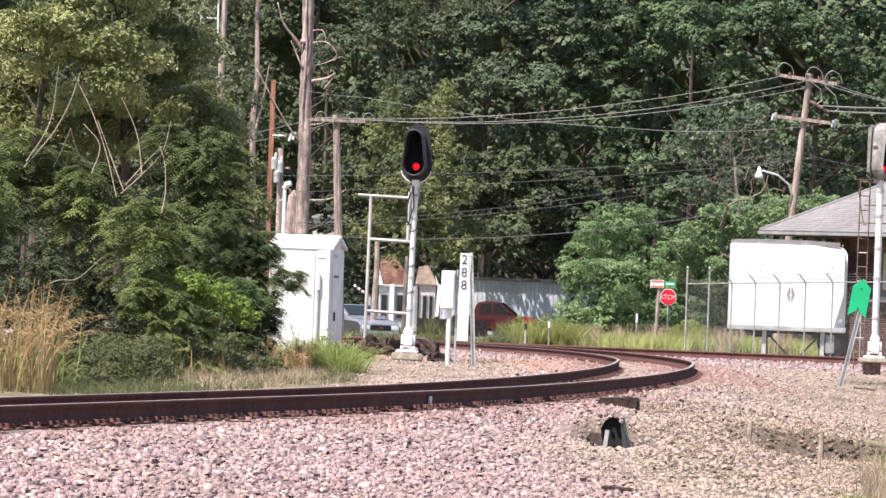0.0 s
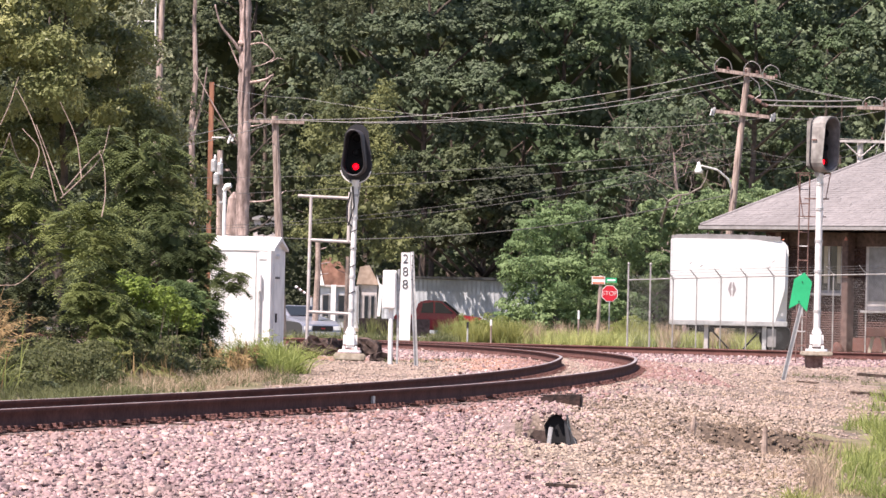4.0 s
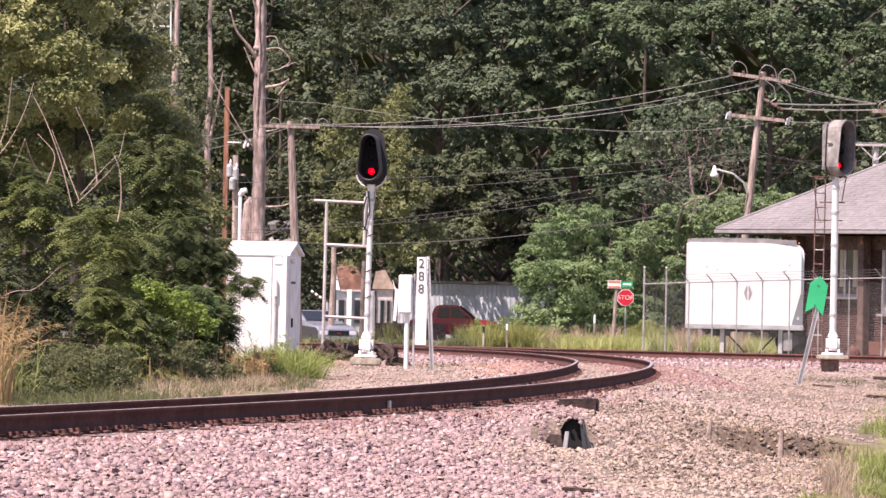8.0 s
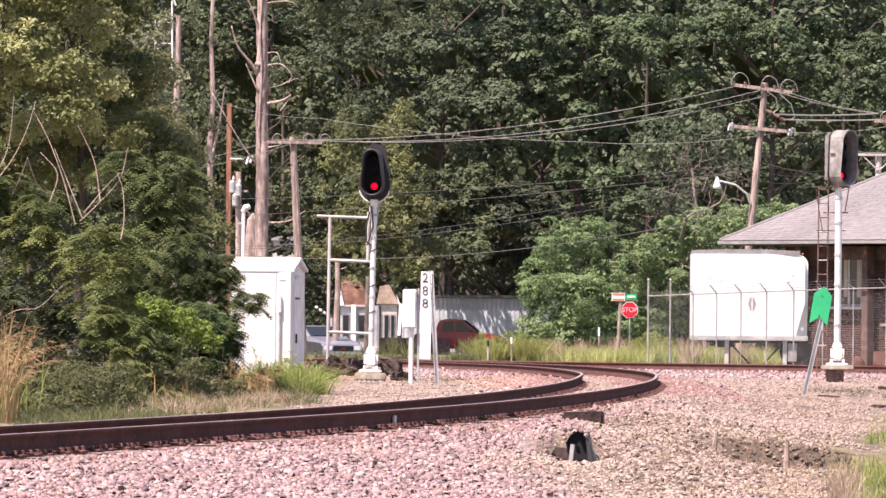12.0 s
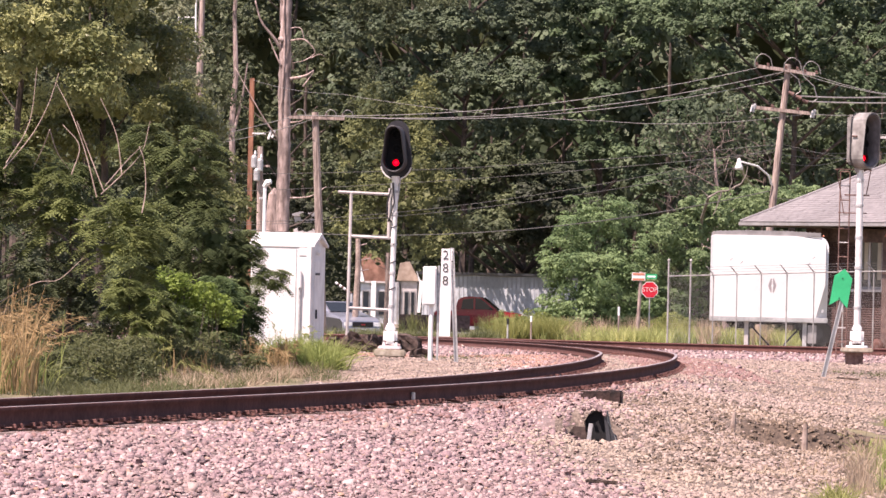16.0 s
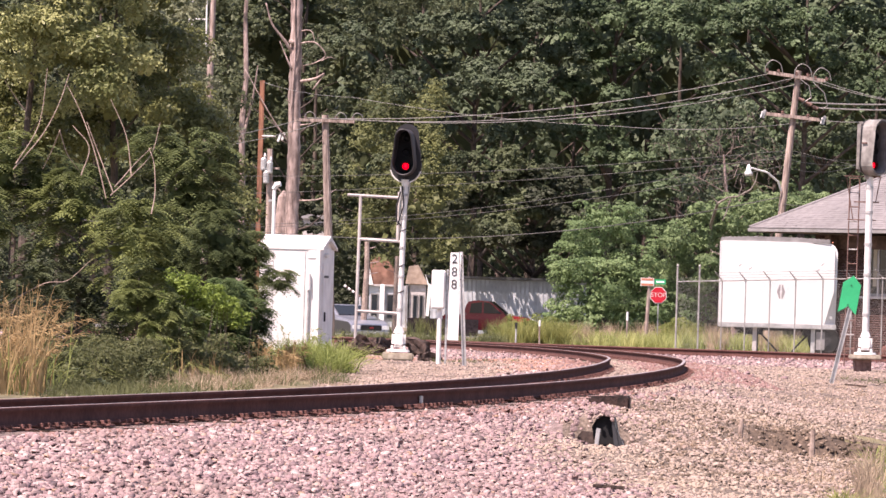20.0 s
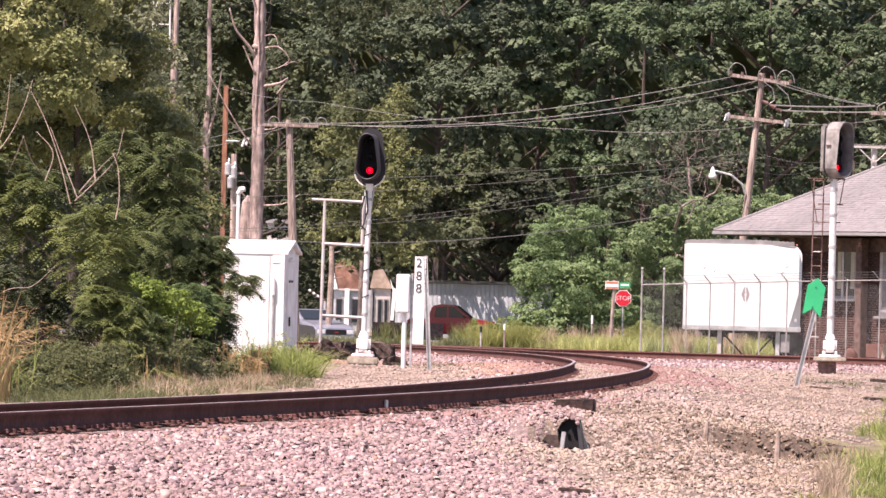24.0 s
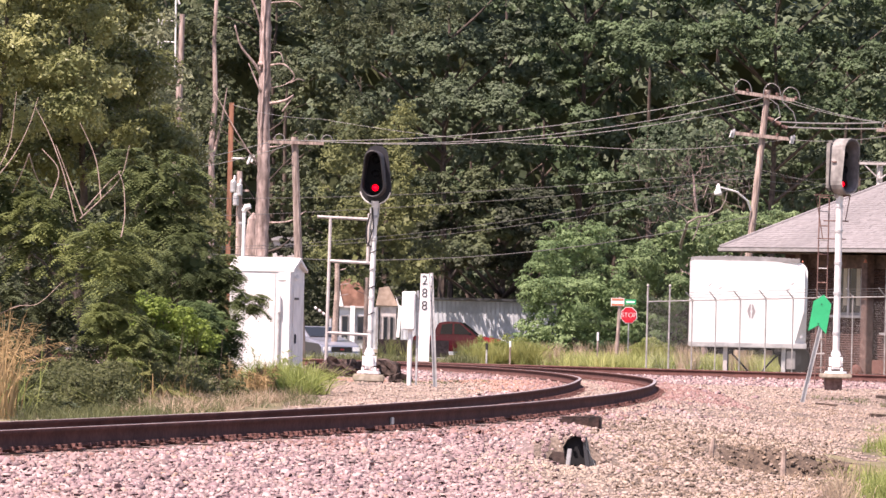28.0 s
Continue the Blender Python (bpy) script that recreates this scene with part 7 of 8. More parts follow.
def brown_tree():
    """A half-dead tree: a haze of bare brown twigs with dead limbs."""
    root = thing("half_dead_tree", "half-dead tree with a haze of bare brown twigs", "tree", pose(0, 0, 0))
    rr = rng_of(131)
    bm = bmesh.new()
    for x, y, z, R in ((10.5, 300, 9.6, 1.9), (12.4, 300, 9.0, 1.9), (14.0, 301, 8.3, 1.9), (11.6, 300, 7.2, 1.9), (13.4, 302, 10.4, 1.5)):
        for k in range(46):
            d = Vector(rr.normal(0, 1, 3))
            a = Vector((x, y, z)) + d * R * 0.4
            e = Vector(rr.normal(0, 1, 3)).normalized() * R * rr.uniform(0.3, 0.7)
            tube(bm, [a, a + e * 0.5 + Vector(rr.normal(0, 0.08, 3)), a + e], [0.024, 0.016, 0.007], 3, False)
    part("twig_haze", bm, L_TWIG, root)["kind"] = "stuff"
    limb = limbs(bmesh.new(), rr, (13.2, 300, -1.5), (12.3, 300, 9), 0.2, 0.06, 8, 2.6, 0.4, 0.5)
    tube(limb, [(11.2, 298, 4.0), (12.0, 298, 4.5), (13.0, 298, 4.7), (13.6, 298, 6.2)], [0.04, 0.07, 0.08, 0.05], 5)
    tube(limb, [(11.6, 298, 3.4), (12.2, 298, 4.5), (12.9, 298, 5.6)], [0.05, 0.06, 0.03], 5)
    part("trunk", limb, M_BARK, root)
    crown("crown", [(10.2, 301, 9.4, 1.6), (12.6, 303, 11.0, 1.6), (14.2, 303, 9.6, 1.7), (11.5, 303, 7.0, 1.6)], 2600, 0.26, L_FOREST, 133, parent=root)


brown_tree()


def dead_tree():
    """A small dead tree whose bare limbs stand above the bushes."""
    root = thing("dead_tree", "small bare dead tree standing among the bushes", "tree", pose(0, 246.5, 0))
    part("trunk", tubem([(9.6, 5, -1.11), (9.7, 4.5, 2.45), (9.71, 2.0, 4.57), (9.91, 0, 5.48)], [0.09, 0.08, 0.07, 0.06], 6), M_TWIGGREY, root)
    for pts, w in (([(9.91, 0, 5.48), (10.34, 0, 5.74), (10.79, 0, 5.80), (11.13, 0, 6.03)], 0.06), ([(10.98, 0, 5.92), (11.32, 0, 6.11), (11.52, 0, 6.46), (11.60, 0, 6.88)], 0.045), ([(10.47, 0, 5.74), (10.28, 0, 5.07), (10.12, 0, 4.70)], 0.04), ([(9.91, 0, 5.48), (9.60, 0, 5.79)], 0.03), ([(10.79, 0, 5.80), (10.93, 0, 6.21), (10.83, 0, 6.59)], 0.028)):
        part("limb", tubem(pts, [w * (1 - 0.6 * k / (len(pts) - 1)) for k in range(len(pts))], 5), M_TWIGGREY, root)


dead_tree()


def pines():
    rr = rng_of(141)
    root = thing("pine_tree", "tall pine with a pale bare trunk and dead limbs", "pine tree", pose(0, 0, 0), "pines")
    ys = 270
    bm = gnarled([(-9.50, ys, -1.5), (-9.48, ys, 4), (-9.47, ys, 7), (-9.52, ys, 11), (-9.54, ys, 16), (-9.6, ys, 24)], [0.36, 0.33, 0.31, 0.28, 0.24, 0.14], rr)
    q = ys - 0.3
    for pts, w in (([(-9.5, ys, 7.2), (-9.62, q, 9.5), (-9.55, q, 12.5), (-9.62, q, 14.5), (-9.5, q, 17)], 0.085),
                   ([(-9.35, ys, 12.2), (-10.04, q, 13.0), (-10.68, q, 13.8), (-11.0, q, 14.8)], 0.10), ([(-9.28, ys, 11.4), (-9.8, q, 11.9), (-10.3, q, 13.0)], 0.07),
                   ([(-9.5, ys, 7.8), (-10.6, q, 9.4), (-11.9, q, 11.6)], 0.05), ([(-9.2, ys, 14.0), (-10.1, q, 15.8), (-10.9, q, 17.0)], 0.07),
                   ([(-9.23, ys, 12.88), (-8.7, q, 13.0), (-8.26, q, 12.69), (-8.11, q, 12.34), (-8.59, q, 12.0), (-9.13, q, 11.86)], 0.045),
                   ([(-9.16, ys, 11.05), (-8.57, q, 11.25), (-8.12, q, 11.53)], 0.09), ([(-8.64, q, 10.73), (-8.12, q, 11.47)], 0.05),
                   ([(-9.25, ys, 13.47), (-8.84, q, 13.54), (-8.62, q, 13.03)], 0.04), ([(-8.3, q, 12.1), (-7.9, q, 12.3), (-7.6, q, 12.2)], 0.03),
                   ([(-9.1, ys, 15.9), (-8.3, q, 16.0), (-7.8, q, 15.7)], 0.04), ([(-9.1, ys, 5.4), (-8.2, q, 5.5), (-7.4, q, 6.0)], 0.05),
                   ([(-9.1, ys, 8.3), (-9.7, q, 9.0)], 0.05), ([(-9.3, ys, 9.0), (-8.7, q, 9.1), (-8.4, q, 9.4)], 0.035), ([(-9.3, ys, 9.9), (-9.9, q, 10.2)], 0.03)):
        if pts[0][1] == ys:
            # the limb springs from the trunk's own line
            pts[0] = (float(np.interp(pts[0][2], (4, 7, 11, 16, 24), (-9.48, -9.47, -9.52, -9.54, -9.6))), ys, pts[0][2])
        path = bend(pts, 6)
        tube(bm, path, [w * (1 - 0.65 * k / (len(path) - 1)) for k in range(len(path))], 6)
    tube(bm, [(-9.62, ys - 0.15, 12.95), (-9.78, ys - 0.36, 13.0)], [0.15, 0.12], 8)
    part("trunk", bm, M_BARK, root, "pale pinkish bark trunk", smooth=True)
    crown("crown", [(-9, 272, 21, 3.0), (-7.5, 273, 19, 2.0), (-11, 273, 20, 2.2), (-6.5, 274, 16.5, 1.7), (-10.8, 274, 16.8, 1.3)], 4200, 0.28, L_PINE, 142, parent=root, aspect=0.25)
    stump = thing("tree_stump", "tall broken bare tree trunk beside the pine", "tree trunk", pose(0, 0, 0))
    part("trunk", tubem([(-10.0, 272, -1.5), (-9.98, 272, 4.0), (-9.95, 272, 5.6), (-9.9, 272, 5.9)], [0.5, 0.42, 0.3, 0.1], 10), M_BARK, stump)
    for x, y, z1, q, seed in ((-12.85, 290, 22, 0.15, 150),):
        t = thing("pine_tree", "slim dark pine behind the poles", "pine tree", pose(0, 0, 0), "pines")
        b = bmesh.new()
        tube(b, [(x, y, -1.5), (x + 0.1, y, 6), (x - 0.05, y, 9.5), (x + 0.12, y, 12), (x - 0.02, y, 15), (x + 0.2, y, z1)], [q * 1.2, q, q * 1.05, q * 0.85, q * 0.7, q * 0.4], 8)
        tube(b, [(x + 0.05, y, 9.0), (x + 0.5, y, 11), (x + 0.7, y, 12.6)], [q * 0.6, q * 0.45, q * 0.2], 6)
        part("trunk", b, M_BARK, t)
        crown("crown", [(x + rr.uniform(-1.5, 1.5), y + 1 + rr.uniform(-1, 1), z, rr.uniform(1.2, 1.9)) for z in np.linspace(11, z1 + 1, 6)], 4200, 0.26, L_PINE, seed, parent=t, aspect=0.25, lumps=20, lump=0.36)


pines()

# ----- thicket left of the track -----
TALL = [(-11.06, 131.0, 4.9, 1.3), (-7.3, 133.3, 4.9, 1.1), (-8.69, 130.0, 4.72, 1.43), (-6.4, 132.2, 3.8, 0.72), (-8.4, 131.1, 8.24, 1.17), (-6.31, 130.0, 2.82, 1.04), (-9.53, 130, 6.91, 1.5), (-8.45, 132.2, 6.51, 1.35), (-9.56, 130, 8.46, 1.4), (-7.0, 132, 4.6, 0.9)]
placed_tree("broadleaf_tree", "glossy-leaved tree with some pale leaves behind the thicket", TALL, 60000, 0.12, L_TALL, 161, ((-8.8, 131), -0.5, (-8.8, 131, 8.0), 0.14, 12, 2.0), aspect=0.45, flat=0.9, spread=0.6, tuft=(0.25, 9, 10, 0.42))
SPRIG = [(-8.15, 138.0, 7.7, 0.62), (-7.75, 138.0, 7.2, 0.5), (-7.5, 138.0, 8.0, 0.45), (-8.4, 138.0, 7.0, 0.6), (-7.2, 137.0, 6.6, 0.5), (-7.0, 137.0, 5.7, 0.6), (-6.7, 136.0, 4.9, 0.6)]
placed_tree("feathery_tree", "slender tree with soft pale grey-green sprays", SPRIG, 6500, 0.12, L_SOFT, 163, ((-8.0, 138.4), -0.5, (-7.9, 138.4, 7.9), 0.08, 8, 0.9), aspect=0.35, flat=0.9, spread=0.6, tuft=(0.2, 9, 9, 0.42))
PALE = [(-10.4, 126.0, 8.3, 1.2), (-9.9, 126.0, 7.0, 0.9), (-10.8, 126.0, 6.2, 1.0), (-9.5, 126.0, 8.7, 0.8), (-10.9, 126.0, 9.6, 1.2), (-9.7, 126.5, 9.6, 0.9), (-8.9, 126.0, 8.3, 0.75), (-8.2, 126.5, 7.4, 0.65), (-9.0, 126.0, 6.6, 0.7), (-7.9, 126.5, 6.2, 0.55), (-8.6, 126.0, 5.4, 0.7), (-9.8, 127.0, 5.2, 0.5), (-8.6, 126.5, 9.3, 0.6)]
placed_tree("broadleaf_tree", "tall tree, yellow-green leaves coloured pale for sun and sky glints", PALE, 30000, 0.12, L_SUNTONE, 165, ((-10.6, 127), -0.5, (-10.3, 127, 8.5), 0.13, 10, 1.6), aspect=0.45, flat=0.9, spread=0.6, tuft=(0.25, 9, 10, 0.42))
# The last four masses, mostly out of view, are added to shade the hollow.
MIMOSA = [(-7.25, 99.2, 2.5, 0.95), (-6.21, 98.0, 1.89, 0.95), (-7.94, 99.4, 2.89, 0.9), (-8.6, 99.4, 3.1, 0.9), 
          (-5.96, 99.0, 0.92, 0.7), (-5.79, 99.0, 2.21, 0.55), (-9.6, 95.0, 3.0, 1.0), (-9.0, 96.0, 2.6, 0.8), (-10.2, 94.0, 2.2, 1.0), (-8.7, 97.2, 2.35, 0.55)]
SHRUB = placed_tree("mimosa_shrub", "spreading feathery-leaved green shrub by the track", MIMOSA, 560, 0.25, L_MIMOSA, 171, ((-7.2, 99.5), -0.5, (-7.2, 99.5, 2.6), 0.06, 14, 1.3), fern=True, category="shrub")
BRANCH = [(-5.23, 108.0, 2.0, 0.81), (-4.52, 108.0, 1.58, 0.54), (-3.99, 107.0, 1.27, 0.37), (-3.77, 107.0, 1.38, 0.22), (-6.3, 109, 1.6, 0.9), (-4.55, 108.4, 1.95, 0.42)]
LOWER = [(-4.88, 107.3, 0.77, 0.65), (-4.5, 107.0, 0.41, 0.42), (-5.78, 107.0, 0.27, 0.7), (-5.09, 106.0, 0.18, 0.65), (-4.25, 107, 0.75, 0.3), (-4.6, 106.6, 0.25, 0.42), (-4.6, 106.5, 0.85, 0.4), (-4.9, 106.2, 0.95, 0.5)]
placed_tree("feathery_sapling", "fresh green feathery sapling beside the bungalow", LOWER, 380, 0.225, L_FERN, 219, ((-5.0, 107), -0.5, (-4.8, 107, 0.9), 0.03, 8, 0.7), fern=True, category="shrub")
SAPLING = placed_tree("feathery_sapling", "dark feathery sapling reaching across the bungalow", BRANCH, 360, 0.205, L_DARKFERN, 181, ((-5.6, 108), -0.5, (-5.3, 108, 2.2), 0.05, 12, 1.2), fern=True, category="shrub")
MIDDLE = [(-5.75, 112.0, 3.65, 0.85), (-6.0, 112.0, 2.95, 0.9), (-5.5, 112.0, 2.85, 0.6), (-5.7, 112.0, 2.15, 0.9), (-6.6, 112.0, 3.7, 0.8), (-5.3, 112, 2.1, 0.5), (-6.6, 112, 1.4, 1.0), (-5.6, 112, 1.1, 0.9), (-4.95, 112, 1.9, 0.5), (-4.95, 112, 1.2, 0.5), (-5.0, 112, 0.5, 0.5)]
placed_tree("feathery_sapling", "dark green feathery sapling filling the thicket", MIDDLE, 400, 0.27, L_DARKFERN, 185, ((-5.9, 112.5), -0.5, (-5.7, 112.5, 3.4), 0.06, 12, 1.2), fern=True, category="shrub")
VINE = [(-5.35, 104.9, 0.95, 0.38), (-4.95, 105.0, 0.75, 0.34), (-5.75, 104.9, 1.15, 0.34), (-4.6, 105.2, 0.55, 0.28), (-6.0, 105.2, 0.9, 0.25), (-5.3, 105.2, 0.5, 0.25), (-5.86, 104.6, 1.25, 0.3), (-5.55, 104.5, 1.2, 0.26), (-5.1, 104.5, 1.0, 0.26), (-4.85, 104.5, 0.85, 0.22)]
placed_tree("vine_patch", "bright yellow-green vine sprawling over the shrubs", VINE, 5200, 0.055, L_VINE, 191, aspect=0.8, lumps=40, lump=0.26, flat=0.4, hang=0.3, category="vine")
LOW = [(-6.3, 87, -0.38, 0.3), (-5.75, 88, -0.38, 0.28), (-5.3, 91, -0.36, 0.28), (-6.0, 85, -0.4, 0.25), (-4.5, 100, -0.3, 0.3), (-4.9, 98.5, -0.25, 0.3), (-4.0, 102, -0.3, 0.28), (-6.5, 91, -0.3, 0.38), (-6.05, 92, -0.25, 0.4), (-5.65, 93, -0.3, 0.36), (-6.3, 93, -0.1, 0.34), (-5.75, 94, 0.0, 0.3), (-5.3, 98, 0.0, 0.4), (-6.9, 90, -0.25, 0.4)]
placed_tree("scrub", "leafy green scrub at the foot of the thicket", LOW, 11000, 0.06, L_WEED, 210, aspect=0.5, lumps=26, lump=0.36, category="scrub")
# Pine-needle colour here stands for deep shade in the thicket's hollow.
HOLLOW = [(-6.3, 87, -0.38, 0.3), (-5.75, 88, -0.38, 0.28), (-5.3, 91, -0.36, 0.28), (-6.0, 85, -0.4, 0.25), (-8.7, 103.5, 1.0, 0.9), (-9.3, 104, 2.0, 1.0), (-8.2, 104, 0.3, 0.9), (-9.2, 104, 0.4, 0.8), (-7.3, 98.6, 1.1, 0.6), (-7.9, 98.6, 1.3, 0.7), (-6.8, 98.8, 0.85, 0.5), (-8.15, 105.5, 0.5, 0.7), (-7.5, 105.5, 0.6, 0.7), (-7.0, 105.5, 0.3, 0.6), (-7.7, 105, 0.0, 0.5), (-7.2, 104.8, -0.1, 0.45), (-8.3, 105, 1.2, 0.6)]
placed_tree("feathery_sapling", "sapling deep in the thicket, coloured dark for the hollow's shade", HOLLOW, 290, 0.25, L_PINE, 215, ((-8.9, 104), -0.5, (-8.8, 104, 2.2), 0.05, 9, 1.1), fern=True, category="shrub")
GREEN = [(-6.05, 96.8, 0.9, 0.45), (-5.6, 97, 0.75, 0.42), (-5.7, 96.5, 0.3, 0.35), (-5.2, 98, 0.55, 0.35)]
placed_tree("feathery_sapling", "bright green feathery sapling at the edge of the thicket", GREEN, 170, 0.18, L_MIMOSA, 218, ((-6.0, 97), -0.5, (-6.0, 97, 1.3), 0.03, 8, 0.6), fern=True, category="shrub")
UNDER = [(-6.04, 96.0, -0.14, 0.45), (-6.47, 90.0, -0.2, 0.4), (-5.59, 100.0, -0.18, 0.45), (-4.79, 102.0, -0.08, 0.4), (-6.46, 95.0, 0.0, 0.4), (-7.2, 88, -0.2, 0.42), (-5.9, 88, -0.1, 0.4), (-5.5, 92, -0.1, 0.4), (-6.5, 100, -0.1, 0.6), (-7.2, 102.5, 0.0, 0.5), (-8.0, 102.5, 0.1, 0.6), (-7.2, 97, -0.25, 0.5), (-5.9, 97, 0.1, 0.5), (-5.3, 106, -0.1, 0.5), (-6.4, 108, 0.1, 0.8), (-5.2, 101, 0.0, 0.5), (-4.3, 106, -0.05, 0.4), (-6.0, 103, 0.1, 0.7), (-7.2, 101, -0.1, 0.6)]
for k, (lo, hi) in enumerate(((0, 5), (5, 10), (10, len(UNDER)))):
    placed_tree("scrub", "dull green weedy scrub under the thicket", UNDER[lo:hi], 5200, 0.065, L_WEED, 201 + k, aspect=0.4, lumps=30, lump=0.34, category="scrub")


def bare_stems():
    root = thing("bare_vine_stems", "bare pale vine stems arching out of the thicket", "vine", pose(0, 0, 0))
    for pts in (
                ((-6.57, 96.5, 2.64), (-6.80, 96.7, 3.42), (-7.07, 96.9, 4.09), (-7.34, 97.1, 4.58)),
                ((-6.45, 96.5, 2.74), (-6.70, 96.7, 3.32), (-6.97, 96.9, 3.95)),
                ((-6.50, 96.5, 2.69), (-6.16, 96.7, 3.04), (-5.84, 96.9, 3.44), (-5.72, 97.1, 3.98)),
                ((-6.43, 96.5, 2.84), (-6.07, 96.7, 3.29), (-5.84, 96.9, 3.54)),
                ((-8.17, 96.5, 3.09), (-7.72, 96.7, 3.68), (-7.46, 96.9, 4.23), (-7.31, 97.1, 4.77)),
                ((-8.13, 96.5, 3.19), (-7.77, 96.7, 3.88), (-7.67, 96.9, 4.85)),
                ((-5.79, 96.5, 2.39), (-5.75, 96.7, 2.76), (-5.79, 96.9, 3.25), (-5.90, 97.1, 3.54)),
                ((-7.40, 96.5, 3.78), (-7.28, 96.7, 3.40), (-7.09, 96.9, 3.12)),
                ((-7.40, 96.5, 3.76), (-7.52, 96.7, 3.48), (-7.70, 96.9, 3.11)),
                ((-6.15, 96.5, 3.04), (-6.27, 96.7, 3.72), (-6.57, 96.9, 4.35)),
                ((-7.01, 96.5, 3.02), (-6.90, 96.7, 3.51), (-7.21, 96.9, 3.88)),
                ((-8.3, 96.5, 0.75), (-7.6, 96.6, 1.15), (-7.2, 96.7, 1.22), (-6.8, 96.8, 1.6)),
    ):
        path = bend(pts)
        part("stem", tubem(path, [0.011 - 0.007 * k / len(path) for k in range(len(path))], 5), M_STEM, root)


bare_stems()


# ----- grass -----
def grass(name, label, spots, n, h, w, material, seed, lean=0.35, curl=0.6):
    """Grass in tufts; spots: (x, y, radius x, radius y)."""
    r = rng_of(seed)
    area = np.array([a * b for _, _, a, b in spots])
    P = []
    for (x, y, a, b), k in zip(spots, (n * area / area.sum()).astype(int)):
        tufts = np.stack([r.normal(x, a * 0.5, max(k // 14, 3)), r.normal(y, b * 0.5, max(k // 14, 3))], 1)
        q = tufts[r.integers(0, len(tufts), k)] + r.normal(0, 0.05, (k, 2))
        P.append(q)
    q = np.concatenate(P)
    pos = np.stack([q[:, 0], q[:, 1], ground_z(q[:, 0], q[:, 1]) - 0.02], 1)
    v, f = blades(pos, h, w, r, lean, curl)
    return tagged(new(name, arrays(name, v, f, material)), label, "grass", kind="stuff")


def plumes(name, label, spots, n, h, material, seed, heads=True, lean=0.3, way=0.0, thick=1.0):
    """Tall arching grass stems with drooping seed heads."""
    r = rng_of(seed)
    V, F, base = [], [], 0
    for x, y, a, b in spots:
        for k in range(n):
            px, py = r.normal(x, a * 0.5), r.normal(y, b * 0.5)
            p = np.array((px, py, float(ground_z(px, py)) - 0.02))
            az = r.uniform(0, 2 * math.pi)
            d = np.array((math.cos(az) + way, math.sin(az), 0))
            H = h * r.uniform(0.5, 1.15)
            ln = min(abs(r.normal(lean, lean * 0.6)), lean * 1.5)
            sd = np.array((0.8, 0.6 * r.choice((-1, 1)), 0))
            line = [p + d * H * ln * (t * 0.4 + 1.5 * t ** 2.6) + np.array((0, 0, H * (t - 1.5 * ln * t ** 3.2))) for t in np.linspace(0, 1, 7)]
            wd = thick * (r.uniform(0.005, 0.010) if r.uniform() < 0.5 else r.uniform(0.010, 0.018))
            for i, c in enumerate(line):
                q = wd * (1 - 0.8 * i / 6)
                V += [c - sd * q, c + sd * q]
            F += [(base + 2 * i, base + 2 * i + 1, base + 2 * i + 3, base + 2 * i + 2) for i in range(6)]
            base += 14
            if heads and wd < 0.010:
                run = line[6] - line[5]
                for j in range(22):
                    c = line[5] + run * r.uniform(-0.9, 1.2)
                    e = run * r.uniform(0.1, 0.5) + r.normal(0, 0.045, 3) * np.array((1, 1, 0.7)) + np.array((0, 0, -0.03))
                    u = np.array((0.006, 0.004, 0.003))
                    V += [c - u, c + u, c + e + u * 0.6, c + e - u * 0.6]
                    F.append((base, base + 1, base + 2, base + 3))
                    base += 4
    return tagged(new(name, arrays(name, np.array(V), np.array(F), material)), label, "grass", kind="stuff")


TALL_GRASS = plumes("seeding_grass", "tall orange-tan seeding grass arching at the thicket's edge", [(-7.4, 83, 0.3, 2), (-7.1, 85, 0.22, 2), (-6.9, 84, 0.16, 1), (-7.2, 82, 0.3, 2), (-6.65, 83.5, 0.16, 1)], 50, 1.62, L_PLUME, 301, True, 0.13, 0.45)
plumes("green_grass", "long green grass blades among the dry stalks", [(-7.0, 84, 0.5, 3), (-6.6, 85, 0.3, 2)], 34, 1.15, L_LUSH, 302, False, 0.35, 0.2)
plumes("green_grass", "yellow-green shoots pushing through the scrub", [(-5.75, 95.5, 0.3, 1), (-5.4, 96, 0.25, 1)], 18, 0.95, L_GRASS, 322, True, 0.35, 0.5)
grass("green_grass", "lush green grass clump beside the white bungalow", [(-3.35, 111, 0.55, 2.2), (-3.75, 112, 0.5, 2), (-3.0, 110, 0.35, 1.5)], 3000, 0.62, 0.024, L_LUSH, 303, 0.55, 0.9)
plumes("green_grass", "taller seeding blades over the grass clump", [(-3.4, 111, 0.5, 2), (-3.7, 112, 0.5, 2)], 30, 1.0, L_LUSH, 326, True, 0.3)
plumes("seeding_grass", "thin orange-tan grass at the bungalow's foot", [(-4.05, 106, 0.4, 1.5), (-3.7, 107, 0.3, 1.5)], 70, 0.72, L_PLUME, 323, True, 0.2)
plumes("dead_stalks", "pale bare dead stalks standing in the scrub", [(-5.1, 97, 0.35, 1.2), (-4.75, 98, 0.3, 1)], 34, 0.62, L_PLUME, 324, False, 0.14)
grass("dry_grass", "low bleached grass at the foot of the shrubs", [(-5.2, 95, 0.45, 2), (-4.75, 97, 0.5, 2), (-4.35, 99, 0.35, 2), (-3.9, 103, 0.3, 3), (-3.5, 101, 0.4, 4), (-3.2, 105, 0.3, 3), (-4.7, 90, 0.5, 4), (-4.2, 93, 0.5, 4), (-3.8, 97, 0.4, 4)], 2200, 0.28, 0.012, L_DRY, 304, 0.6, 0.9)
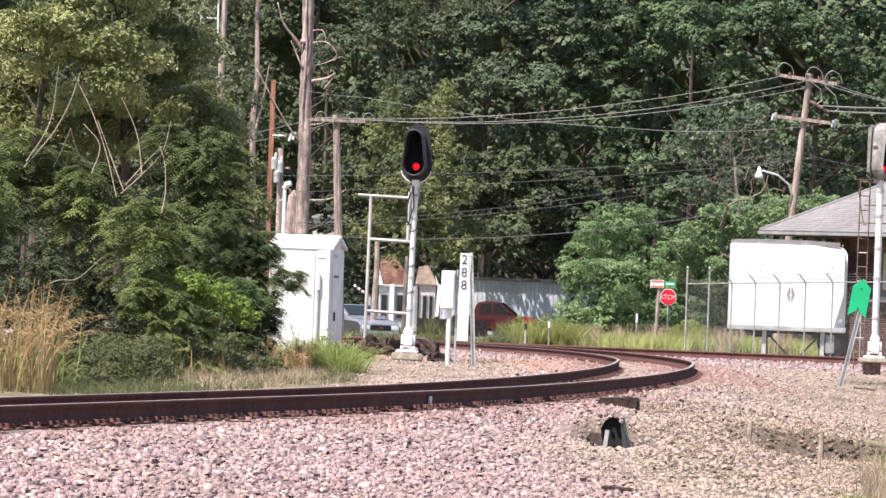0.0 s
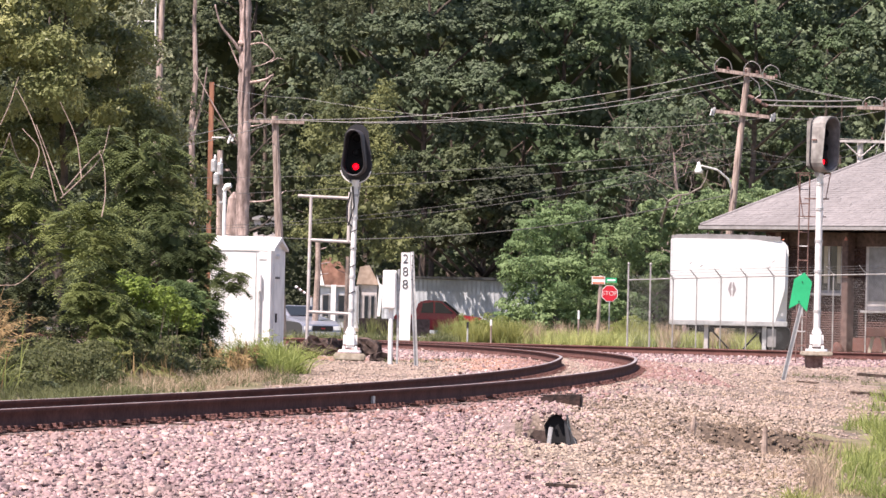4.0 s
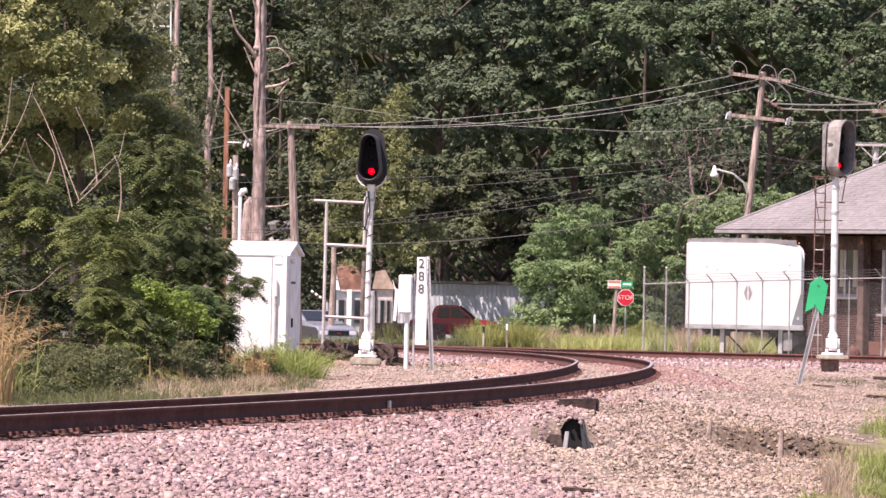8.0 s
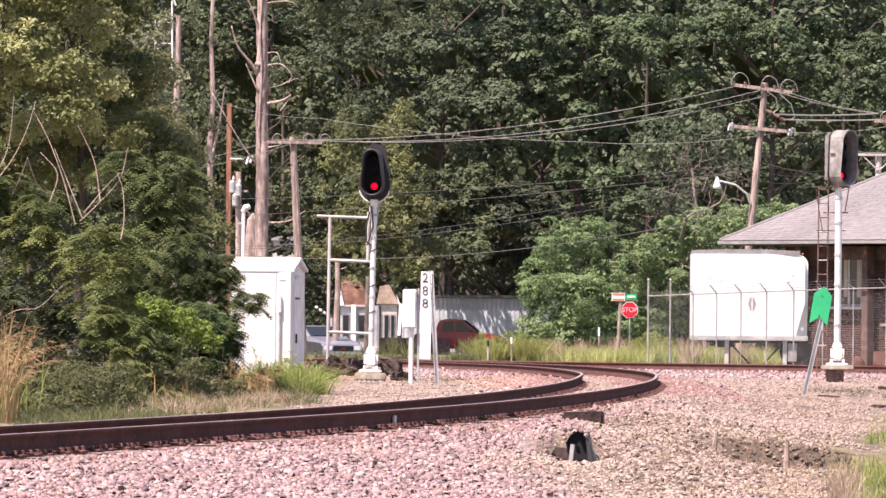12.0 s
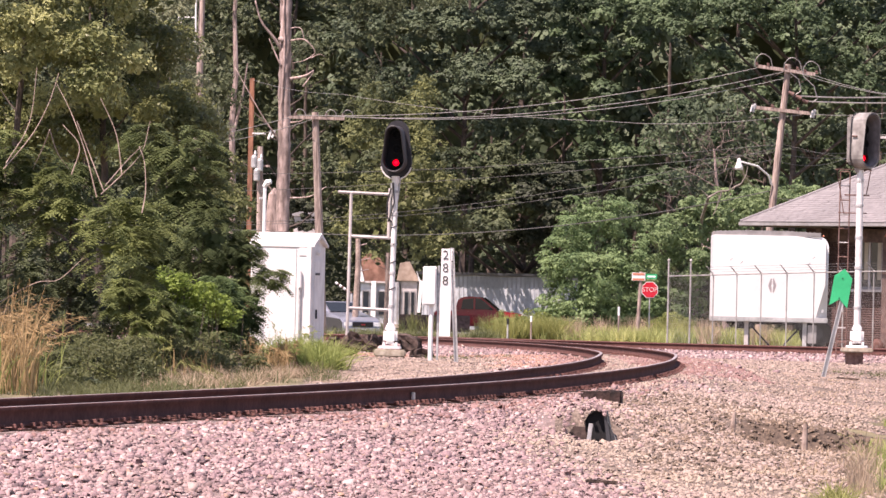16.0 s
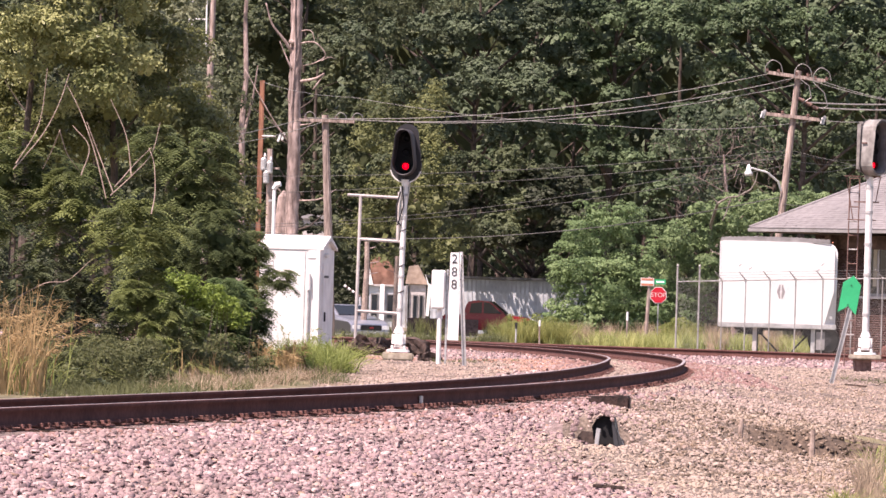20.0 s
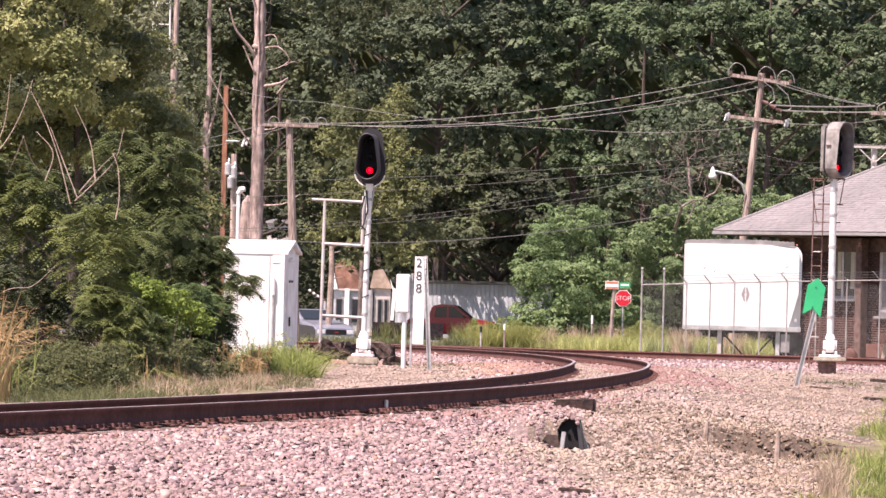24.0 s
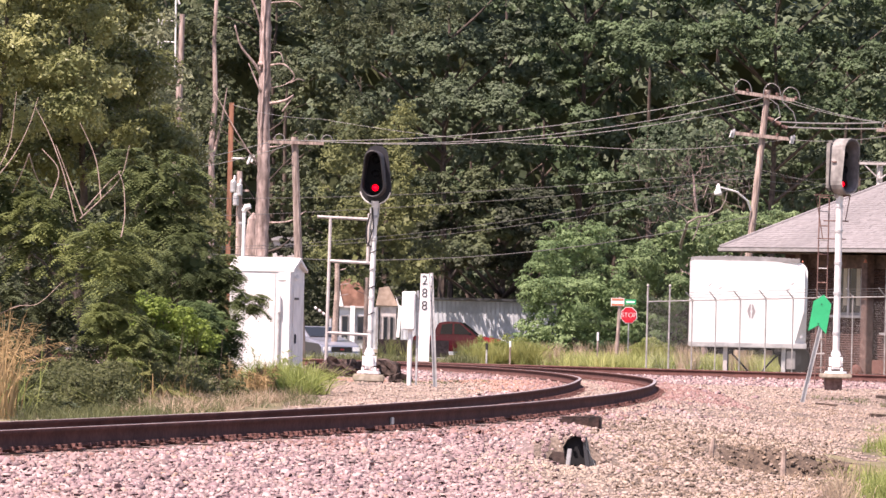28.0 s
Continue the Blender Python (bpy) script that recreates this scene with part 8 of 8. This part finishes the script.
grass("dry_grass", "sparse dry grass along the track's far side", [(-2.4, 92, 0.25, 5), (-2.8, 100, 0.3, 5), (-2.7, 76, 0.4, 4), (-2.0, 83, 0.3, 5)], 500, 0.16, 0.010, L_DRY, 325, 0.6, 0.8)
grass("weedy_grass", "dull green weeds along the track's far side", [(-5.6, 82, 0.6, 6), (-5.4, 88, 0.7, 6), (-5.9, 93, 0.6, 4), (-6.4, 86, 0.5, 5), (-5.9, 84, 0.5, 5), (-5.0, 90, 0.5, 6), (-4.5, 96, 0.5, 5), (-5.2, 80, 0.5, 5), (-4.1, 100, 0.4, 4), (-3.6, 98, 0.4, 5), (-4.6, 88, 0.6, 5), (-4.2, 92, 0.5, 4), (-3.9, 105, 0.5, 4), (-3.0, 109, 0.3, 4), (-2.6, 96, 0.3, 6), (-3.0, 104, 0.3, 5), (-4.3, 68, 0.4, 5), (-4.2, 76, 0.6, 6)], 6500, 0.24, 0.012, L_WEED, 305, 0.6, 0.8)
grass("field_grass", "tall yellow-green roadside grass beyond the tracks", [(3.5, 243, 2.2, 2.5), (6.5, 244, 2.5, 2.5), (9.5, 243, 2.5, 2.5), (5.5, 246, 3.5, 2), (9.5, 222, 2.2, 3), (12, 221, 2.0, 3), (6.0, 222, 2.2, 3)], 15000, 0.66, 0.024, L_FIELD, 306, 0.35, 0.6)
grass("dry_grass", "dry seeding grass standing in the verge", [(2.6, 242, 0.5, 1), (4.0, 241.5, 0.7, 1), (5.2, 242, 0.5, 1), (6.6, 241.5, 0.6, 1), (7.4, 242, 0.4, 1), (9.6, 242, 0.6, 1), (11.0, 220, 0.6, 1), (9.0, 220, 0.5, 1)], 3600, 0.95, 0.016, L_DRY, 316, 0.25, 0.5)
grass("green_grass", "rank weeds between the road and the house", [(-5.0, 301, 0.25, 1.0), (-3.6, 302, 0.4, 1.2), (-2.6, 302, 0.3, 1.0), (0.2, 325, 0.5, 0.8), (1.2, 325, 0.6, 0.8), (2.3, 325, 0.5, 0.8)], 900, 0.9, 0.03, L_GRASS, 317, 0.3, 0.5)
grass("weedy_grass", "short rough weeds along the far side of the tracks", [(-5.0, 234, 1.6, 2), (-2.5, 235, 1.6, 2), (0.0, 236, 1.2, 2)], 3000, 0.42, 0.02, L_WEED, 318, 0.4, 0.6)
grass("green_grass", "green weeds at the roadside verge", [(0.9, 238.5, 0.4, 0.8), (1.5, 238.5, 0.5, 0.8), (2.2, 239, 0.5, 0.8), (2.9, 239, 0.5, 1), (3.4, 242, 0.5, 1), (8.2, 240, 0.7, 1)], 4500, 0.95, 0.03, L_GRASS, 307, 0.35, 0.6)
grass("green_grass", "fresh green grass on the bank beside the gravel", [(6.2, 70, 0.7, 6), (7.0, 78, 0.9, 7), (5.5, 62, 0.5, 5), (4.75, 57, 0.35, 3), (4.85, 64, 0.4, 3), (5.2, 69, 0.35, 3), (4.5, 60, 0.25, 2), (6.4, 76, 0.4, 2.5), (7.0, 84, 0.8, 4), (8.3, 90, 1.0, 8), (9.4, 104, 1.0, 7)], 14000, 0.26, 0.016, L_LUSH, 308, 0.5, 0.6)
grass("dry_grass", "dry straw grass at the edge of the gravel bank", [(3.85, 61, 0.5, 3), (4.2, 65, 0.4, 3), (4.1, 58, 0.4, 3), (4.7, 70, 0.3, 3), (4.2, 74, 0.8, 1.2), (4.9, 73, 0.5, 2), (5.0, 66, 0.6, 4), (4.7, 60, 0.5, 3)], 1100, 0.14, 0.010, L_DRY, 309, 0.6, 0.8)
plumes("straw_grass", "wispy straw-coloured grass at the edge of the gravel bank", [(3.85, 57.0, 0.14, 1.2), (4.0, 59, 0.14, 1.0), (4.12, 60.5, 0.12, 1.0), (4.3, 62, 0.15, 1.5)], 60, 0.62, L_DRY, 330, False, 0.2, 0.0, 0.42)
grass("straw_litter", "flattened straw and litter on the washed gravel", [(4.5, 70, 1.6, 10), (3.6, 76, 1.2, 4), (6.0, 92, 1.6, 10), (7.0, 108, 1.4, 8), (5.0, 60, 1.0, 5), (2.7, 68, 0.9, 6), (3.4, 62, 0.9, 5), (3.0, 74, 1.0, 4)], 4600, 0.09, 0.012, L_DRY, 331, 1.6, 0.4)
grass("green_grass", "small green weed tuft in the gravel", [(3.45, 54.5, 0.16, 0.7), (3.55, 55, 0.12, 0.6)], 420, 0.24, 0.014, L_GRASS, 310, 0.6, 0.8)
grass("weedy_grass", "sparse weeds in the ballast round the signals", [(-0.9, 126, 0.8, 2), (-0.2, 131, 0.8, 2), (8.4, 118, 1.4, 3)], 900, 0.12, 0.01, L_WEED, 311, 0.5, 0.6)


# ---------------- what moves ----------------
def sway(base, side, nod):
    """The pose of a thing that leans about its foot by a few tenths of a degree."""
    p = Vector(base)
    return Matrix.Translation(p) @ Matrix.Rotation(radians(side), 4, "Y") @ Matrix.Rotation(radians(nod), 4, "X") @ Matrix.Translation(-p)


def motions():
    """A light breeze: the shrubs and the tall grass stir."""
    for ob, base, amp, slow in ((SAPLING, (-5.6, 108, -0.5), 0.75, 1.0), (SHRUB, (-7.2, 99.5, -0.5), 0.25, 1.3), (BUSH, (4.8, 248, -0.9), 0.45, 0.8), (TALL_GRASS, (-6.9, 81, -0.4), 1.4, 1.1)):
        rows = []
        for k in range(57):
            t = k * 0.5
            a = math.sin(t * 1.05 * slow + amp * 5) * 0.6 + math.sin(t * 2.3 * slow + 1.7) * 0.3 + math.sin(t * 0.41 + amp * 3) * 0.4
            rows.append((t, sway(base, amp * a, amp * 0.4 * math.sin(t * 1.6 * slow + 0.6))))
        walk(ob, rows)


motions()
